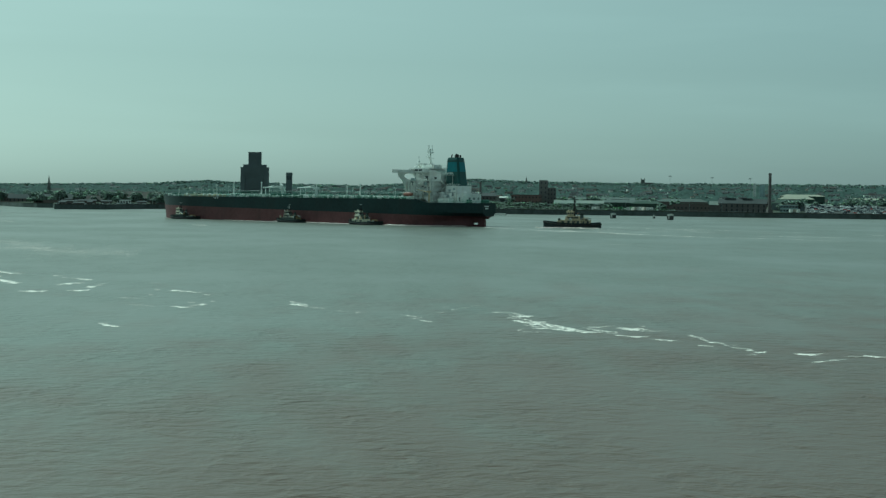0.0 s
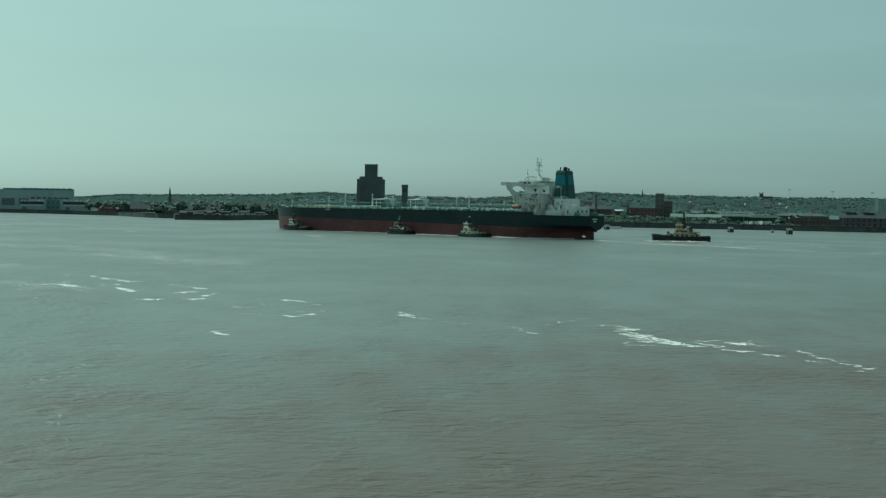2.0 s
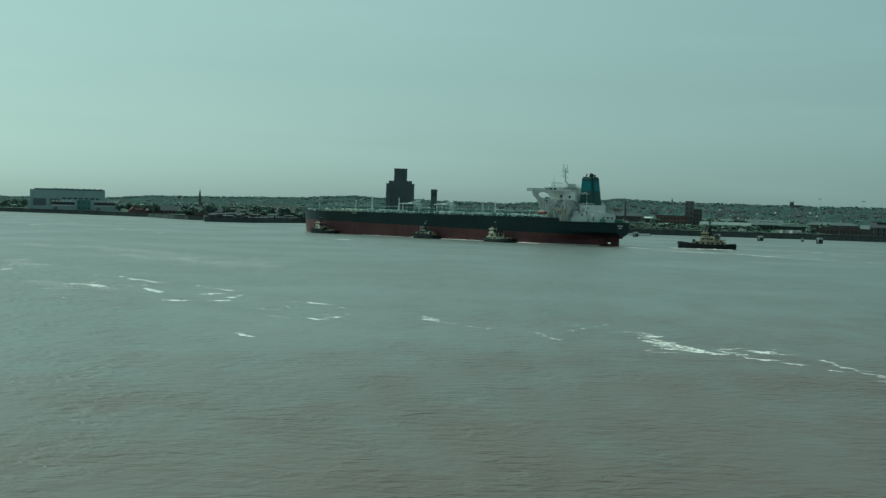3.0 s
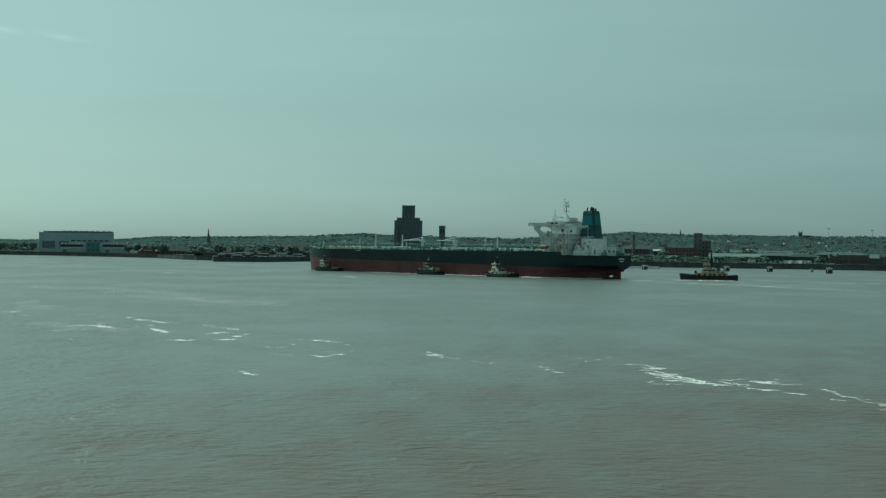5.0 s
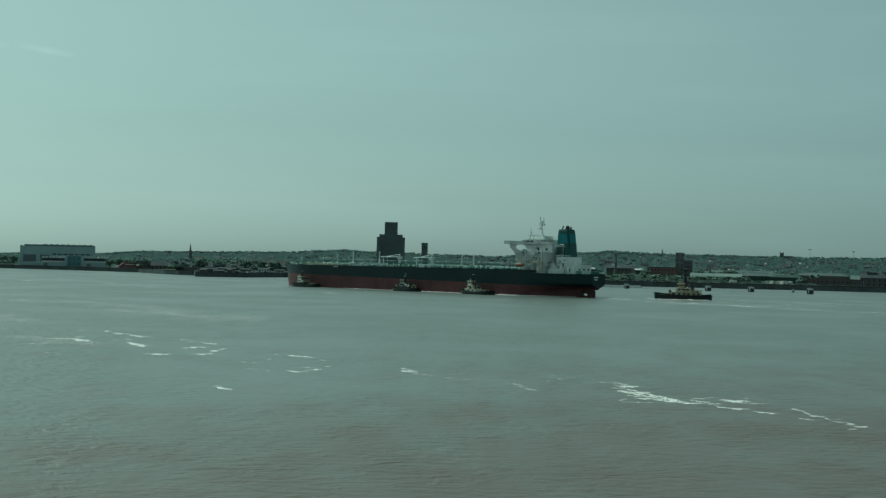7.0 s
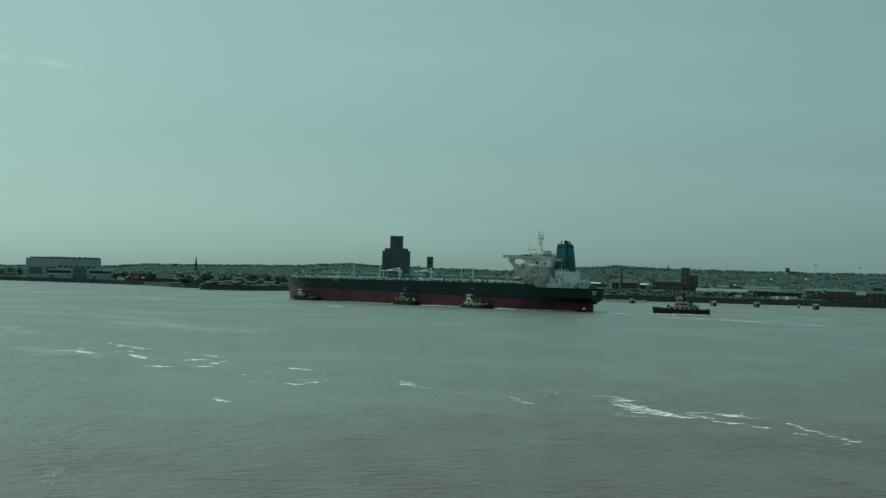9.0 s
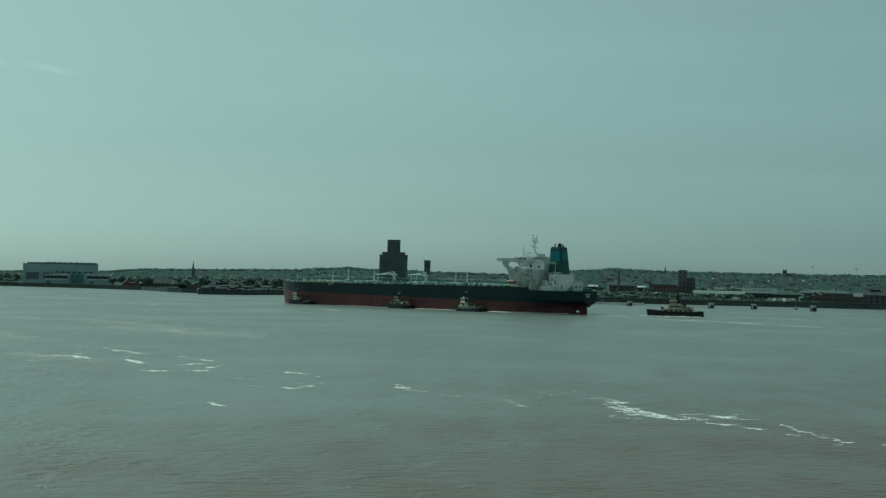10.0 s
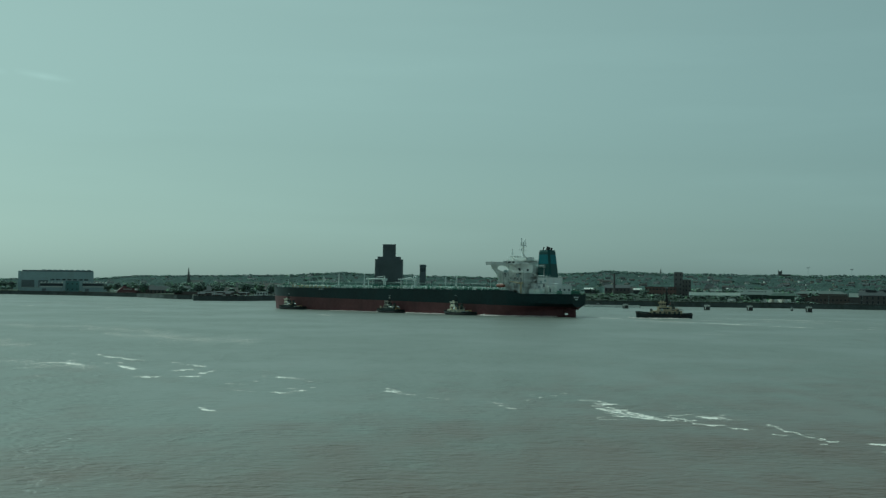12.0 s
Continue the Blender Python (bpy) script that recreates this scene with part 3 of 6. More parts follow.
    # vent posts and mast risers
    for x, y, h in ((59, 10, 8.2), (34, 10, 8.4), (-49, 10, 7.8), (96, -9, 6.5), (-20, -10, 6.8)):
        bm = made((rod, (x, y, 14.5), (x, y, 14.7 + h), 0.50, 0.30), (rod, (x, y, 14.7 + h), (x, y, 15.6 + h), 0.48), (box, x, y, 14.5, 2.4, 2.4, 1.6), (rod, (x + 1.8, y, 14.6), (x, y, 14.6 + h * 0.55), 0.14))
        part("vent_post", bm, SHIP_WHITE, t, "white cargo vent post")
    # catwalk with pipes
    bm = bmesh.new()
    for x in range(-82, 104, 6):
        for y in (-1.6, 1.6):
            rod(bm, (x, y, 14.4), (x, y, 17.3), 0.16, n=6)
        box(bm, x, 0, 17.0, 0.3, 3.4, 0.3)
    box(bm, 10, 0, 17.3, 188, 1.9, 0.16)
    part("catwalk", bm, PIPE_GREEN, t, "green fore-and-aft catwalk")
    for y in (-0.95, 0.95):
        part("railing", made((rails, [(-82, y, 17.46), (-20, y, 17.46), (40, y, 17.46), (104, y, 17.46)])), RAIL_GREY, t)
    for y, z, r in ((3.0, 15.7, 0.42), (4.4, 15.7, 0.42), (5.8, 15.6, 0.35), (-3.2, 15.7, 0.42), (-4.6, 15.6, 0.35), (7.4, 15.4, 0.22)):
        bm = made((rod, (-84, y, z), (92, y, z), r, r, 8))
        for x in range(-80, 92, 9):
            box(bm, x, y, 14.4, 0.5, 0.9, z - 14.4)
        part("cargo_pipe", bm, PIPE_GREEN, t, "green cargo pipe")
    # manifold amidships
    for k in range(5):
        x = 2 + k * 3.2
        bm = made((rod, (x, -20, 16.4), (x, 20, 16.4), 0.38), (rod, (x, 19.4, 16.4), (x, 20.3, 16.4), 0.62), (rod, (x, -20.3, 16.4), (x, -19.4, 16.4), 0.62))
        for y in (-18, -10, 10, 18):
            box(bm, x, y, 14.4, 0.6, 0.6, 1.8)
        part("manifold", bm, PIPE_GREEN, t, "cargo manifold pipe")
    # hose cranes
    for x, y, jib, tip in ((21.5, 4.0, (37, 6, 19.5), 0.5), (-7.5, 4.0, (6.5, 6, 19.3), 0.5)):
        bm = made((rod, (x, y, 14.4), (x, y, 19.8), 1.0, 0.9, 12), (box, x, y, 19.6, 2.6, 2.6, 1.6), (rod, (x, y, 20.9), (jib[0], jib[1], 20.6), 0.55, 0.3, 6),
                  (rod, (x, y, 22.6), (jib[0] - 5, jib[1], 20.9), 0.09, 0.09, 4), (rod, (x, y, 20.8), (x, y, 22.6), 0.3), (rod, (jib[0], jib[1], 20.4), (jib[0], jib[1], 17.5), 0.06, 0.06, 4),
                  (rod, (jib[0] - 2.5, jib[1], 14.4), (jib[0] - 2.5, jib[1], 20.1), 0.3))
        part("hose_crane", bm, SHIP_WHITE, t, "white hose-handling crane")
    # deck lockers, hatches, winches
    rnd = random.Random(4)
    for k in range(34):
        x, y = -80 + k * 5.6 + rnd.uniform(-1, 1), rnd.choice((-1, 1)) * rnd.uniform(9, 20)
        h = rnd.uniform(0.8, 1.9)
        bm = made((box, x, y, 14.4, rnd.uniform(1.2, 2.6), rnd.uniform(1.2, 2.4), h + 0.3), (rod, (x, y, 14.6 + h), (x, y, 15.2 + h), 0.5))
        part("tank_hatch", bm, rnd.choice((SHIP_WHITE, PIPE_GREEN, SHIP_WHITE)), t)
    for x in (104, 46, -34, -66):
        for y in (17.5, -17.5):
            bm = made((rod, (x, y - 1.6, 15.8), (x, y + 1.6, 15.8), 0.8, 0.8, 10), (box, x, y - 1.9, 14.4, 1.8, 0.4, 2.0), (box, x, y + 1.9, 14.4, 1.8, 0.4, 2.0), (box, x - 1.6, y, 14.4, 1.2, 2.0, 1.2))
            part("mooring_winch", bm, PIPE_GREEN, t, "green mooring winch")
    # low cream box added for the pale stretch of the port foredeck
    bm = made((box, 78, 17.5, 14.4, 34, 5.5, 1.4), (box, 78, 17.5, 15.8, 33.4, 4.9, 0.12))
    part("pale_deck_box", bm, SHIP_CREAM, t, "low pale box along the port foredeck")

    # fittings along the deck edge: gooseneck vents, fairleads, bollards, lamp posts
    for k in range(46):
        x = 118 - k * 4.75 + rnd.uniform(-1.2, 1.2)
        for sgn in (1, -1):
            y = sgn * (tanker_half(x, 14.6) - rnd.uniform(1.0, 2.2))
            z, kind = tanker_deck(x) - 0.15, rnd.choice((0, 0, 1, 2))
            if kind == 0:
                part("gooseneck_vent", made((rod, (x, y, z), (x, y, z + 1.5), 0.22), (rod, (x, y, z + 1.5), (x - 0.6, y, z + 1.35), 0.26), (rod, (x - 0.6, y, z + 1.5), (x - 0.6, y, z + 1.0), 0.3)), SHIP_WHITE, t)
            elif kind == 1:
                part("bollard", made((box, x, y, z, 2.2, 0.9, 0.25), (rod, (x - 0.6, y, z), (x - 0.6, y, z + 1.1), 0.32), (rod, (x + 0.6, y, z), (x + 0.6, y, z + 1.1), 0.32)), RAIL_GREY, t)
            else:
                part("fairlead", made((box, x, y + sgn * 0.6, z, 1.8, 0.5, 1.3), (rod, (x - 0.5, y, z), (x - 0.5, y, z + 1.2), 0.3), (rod, (x + 0.5, y, z), (x + 0.5, y, z + 1.2), 0.3)), SHIP_WHITE, t)
    for x in (108, 82, 44, 12, -28, -62, -80):
        bm = made((rod, (x, -6.5, 14.4), (x, -6.5, 20.8), 0.16, 0.1), (box, x, -6.5, 20.7, 1.6, 0.5, 0.35))
        part("deck_lamp_post", bm, SHIP_WHITE, t, "white deck lamp post")
    for x0, x1, y in ((60, 20, 12.5), (-12, -46, 12.5), (40, -70, 9.0)):
        bm = made((rod, (x0, y, 16.3), (x1, y, 16.3), 0.3, 0.3, 8))
        for k in range(9):
            x = x0 + (x1 - x0) * (k + 0.5) / 9
            box(bm, x, y, 14.4, 0.4, 0.7, 1.7)
            if k % 3 == 1:
                rod(bm, (x, y, 16.3), (x, y, 17.4), 0.18)
                rod(bm, (x, y - 0.4, 17.4), (x, y + 0.4, 17.4), 0.12)
        part("stripping_pipe", bm, RAIL_GREY, t, "pale grey-green deck pipe with valves")

    # ---- the house
    bm = made((box, -97.0, 0, 12.5, 19.5, 26, 12.6), (box, -97.5, 0, 25.1, 18.5, 12.0, 5.0))
    house = part("deckhouse", bm, SHIP_WHITE, t, "white accommodation block")
    for z in (15.4, 18.2, 21.0, 23.8):
        for k in ((3,), (5,), (4,), (1,))[int((z - 15) // 2.8)]:
            x = -89.2 - k * 3.0
            part("window", made((box, x, 13.02, z, 0.8, 0.06, 0.9)), PANE, house)
        for y in ((-9, 2, 5.5), (-2, 9), (-5.5, 2), (5.5,))[int((z - 15) // 2.8)]:
            part("window", made((box, -106.77, y, z, 0.06, 0.5, 0.6)), PANE, house)
    for z in (17.2, 20.0, 22.8, 25.2):
        bm = made((box, -99, 13.6, z - 0.15, 15.6, 1.4, 0.16), (rails, [(-91.3, 14.2, z), (-106.7, 14.2, z)], 1.0, 2.2))
        part("side_gallery", bm, SHIP_WHITE, house)
        bm = made((box, -107.6, 0, z - 0.15, 1.7, 26, 0.16), (rails, [(-108.3, 13, z), (-108.3, -13, z)], 1.0, 2.2))
        part("aft_gallery", bm, SHIP_WHITE, house)
    for y0, z0, y1, z1 in ((8, 14.6, 4, 17.1), (4, 17.2, 8, 19.9), (8, 20.0, 4, 22.7), (4, 22.8, 8, 25.1)):
        bm = made((rod, (-108.7, y0, z0), (-108.7, y1, z1), 0.16), (rod, (-109.5, y0, z0), (-109.5, y1, z1), 0.16))
        for k in range(9):
            f = (k + 0.5) / 9
            box(bm, -109.1, y0 + (y1 - y0) * f, z0 + (z1 - z0) * f, 0.8, 0.25, 0.06)
        part("stairway", bm, SHIP_WHITE, house)
    for x, z in ((-92.5, 17.2), (-101, 17.2), (-96, 20.0), (-104, 20.0), (-92, 22.8), (-100.5, 22.8), (-105, 14.4)):
        part("door", made((box, x, 13.03, z, 0.9, 0.08, 2.0)), CLADDING_DARK, house)
    for x, z in ((-103, 26.2),):
        part("window", made((box, x, 6.03, z, 1.5, 0.08, 1.3)), PANE, house)
    part("vent_trunk", made((box, -105.2, 14.6, 13.2, 2.2, 2.6, 3.4)), SHIP_WHITE, house)
    part("vent_trunk", made((box, -94.5, 15.0, 14.6, 3.0, 2.0, 1.8)), SHIP_WHITE, house)
    part("ventilator", made((rod, (-100, 15, 13.5), (-100, 15, 17.5), 0.45), (rod, (-100, 15, 17.3), (-100, 16.2, 17.9), 0.5)), SHIP_WHITE, house)
    # pipes, lockers, ducts and hanging gear that break up the white walls
    for x, z0, z1 in ((-90.2, 14.6, 25.0), (-94.2, 17.2, 29.5), (-102.2, 14.6, 25.0), (-106.2, 14.6, 27.0)):
        part("downpipe", made((rod, (x, 13.15, z0), (x, 13.15, z1), 0.16, 0.16, 6)), STEEL_GREY, house)
    for x, z, w, h in ((-91.6, 14.5, 2.0, 1.5), (-98.4, 17.2, 1.4, 1.1), (-104.6, 17.2, 2.2, 1.7), (-97.8, 20.0, 2.4, 1.3), (-93.0, 25.3, 2.6, 1.4), (-102.5, 22.9, 1.6, 1.5)):
        part("locker", made((box, x, 13.8, z, w, 0.9, h), (box, x, 13.8, z + h, w + 0.12, 1.0, 0.08)), CLADDING, house, "pale grey deck locker")
    for x, z in ((-95.2, 18.7), (-99.4, 21.6), (-103.4, 24.3), (-91.4, 24.2)):
        part("vent_louvre", made((box, x, 13.06, z, 1.4, 0.12, 0.9), (box, x, 13.14, z + 0.2, 1.3, 0.06, 0.12), (box, x, 13.14, z + 0.55, 1.3, 0.06, 0.12)), CLADDING_DARK, house, "grey ventilation louvre")
    part("port_hole_door", made((box, -96.4, 6.06, 26.0, 1.9, 0.12, 2.0)), PANE, house, "dark open doorway under the bridge")
    for x in (-90.5, -98.5, -106.0):
        part("stanchion", made((rod, (x, 14.2, 14.5), (x, 14.2, 25.2), 0.14, 0.14, 6)), SHIP_WHITE, house)
    for (x0, z0), (x1, z1) in (((-93, 17.2), (-98, 20.0)), ((-100, 20.0), (-95, 22.8)), ((-97, 22.8), (-102, 25.2)), ((-99, 25.2), (-95, 29.6))):
        y = 14.6 if z1 < 26 else 8.2
        bm = made((rod, (x0, y, z0), (x1, y, z1), 0.12), (rod, (x0, y + 0.8, z0), (x1, y + 0.8, z1), 0.12), (rod, (x0, y + 0.8, z0 + 1.0), (x1, y + 0.8, z1 + 1.0), 0.07))
        for k in range(10):
            f = (k + 0.5) / 10
            box(bm, x0 + (x1 - x0) * f, y + 0.4, z0 + (z1 - z0) * f, 0.28, 0.8, 0.06)
        part("side_stairway", bm, SHIP_WHITE, house, "white inclined outside stairway")
    # bridge wings with curved brackets
    bm = made((box, -89.0, 0, 29.6, 4.6, 49.2, 0.5), (box, -86.85, 0, 30.1, 0.3, 49.2, 1.35), (box, -91.15, 16.5, 30.1, 0.3, 16.2, 1.35), (box, -91.15, -16.5, 30.1, 0.3, 16.2, 1.35),
              (box, -89.0, 24.45, 30.1, 4.6, 0.3, 1.35), (box, -89.0, -24.45, 30.1, 4.6, 0.3, 1.35))
    wings = part("bridge_wing", bm, SHIP_WHITE, t, "white bridge wings spanning the beam")
    for sgn in (1, -1):
        outer = [(24.4, 29.6), (22.0, 28.6), (19.2, 27.2), (16.9, 25.4), (15.2, 23.2), (14.0, 20.6), (13.2, 17.8), (13.0, 16.2), (12.9, 21.0), (12.6, 25.1), (6.0, 25.1), (6.0, 29.6)]
        bm = bmesh.new()
        n, hc = 32, (11.0, 27.7)
        rows = []
        for i in range(n):
            ang = 2 * math.pi * i / n
            dy, dz = math.cos(ang), math.sin(ang)
            far = 3.0
            for (y0, z0), (y1, z1) in zip(outer, outer[1:] + outer[:1]):
                ey, ez = y1 - y0, z1 - z0
                det = dy * -ez + ey * dz
                if abs(det) > 1e-9:
                    d = ((y0 - hc[0]) * -ez + ey * (z0 - hc[1])) / det
                    f = (dy * (z0 - hc[1]) - dz * (y0 - hc[0])) / det
                    if d > 0 and -1e-6 <= f <= 1 + 1e-6:
                        far = max(far, d)
            for xx in (-88.2, -87.2):
                rows.append((bm.verts.new((xx, sgn * (hc[0] + 4.9 * dy + 0.9 * dz), hc[1] + 1.75 * dz)), bm.verts.new((xx, sgn * (hc[0] + far * dy), hc[1] + far * dz))))
        for i in range(n):
            j = (i + 1) % n
            (a0, a1), (b0, b1), (c0, c1), (d0, d1) = rows[2 * i], rows[2 * i + 1], rows[2 * j], rows[2 * j + 1]
            for f in ((a0, a1, c1, c0), (b0, d0, d1, b1), (a0, c0, d0, b0), (a1, b1, d1, c1)):
                bm.faces.new(f)
        prism(bm, [(sgn * 13.0, 16.2), (sgn * 13.0, 25.1), (sgn * 15.2, 23.3), (sgn * 14.0, 20.7), (sgn * 13.2, 17.9)], "x", -88.15, -87.25)
        bmesh.ops.recalc_face_normals(bm, faces=bm.faces[:])
        part("wing_bracket", bm, SHIP_WHITE, wings, "curved white wing bracket")
    # wheelhouse and its top
    bm = made((box, -93.5, 0, 30.1, 11.5, 22, 2.2), (box, -101.0, 0, 30.1, 8.0, 15, 1.1))
    wheel = part("wheelhouse", bm, SHIP_WHITE, t, "white wheelhouse")
    for y in (-9, -6, -3, 0, 3, 6, 9):
        part("window", made((box, -87.72, y, 30.9, 0.08, 2.3, 0.9)), PANE, wheel)
    for x in (-90, -93, -96):
        part("window", made((box, x, 11.02, 30.9, 2.2, 0.08, 0.9)), PANE, wheel)
    bm = made((box, -94.5, 0, 32.3, 14.5, 13, 0.35), (rails, [(-87.5, 6.4, 32.6), (-101.5, 6.4, 32.6), (-101.5, -6.4, 32.6)], 1.1, 2.0), (box, -95, 0, 32.6, 9.0, 7.0, 2.0), (box, -91, 2.2, 34.6, 2.6, 3.4, 0.7))
    part("monkey_island", bm, SHIP_WHITE, t, "white open compass deck")
    bm = made((rod, (-94, 0, 33.0), (-94, 0, 42.0), 0.6, 0.42), (rod, (-94, -1.3, 41.6), (-94, -1.5, 45.6), 0.3, 0.2), (rod, (-94, 1.3, 41.6), (-94, 1.5, 45.8), 0.34, 0.2), (box, -94, 0, 41.4, 1.0, 4.4, 0.5), (rod, (-94, 0, 42.0), (-94, 0, 43.6), 0.45), (box, -94, 1.5, 45.2, 0.5, 0.9, 0.4), (box, -94, 0, 38.2, 2.2, 3.4, 0.25), (box, -94, 0, 40.6, 1.6, 4.2, 0.25),
              (box, -93.2, 0.6, 38.9, 0.5, 4.4, 0.35), (box, -94.4, -1.0, 41.2, 0.4, 3.0, 0.3), (rod, (-94, 2.2, 41.5), (-94, 2.2, 43.6), 0.12), (rod, (-94, -2.2, 41.5), (-94, -2.2, 43.9), 0.12),
              (rod, (-96.5, 0, 33), (-94, 0, 38.2), 0.16), (rod, (-94, 1.6, 38.4), (-94, 1.6, 40), 0.3))
    part("radar_mast", bm, SHIP_WHITE, t, "white radar mast with scanners")
    bm = made((rod, (-87.6, 2.5, 32.6), (-87.6, 2.5, 39.2), 0.42, 0.24), (box, -87.6, 2.5, 34.6, 1.2, 3.0, 0.4), (rod, (-87.6, 2.5, 36.0), (-87.6, 2.5, 37.0), 0.7, 0.5), (box, -87.6, 2.5, 32.6, 2.2, 2.2, 1.6))
    part("signal_mast", bm, SHIP_WHITE, t, "stubby white signal mast")
    bm = made((rod, (-99, 4.5, 32.6), (-99, 4.5, 34.2), 0.2), (rod, (-99, 4.5, 34.2), (-99, 4.5, 35.6), 0.9, 0.5))
    part("antenna_dome", bm, SHIP_WHITE, t, "white antenna dome")
    # engine casing, after block, funnel
    bm = made((box, -114.9, 0, 12.9, 7.6, 14, 9.8), (box, -122.4, 0, 12.9, 7.4, 13, 5.3), (box, -109.7, 0, 12.9, 3.0, 18, 6.2), (box, -115, 11.5, 12.9, 8, 4.5, 3.0))
    casing = part("engine_casing", bm, SHIP_WHITE, t, "white engine casing")
    part("railing", made((rails, [(-111.3, 6.9, 22.7), (-118.6, 6.9, 22.7), (-118.6, -6.9, 22.7)], 1.0, 2.0)), SHIP_WHITE, casing)
    part("railing", made((rails, [(-118.8, 6.3, 18.2), (-126, 6.3, 18.2), (-126, -6.3, 18.2)], 1.0, 2.0)), SHIP_WHITE, casing)
    for x, y, z in ((-116.5, 7.03, 17.0), (-113.5, 7.03, 14.0), (-121, 6.53, 14.2)):
        part("door", made((box, x, y, z, 0.9, 0.08, 2.0)), CLADDING_DARK, casing)
    for x, y, r, h in ((-111.6, 9.6, 0.5, 3.2), (-113.8, 10.4, 0.7, 2.2), (-117.4, 9.8, 0.5, 3.0), (-121.5, 8.4, 0.6, 2.6), (-124.6, 8.0, 0.5, 2.0)):
        part("mushroom_vent", made((rod, (x, y, 12.9), (x, y, 14.6 + h), r * 0.7, r * 0.7, 8), (rod, (x, y, 14.6 + h), (x, y, 15.2 + h), r * 1.5, r * 1.1, 10)), SHIP_WHITE, casing)
    for x, z in ((-114.2, 19.4), (-117.4, 20.2), (-113.0, 16.4)):
        part("vent_louvre", made((box, x, 7.05, z, 1.6, 0.12, 1.2)), CLADDING, casing, "grey casing louvre")
    part("fire_pipe", made((rod, (-111.4, 7.2, 13), (-111.4, 7.2, 22.4), 0.16), (rod, (-111.4, 7.2, 19), (-118.4, 7.2, 19), 0.14)), STEEL_GREY, casing)
    for y in (-4, 0, 4):
        part("vent", made((box, -126.14, y, 15, 0.1, 1.6, 1.2)), CLADDING_DARK, casing)
    bm = bmesh.new()
    rings = []
    for z, x0, x1, w in ((22.7, -108.0, -118.8, 3.9), (30.0, -108.3, -117.9, 3.7), (37.4, -108.6, -116.9, 3.4), (38.6, -109.0, -116.5, 3.0)):
        c = 0.9
        rings.append([(x0 - c, w, z), (x0, w - c, z), (x0, -w + c, z), (x0 - c, -w, z), (x1 + c, -w, z), (x1, -w + c, z), (x1, w - c, z), (x1 + c, w, z)])
    loft(bm, rings, closed=True)
    fun = part("funnel", bm, FUNNEL_TEAL, t, "tall teal-green funnel")
    # blue bands, set proud of the funnel's port, starboard and after faces
    for sgn in (1, -1):
        bm = bmesh.new()
        loft(bm, [[(-109.5, sgn * 3.75, 30.6), (-109.5, sgn * 3.6, 30.6), (-116.8, sgn * 3.6, 30.6), (-116.8, sgn * 3.75, 30.6)],
                  [(-109.7, sgn * 3.54, 36.0), (-109.7, sgn * 3.4, 36.0), (-116.1, sgn * 3.4, 36.0), (-116.1, sgn * 3.54, 36.0)]], closed=True)
        part("funnel_panel", bm, FUNNEL_BLUE, fun, "blue panel on the funnel")
    bm = bmesh.new()
    loft(bm, [[(-117.9, 2.6, 30.6), (-117.7, 2.6, 30.6), (-117.7, -2.6, 30.6), (-117.9, -2.6, 30.6)], [(-117.16, 2.4, 36.0), (-117.0, 2.4, 36.0), (-117.0, -2.4, 36.0), (-117.16, -2.4, 36.0)]], closed=True)
    part("funnel_panel", bm, FUNNEL_BLUE, fun, "blue panel on the funnel")
    for x, y, h, r in ((-110.4, 0.8, 1.9, 0.35), (-112.6, -0.4, 1.9, 0.9), (-114.6, 0.8, 1.6, 0.7), (-114.4, -1.6, 1.2, 0.5)):
        part("exhaust_pipe", made((rod, (x, y, 38.4), (x, y, 38.7 + h * 0.4), r, r, 10), (rod, (x, y, 38.7 + h * 0.4), (x - 0.6, y, 38.5 + h), r, r, 10)), SOOT, fun, "sooty exhaust pipe")
    bm = made((box, -112.0, 4.6, 28.6, 6.5, 1.6, 0.2), (rails, [(-109, 5.3, 28.8), (-115.2, 5.3, 28.8)], 1.0, 1.6), (rod, (-114, 4.2, 22.7), (-114, 4.2, 28.6), 0.12))
    part("funnel_platform", bm, SHIP_WHITE, fun, "white platform beside the funnel")
    # lifeboat, davits, provisions crane
    bm = bmesh.new()
    rings = []
    for u, k in ((-3.4, 0.05), (-3.0, 0.5), (-1.6, 0.75), (0, 0.8), (1.6, 0.75), (3.0, 0.5), (3.4, 0.05)):
        rings.append([(-95 + u, 20.4 + math.cos(a) * 1.6 * k, 17.6 + math.sin(a) * 1.55 * k) for a in [i * math.pi / 5 for i in range(10)]])
    loft(bm, rings, closed=True)
    boat = part("lifeboat", bm, ORANGE, t, "orange enclosed lifeboat", smooth=True)
    for x in (-92.5, -97.5):
        part("davit", made((rod, (x, 17.5, 14.2), (x, 19.2, 20.3), 0.3, 0.22), (rod, (x, 19.2, 20.3), (x, 21.4, 20.6), 0.22), (rod, (x, 20.6, 20.5), (x, 20.4, 19.0), 0.06)), SHIP_WHITE, t, "white boat davit")
    bm = made((rod, (-107.5, 17, 13), (-107.5, 17, 19), 0.6, 0.5), (rod, (-107.5, 17, 18.8), (-99.5, 18, 20.4), 0.35, 0.2), (box, -107.5, 17, 18.6, 1.6, 1.6, 1.2))
    part("stores_crane", bm, SHIP_CREAM, t, "cream stores crane")
    # after deck gear
    for x, y in ((-129, 8), (-129, -8), (-133, 0)):
        part("mooring_winch", made((rod, (x, y - 1.5, 14.3), (x, y + 1.5, 14.3), 0.8, 0.8, 10), (box, x, y, 12.9, 1.6, 3.6, 0.7)), PIPE_GREEN, t, "green mooring winch")
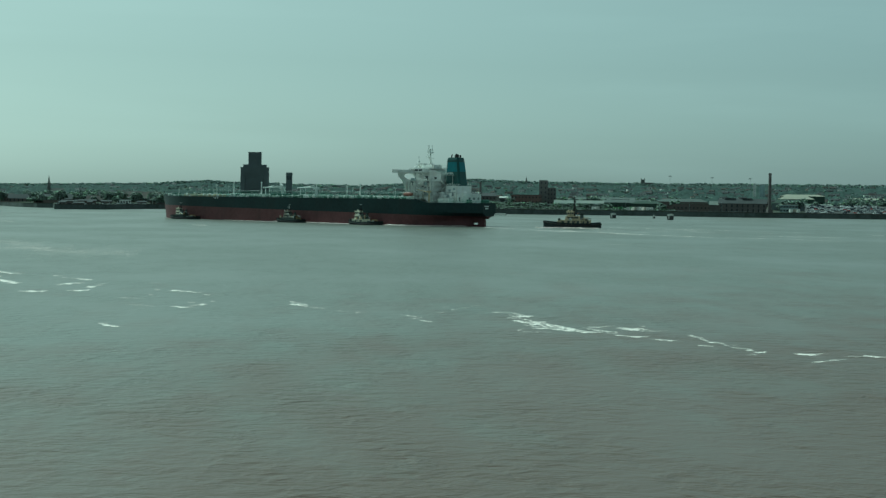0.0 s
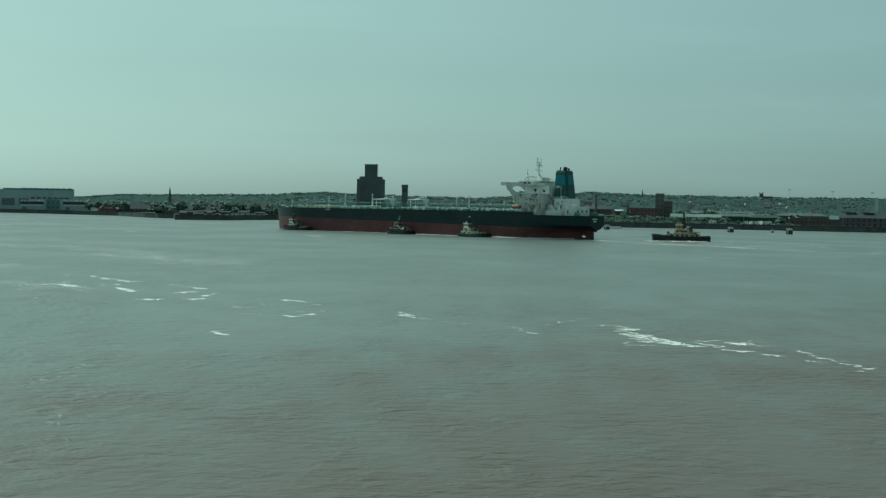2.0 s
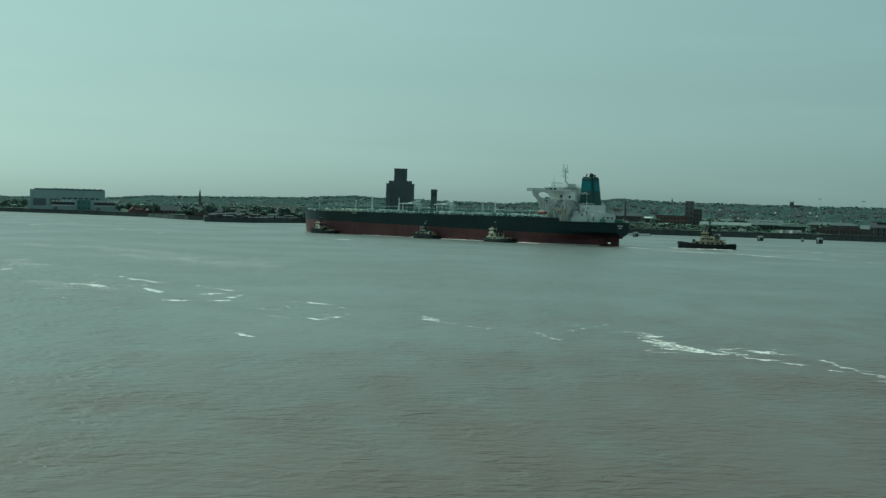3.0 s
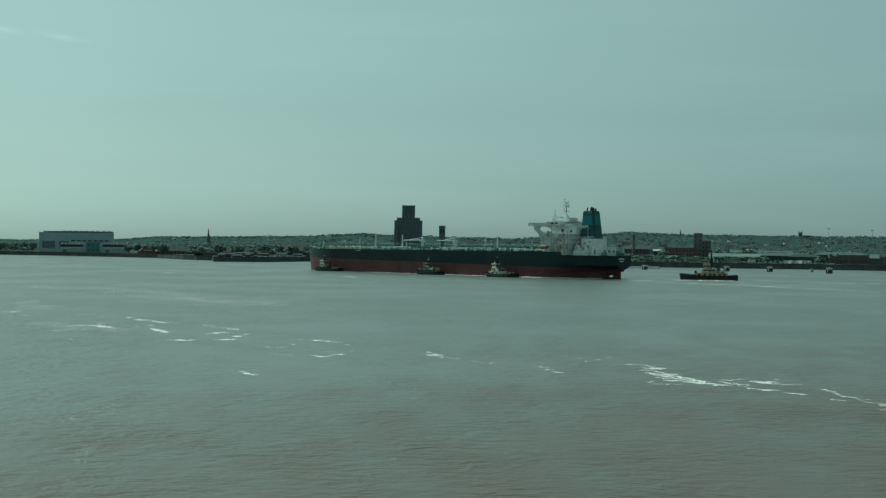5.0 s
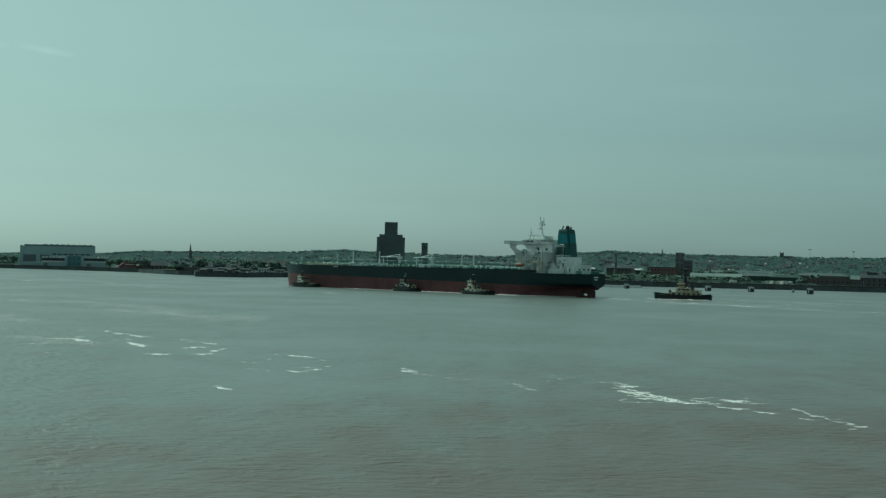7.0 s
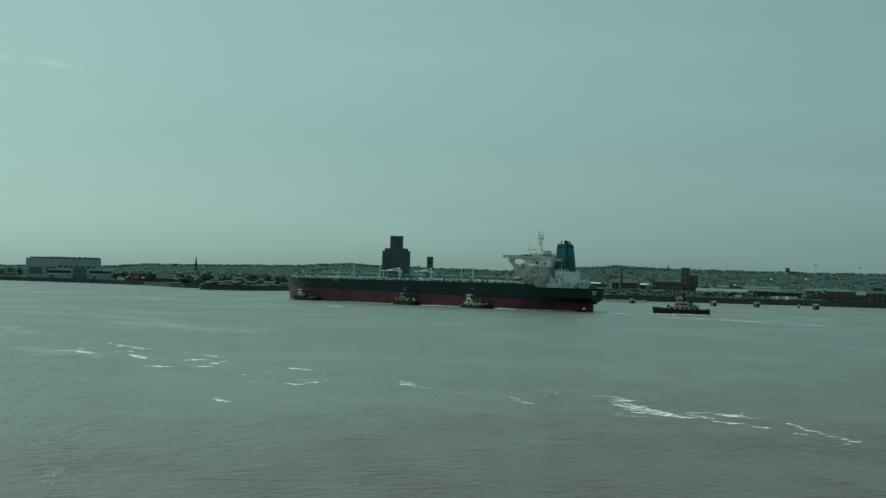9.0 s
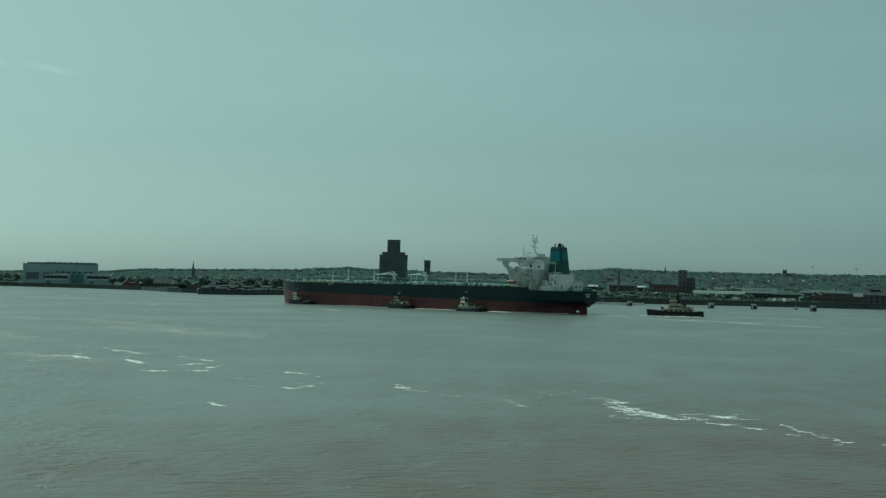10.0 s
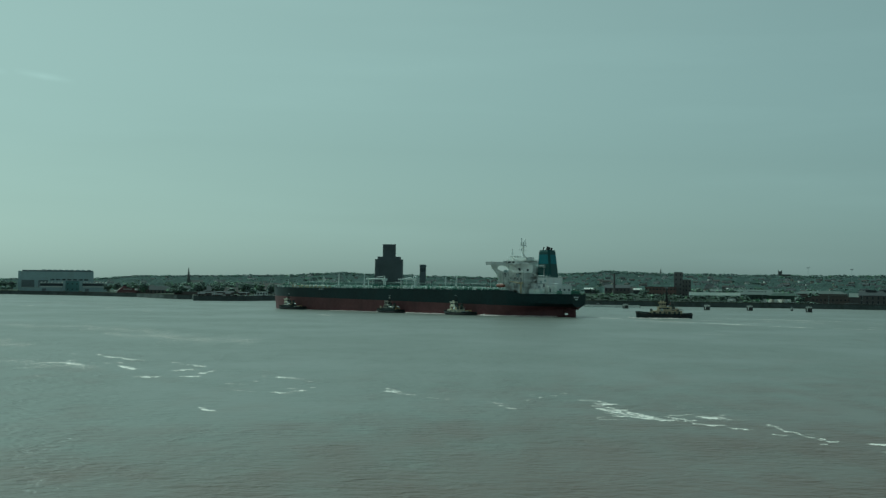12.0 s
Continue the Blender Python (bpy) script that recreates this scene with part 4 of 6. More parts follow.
    for y, w in ((2.4, 4.2), (2.4, 3.0)):
        z = 11.2 if w > 4 else 9.9
        part("name_bar", made((box, -137.06, y, z, 0.1, w, 0.5)), SHIP_WHITE, t, "white bar of unreadable lettering")
    for x in (-0.5,):
        for k in range(5):
            part("draught_mark", made((box, x, tanker_half(x, 5) + 0.03, 3.2 + k * 0.9, 0.5, 0.08, 0.45)), SHIP_WHITE, t)
    part("load_mark", made((box, -4.5, 24.04, 8.8, 2.0, 0.08, 0.3), (box, -4.5, 24.04, 8.0, 0.3, 0.08, 1.6)), SHIP_WHITE, t)
    for k in range(3):
        part("tug_mark", made((box, 62 - k * 1.6, 24.04, 13.4, 0.8, 0.08, 0.6)), SHIP_WHITE, t)
    return t


# ---------------------------------------------------------------- tugs
def tug_half(x, z):
    u = x / 15.0
    if x > 2:
        k = max(1 - ((x - 2) / 13.2) ** 2.2, 0.0) ** 0.6
        return (4.6 + 0.16 * z) * k
    return (4.6 + 0.16 * z) * max(1 - (max(-x - 9, 0) / 7.0) ** 2.4, 0.0) ** 0.5


def build_tug(label, upper, house_x=2.0, long_house=False, size=1.0, mast=12.6, cabin=None, low=1.15, stout=0.35, snug=1.0):
    t = thing("tugboat", label, "tugboat", group="harbour tugs")
    xs = [15.15, 14.6, 13.5, 11.5, 9, 6, 2, -3, -9, -12, -14, -15.4]

    def sheer(x):
        return low + 1.3 * (max(x, -3) + 3) ** 2 / 330 + (0.55 * (-x - 8) / 7 if x < -8 else 0)
    rings = []
    for x in xs:
        zz = [-2.2, -1.0, 0.0, 0.8, sheer(x)]
        p = [(x, tug_half(x, z), z) for z in zz]
        rings.append(p[::-1] + [(x, -y, z) for _, y, z in p])
    bm = bmesh.new()
    loft(bm, rings, caps=True)
    hull = part("hull", bm, TUG_HULL, t, "black tug hull", smooth=True)
    bm = bmesh.new()
    ring = [(x, tug_half(x, 1.6) + 0.05) for x in xs]
    loop = ring + [(x, -y) for x, y in ring[::-1]]
    for (x0, y0), (x1, y1) in zip(loop, loop[1:]):
        if abs(x0 - x1) + abs(y0 - y1) > 0.02:
            rod(bm, (x0, y0, sheer(x0) - 0.35), (x1, y1, sheer(x1) - 0.35), 0.38, 0.38, 6)
    part("fender", bm, RUBBER, hull, "black rubber fender round the hull")
    bm = bmesh.new()
    lo = [bm.verts.new((x * 0.985, y * 0.97, sheer(x))) for x, y in loop]
    hi = [bm.verts.new((x * 0.985, y * 0.95, sheer(x) + 0.7)) for x, y in loop]
    for i in range(len(loop) - 1):
        if (lo[i].co - lo[i + 1].co).length > 0.02:
            bm.faces.new((lo[i], lo[i + 1], hi[i + 1], hi[i]))
    bmesh.ops.solidify(bm, geom=bm.faces[:], thickness=0.12)
    part("bulwark", bm, TUG_HULL, hull)
    bm = bmesh.new()
    rows = [(bm.verts.new((x, tug_half(x, 1.7) * 0.97, sheer(x) - 0.05)), bm.verts.new((x, -tug_half(x, 1.7) * 0.97, sheer(x) - 0.05))) for x in xs[1:-1]]
    for p, q in zip(rows, rows[1:]):
        bm.faces.new((p[0], q[0], q[1], p[1]))
    bmesh.ops.recalc_face_normals(bm, faces=bm.faces[:])
    part("deck", bm, DECK_GREEN, t)
    hl = 17.0 if long_house else 10.5
    wx = house_x + 2.4
    bm = made((box, house_x, 0, low - 0.2, hl, 6.0, 2.4), (box, house_x, 0, low + 2.2, hl + 0.5, 6.6, 0.14))
    house = part("deckhouse", bm, upper, t, "painted lower deckhouse")
    tier = part("upper_deckhouse", made((box, wx - 1.2, 0, low + 2.34, hl * 0.48, 4.8, 2.0, 0, 0.92), (box, wx - 1.2, 0, low + 4.34, hl * 0.48 + 0.4, 5.0, 0.14)), cabin or upper, t, "upper deckhouse tier")
    for k in range(5):
        for sgn in (1, -1):
            x = house_x - hl * 0.4 + k * hl * 0.2
            part("porthole", made((rod, (x, sgn * 3.0, low + 1.4), (x, sgn * 3.1, low + 1.4), 0.34, 0.34, 8)), PANE, house)
    for sgn in (1, -1):
        part("window_band", made((box, wx - 1.2, sgn * 2.36, low + 3.2, hl * 0.34, 0.12, 0.7)), PANE, tier)
        part("railing", made((rails, [(house_x - hl / 2, sgn * 3.1, low + 2.34), (house_x - hl * 0.1, sgn * 3.1, low + 2.34)], 1.0, 1.2)), STEEL_GREY, house)
        for f, w in ((-0.40, 0.07), (-0.26, 0.06), (-0.09, 0.08), (0.06, 0.05), (0.2, 0.07), (0.38, 0.08)) if long_house else ((-0.3, 0.09), (0.14, 0.08)):
            part("doorway", made((box, house_x + hl * f, sgn * 3.02, low, hl * w, 0.1, 1.9)), TUG_DARK, house, "dark doorway panel")
    bm = bmesh.new()
    prism(bm, [(house_x + hl / 2 - 0.1, low - 0.2), (house_x + hl / 2 + 1.5, low - 0.2), (house_x + hl / 2 + 1.1, low + 1.6), (house_x + hl / 2 - 0.1, low + 2.2)], "y", -2.3, 2.3)
    part("house_front", bm, upper, house, "sloped painted front of the deckhouse")
    part("awning", made((box, house_x - hl * 0.3, 0, low + 3.9, hl * 0.26, 5.0, 0.12), (rod, (house_x - hl * 0.4, 2.3, low + 2.3), (house_x - hl * 0.4, 2.3, low + 3.9), 0.08), (rod, (house_x - hl * 0.2, 2.3, low + 2.3), (house_x - hl * 0.2, 2.3, low + 3.9), 0.08)), cabin or upper, house, "painted boat-deck cover")
    for sgn in (1, -1):
        part("rescue_boat", made((rod, (house_x - hl * 0.36, sgn * 2.2, low + 2.9), (house_x - hl * 0.14, sgn * 2.2, low + 2.9), 0.55, 0.3)), TUG_BUFF, t, "buff rescue boat on the boat deck")
    part("bow_fender", made((rod, (13.6, -2.0, sheer(13.6) + 0.1), (15.0, 0, sheer(15) + 0.1), 0.6), (rod, (15.0, 0, sheer(15) + 0.1), (13.6, 2.0, sheer(13.6) + 0.1), 0.6)), RUBBER, hull, "thick black bow fender")
    part("fire_monitor", made((rod, (wx - 3.4, 0, low + 4.4), (wx - 3.4, 0, low + 5.6), 0.25), (rod, (wx - 3.4, 0, low + 5.6), (wx - 4.6, 0, low + 6.2), 0.18)), ORANGE, t, "red fire monitor")
    lumps = random.Random(int(size * 100) + int(house_x * 10))
    for k in range(12):
        x, y = lumps.uniform(-10.5, 10.0), lumps.choice((-1, 1)) * lumps.uniform(2.6, 3.4)
        z = low + (2.3 if abs(x - house_x) < hl / 2 else 0.0)
        w, h = lumps.uniform(0.6, 1.4), lumps.uniform(0.5, 1.2)
        part("deck_gear", made((box, x, y, z - 0.1, w, w * 0.8, h), (rod, (x, y - 0.3, z + h), (x, y + 0.3, z + h), 0.25)), lumps.choice((TUG_DARK, TUG_BUFF, STEEL_GREY, SHIP_CREAM, TUG_DARK, SHIP_WHITE)), t)
    bm = bmesh.new()
    wz = low + 4.5
    prism(bm, [(wx - 1.7, wz), (wx + 1.5, wz), (wx + 1.8, wz + 1.0), (wx + 2.1, wz + 2.3), (wx - 1.9, wz + 2.3)], "y", -1.6, 1.6)
    prism(bm, [(wx - 2.2, wz + 2.3), (wx + 2.4, wz + 2.3), (wx + 2.2, wz + 2.6), (wx - 2.0, wz + 2.6)], "y", -1.85, 1.85)
    rod(bm, (wx + 0.9, 0, wz + 2.6), (wx + 0.9, 0, wz + 3.5), 0.32, 0.2)
    rod(bm, (wx - 0.6, 0.9, wz + 2.6), (wx - 0.6, 0.9, wz + 3.2), 0.38, 0.3)
    wheel = part("wheelhouse", bm, cabin or SHIP_CREAM, t, "small glazed wheelhouse")
    for sgn in (1, -1):
        for k in range(3):
            part("window", made((box, wx - 1.15 + k * 1.15, sgn * 1.62, wz + 0.9, 0.9, 0.06, 0.9)), PANE, wheel)
    for y in (-1.2, 0, 1.2):
        part("window", made((box, wx + 1.88, y * 0.85, wz + 1.0, 0.2, 0.9, 0.8)), PANE, wheel)
        part("window", made((box, wx - 1.84, y * 0.85, wz + 0.9, 0.06, 0.85, 0.8)), PANE, wheel)
    for y in (-1.9, 1.9):
        bm = made((box, house_x - 3.6, y, low + 2.3, 1.8, 1.2, 3.0), (rod, (house_x - 3.6, y, low + 5.3), (house_x - 3.9, y, low + 6.1), 0.3))
        part("funnel", bm, TUG_DARK, t, "dark funnel with black top")
        part("funnel_top", made((box, house_x - 3.6, y, low + 5.3, 1.84, 1.24, 0.5)), SOOT, t)
    mx = wx - 2.2
    bm = made((rod, (mx, 0, wz), (mx, 0, mast), stout, stout * 0.5), (rod, (mx - 1.7, -1.1, wz - 2), (mx, 0, mast - 3), stout * 0.45), (rod, (mx - 1.7, 1.1, wz - 2), (mx, 0, mast - 3), stout * 0.45), (rod, (mx + 1.3, 0, wz), (mx, 0, mast - 4), stout * 0.45), (box, mx - 0.4, 0, wz, stout * 5, 2.0, 1.6, 0, 0.6), (rod, (mx - 0.3, -1.1, mast - 1.2), (mx - 0.3, 1.1, mast - 1.2), 0.08), (rod, (mx, -1.6, mast * 0.78), (mx, 1.6, mast * 0.78), 0.16), (box, mx, 0, mast * 0.72, 1.0, 1.8, 0.25), (rod, (mx, 0, mast * 0.83), (mx, 0, mast * 0.86), 0.7))
    pole = part("mast", bm, SOOT, t, "dark signal mast with yards")
    part("scanner", made((box, mx, 0, mast, 0.7, 0.7, 0.3), (box, mx, 0, mast + 0.2, 2.2, 0.5, 0.22)), STEEL_GREY, pole, "grey radar scanner on the mast head")
    bm = made((rod, (-6.5, -1.1, low + 0.8), (-6.5, 1.1, low + 0.8), 0.75, 0.75, 10), (box, -6.5, -1.4, low - 0.3, 1.8, 0.3, 1.9), (box, -6.5, 1.4, low - 0.3, 1.8, 0.3, 1.9))
    part("towing_winch", bm, STEEL_GREY, t)
    bm = made((rod, (-9.5, -2.2, low - 0.2), (-9.5, -2.2, low + 1.9), 0.18), (rod, (-9.5, 2.2, low - 0.2), (-9.5, 2.2, low + 1.9), 0.18), (rod, (-9.5, -2.2, low + 1.9), (-9.5, 2.2, low + 1.9), 0.18))
    part("tow_beam", bm, TUG_BUFF, t)
    for k in range(7):
        for sgn in (1, -1):
            x = -11 + k * 3.3
            y = tug_half(x, 1.0) + 0.25
            bm = made((torus, (x, sgn * y, 0.75), sgn, 0.5, 0.2))
            part("tyre", bm, RUBBER, hull)
    part("life_raft", made((rod, (house_x - 1.2, 2.3, low + 4.85), (house_x - 0.2, 2.3, low + 4.85), 0.35)), SHIP_WHITE, t, "white life raft canister")
    for ob in t.children_recursive:
        ob.data.transform(Matrix.Diagonal((size * snug, size, size, 1)))
    return t


tanker = build_tanker()
tug_bow = build_tug("small dark tug with cream wheelhouse alongside the tanker's bow", TUG_DARK, 4.0, False, 0.84, 11.8, TUG_CREAM, 1.15, 0.28, 0.9)
tug_mid = build_tug("dark tug with cream upperworks pressed against the tanker's side", TUG_DARK, 0.5, True, 0.84, 12.2, TUG_DULL, 1.15, 0.3, 0.84)
tug_aft = build_tug("dark tug with bright cream deckhouse beside the tanker", TUG_CREAM, 4.0, False, 0.96, 11.6, TUG_CREAM, 1.0, 0.3, 0.84)
tug_stern = build_tug("black-hulled tug with long buff deckhouse astern of the tanker", SHIP_CREAM, -1.5, True, 1.05, 16.4, SHIP_CREAM, 1.8, 0.5)


# ---------------------------------------------------------------- buildings on the far bank
def building(name, label, category, az, d, w, deep, z0, z1, wall_m, roof_m, roof="flat", ridge=2.0, cols=0, rows=0, turn=0.0, win=(1.2, 1.4), group="", below=2.0):
    """A building that faces the river: walls, roof, windows. Heights are above the water."""
    x, y = polar(az, d + deep / 2)
    t = thing(name, label, category, pose(x, y, 0, 0, 0, -az + turn), group)
    h = z1 - (ridge if roof != "flat" else 0)
    part("wall", made((box, 0, 0, z0 - below, w, deep, h - z0 + below)), wall_m, t)
    if roof == "flat":
        bm = made((box, 0, 0, h + 0.004, w + 0.3, deep + 0.3, 0.35))
        rf = part("roof", bm, roof_m, t)
    elif roof == "gable":
        bm = bmesh.new()
        prism(bm, [(-deep / 2 - 0.5, h - 0.2), (0, z1 - 0.2), (deep / 2 + 0.5, h - 0.2), (deep / 2 + 0.5, h + 0.1), (0, z1), (-deep / 2 - 0.5, h + 0.1)], "x", -w / 2 - 0.4, w / 2 + 0.4)
        rf = part("roof", bm, roof_m, t)
        bm = bmesh.new()
        for sx in (-1, 1):
            prism(bm, [(-deep / 2, h), (0, z1 - 0.25), (deep / 2, h)], "x", sx * (w / 2 - 0.3), sx * w / 2)
        part("gable", bm, wall_m, t)
    elif roof == "hip":
        bm = bmesh.new()
        lean = min(deep * 0.3, w * 0.2)
        lo = [bm.verts.new(p) for p in ((-w / 2 - 0.5, -deep / 2 - 0.5, h + 0.004), (w / 2 + 0.5, -deep / 2 - 0.5, h + 0.004), (w / 2 + 0.5, deep / 2 + 0.5, h + 0.004), (-w / 2 - 0.5, deep / 2 + 0.5, h + 0.004))]
        hi = [bm.verts.new(p) for p in ((-w / 2 + lean, 0, z1), (w / 2 - lean, 0, z1))]
        for f in ((lo[0], lo[1], hi[1], hi[0]), (lo[2], lo[3], hi[0], hi[1]), (lo[1], lo[2], hi[1]), (lo[3], lo[0], hi[0]), lo[::-1]):
            bm.faces.new(f)
        rf = part("roof", bm, roof_m, t)
    else:                                   # sawtooth and cross gables along the width
        n = max(int(round(w / 7.0)), 2)
        bm = bmesh.new()
        for k in range(n):
            a, b = -w / 2 + w * k / n, -w / 2 + w * (k + 1) / n
            prism(bm, [(a, h), ((a + b) / 2, z1), (b, h)], "y", -deep / 2 - 0.3, deep / 2 + 0.3)
        rf = part("roof", bm, roof_m, t)
    for i in range(cols):
        for j in range(rows):
            wx = -w / 2 + w * (i + 0.5) / cols
            wz = z0 + (h - z0) * (j + 0.5) / rows - win[1] / 2
            wd = part("window", made((box, wx, -deep / 2 - 0.02, wz, win[0], 0.16, win[1])), PANE, t)
    return t


# the shipyard's construction hall
def build_hall():
    az, d = -12.42, 1800
    x, y = polar(az, d + 45)
    t = thing("construction_hall", "huge pale blue-grey shipyard construction hall with tall doors", "shipyard hall", pose(x, y, 0, 0, 0, -az - 1))
    part("wall", made((box, 0, 0, 0, 85, 90, 25.6)), CLADDING, t)
    part("roof", made((box, 2.0, 0, 25.6, 80, 88, 1.8)), CLADDING_DARK, t, "grey roof plant strip")
    for k in range(9):
        part("roof_vent", made((box, -14 + k * 6.4, -40, 27.4, 4.2, 6, 0.7)), CLADDING, t)
    part("corner_pier", made((box, -41.0, -45.3, 0, 3.2, 1.2, 26.2)), CLADDING, t)
    part("corner_pier", made((box, 41.0, -45.3, 0, 3.2, 1.2, 26.2)), CLADDING, t)
    for cx, w, h in ((-31.5, 14.5, 14.2), (-14.5, 11.0, 14.2)):
        door = part("door", made((box, cx, -45.15, 1.5, w, 0.5, h)), CLADDING_DARK, t, "tall grey sliding door")
        for k in range(4):
            part("door_leaf", made((box, cx - w / 2 + w * (k + 0.5) / 4, -45.48, 1.6, w / 4 - 0.3, 0.12, h - 0.3)), CLADDING_DARK, door)
    for k in range(12):
        part("cladding_rib", made((box, -5 + k * 4.0, -45.12, 2, 0.35, 0.3, 23.4)), CLADDING, t)
    for k in range(7):
        part("window", made((box, -4 + k * 6.4, -45.1, 15.6, 4.6, 0.3, 1.6)), PANE, t)
    return t


def sawtooth_shed(label, az, d, w, ztop):
    t = building("workshop", label, "workshop", az, d, w, 22, 3.0, ztop - 2.2, CLADDING, CLADDING_DARK, group="shipyard workshops")
    part("clerestory", made((box, 0, -11.1, ztop - 5.2, w - 1.0, 0.3, 2.8)), PANE, t, "dark clerestory glazing")
    part("fascia", made((box, 0, -11.25, ztop - 6.6, w - 3.0, 0.5, 1.1)), RENDER_WHITE, t, "pale fascia band")
    part("shutter_door", made((box, -w * 0.3, -11.12, 3.0, 4.5, 0.3, 3.6)), CLADDING_DARK, t, "grey roller shutter door")
    n = int(w / 3.4)
    for k in range(n):
        a = -w / 2 + w * k / n
        bm = bmesh.new()
        prism(bm, [(a, ztop - 2.2), (a + w / n * 0.8, ztop), (a + w / n, ztop - 2.2)], "y", -11, 11)
        part("rooflight", bm, RENDER_WHITE, t, "white sawtooth rooflight")
    return t


def moored_ship():
    az, d = -9.88, 1600
    x, y = polar(az, d)
    t = thing("ferry", "red-hulled ferry with white upperworks behind the river wall", "ship", pose(x, y, 3.2, 0, 0, -az + 8) @ Matrix.Diagonal((0.95, 0.95, 0.72, 1)))
    bm = bmesh.new()
    prism(bm, [(-10.5, 1.0), (10.0, 0.8), (12, 4.6), (-9.5, 5.0)], "y", -4, 4)
    part("hull", bm, RED_PAINT, t, "red hull")
    bm = bmesh.new()
    prism(bm, [(-8.5, 5.0), (9.0, 4.6), (7.0, 7.2), (1.5, 8.4), (-5.5, 8.6)], "y", -3, 3)
    part("deckhouse", bm, RED_PAINT, t)
    part("window_strip", made((box, 1.0, -3.06, 5.7, 9.0, 0.1, 0.8)), RENDER_WHITE, t, "white window strip")
    part("funnel", made((box, -2.0, 0, 8.2, 4.2, 2.6, 2.4, 0, 0.85)), RED_PAINT, t, "red funnel")
    part("funnel_top", made((box, -2.0, 0, 10.6, 3.9, 2.4, 1.2)), SOOT, t)
    part("bridge", made((box, 10.8, 0, 4.5, 2.4, 5, 2.6)), RENDER_WHITE, t, "white bridge")
    part("bow_plate", made((box, -11.2, 0, 3.6, 2.6, 5, 1.2)), RENDER_WHITE, t, "white bow plating")
    part("mast", made((rod, (4, 0, 7), (4, 0, 13), 0.2, 0.1)), RENDER_WHITE, t)
    return t


def ventilation_tower():
    az, d = 0.0, 1556
    t = thing("ventilation_tower", "dark stepped brick ventilation tower with square central shaft", "tower", pose(*polar(az, d), 0, 0, 0, -3))
    part("base_block", made((box, 0, 13, 0, 28.2, 26, 41.6), (box, 0, 13, 41.6, 28.6, 26.4, 0.5)), TOWER_BRICK, t)
    part("middle_block", made((box, 0, 13, 42.1, 23.4, 21, 2.4), (box, 0, 13, 44.5, 23.8, 21.4, 0.4)), TOWER_BRICK, t)
    sh = part("shaft", made((box, 0, 13, 44.9, 13.0, 13, 12.4), (box, 0, 13, 57.3, 13.5, 13.5, 0.6)), TOWER_BRICK, t, "tall square shaft")
    for k in range(5):
        part("shaft_rib", made((box, -5 + k * 2.5, 6.42, 44.9, 0.9, 0.5, 11.6)), TOWER_BRICK, sh)
    for k in range(7):
        part("pilaster", made((box, -12.3 + k * 4.1, -0.25, 0, 1.4, 0.6, 39.5)), TOWER_BRICK, t)
    for k in range(6):
        part("louvre", made((box, -10.25 + k * 4.1, -0.06, 27.0, 1.6, 0.2, 9.0)), TOWER_BRICK, t)
    for sx in (-1, 1):
        part("corner_buttress", made((box, sx * 12.0, -1.2, 0, 4.2, 2.4, 33.0)), TOWER_BRICK, t)
    return t


def second_tower():
    x, y = polar(1.31, 1800)
    t = thing("brick_tower", "slender brown brick tower with corniced top", "tower", pose(x, y, 0, 0, 0, -8))
    part("shaft", made((box, 0, 3.5, 6, 6.8, 6.8, 31.5)), TOWER_BRICK, t)
    part("cornice", made((box, 0, 3.5, 37.5, 7.7, 7.7, 1.0), (box, 0, 3.5, 38.5, 6.9, 6.9, 1.3)), TOWER_BRICK, t)
    for k in range(3):
        part("louvre", made((box, -2.0 + k * 2.0, 0.02, 31.0, 0.9, 0.2, 4.5)), PANE, t)
    return t


def spire():
    x, y = polar(-7.58, 2100)
    t = thing("church_spire", "dark stone church with pointed spire", "church", pose(x, y, land_z(-7.58, 2100), 0, 0, 8))
    part("tower", made((box, 0, 0, -1, 4.2, 4.2, 12)), STONE_DARK, t)
    part("spire", made((rod, (0, 0, 11), (0, 0, 27), 2.3, 0.12, 8)), STONE_DARK, t)
    bm = bmesh.new()
    prism(bm, [(-5, -1), (5, -1), (5, 5), (0, 9), (-5, 5)], "x", 2.6, 20)
    part("nave", bm, STONE_DARK, t)
    return t


def ridge_church():
    x, y = polar(14.83, 3080)
    z = land_z(14.83, 3080)
    t = thing("church_tower", "square dark church tower among trees on the ridge", "church", pose(x, y, z, 0, 0, -10))
    part("tower", made((box, 0, 0, -2, 7.5, 7.5, 55.0 - z - 4.6)), STONE_DARK, t)
    for sx in (-1, 1):
        for sy in (-1, 1):
            part("pinnacle", made((box, sx * 3.2, sy * 3.2, 48.2 - z, 1.2, 1.2, 2.8, 0, 0.4)), STONE_DARK, t)
    part("nave", made((box, 12, 0, -2, 18, 8, 11)), STONE_DARK, t)
    return t


def ridge_spire():
    z = land_z(10.4, 3020)
    t = thing("church_spire", "small thin dark spire among trees on the ridge", "church", pose(*polar(10.4, 3020), z, 0, 0, -8))
    part("tower", made((box, 0, 0, -2, 4.4, 4.4, 43.5 - z)), STONE_DARK, t)
    part("spire", made((rod, (0, 0, 41.4 - z), (0, 0, 51.5 - z), 2.0, 0.1, 8)), STONE_DARK, t)
    part("nave", made((box, -9, 0, -2, 14, 7, 9)), STONE_DARK, t)


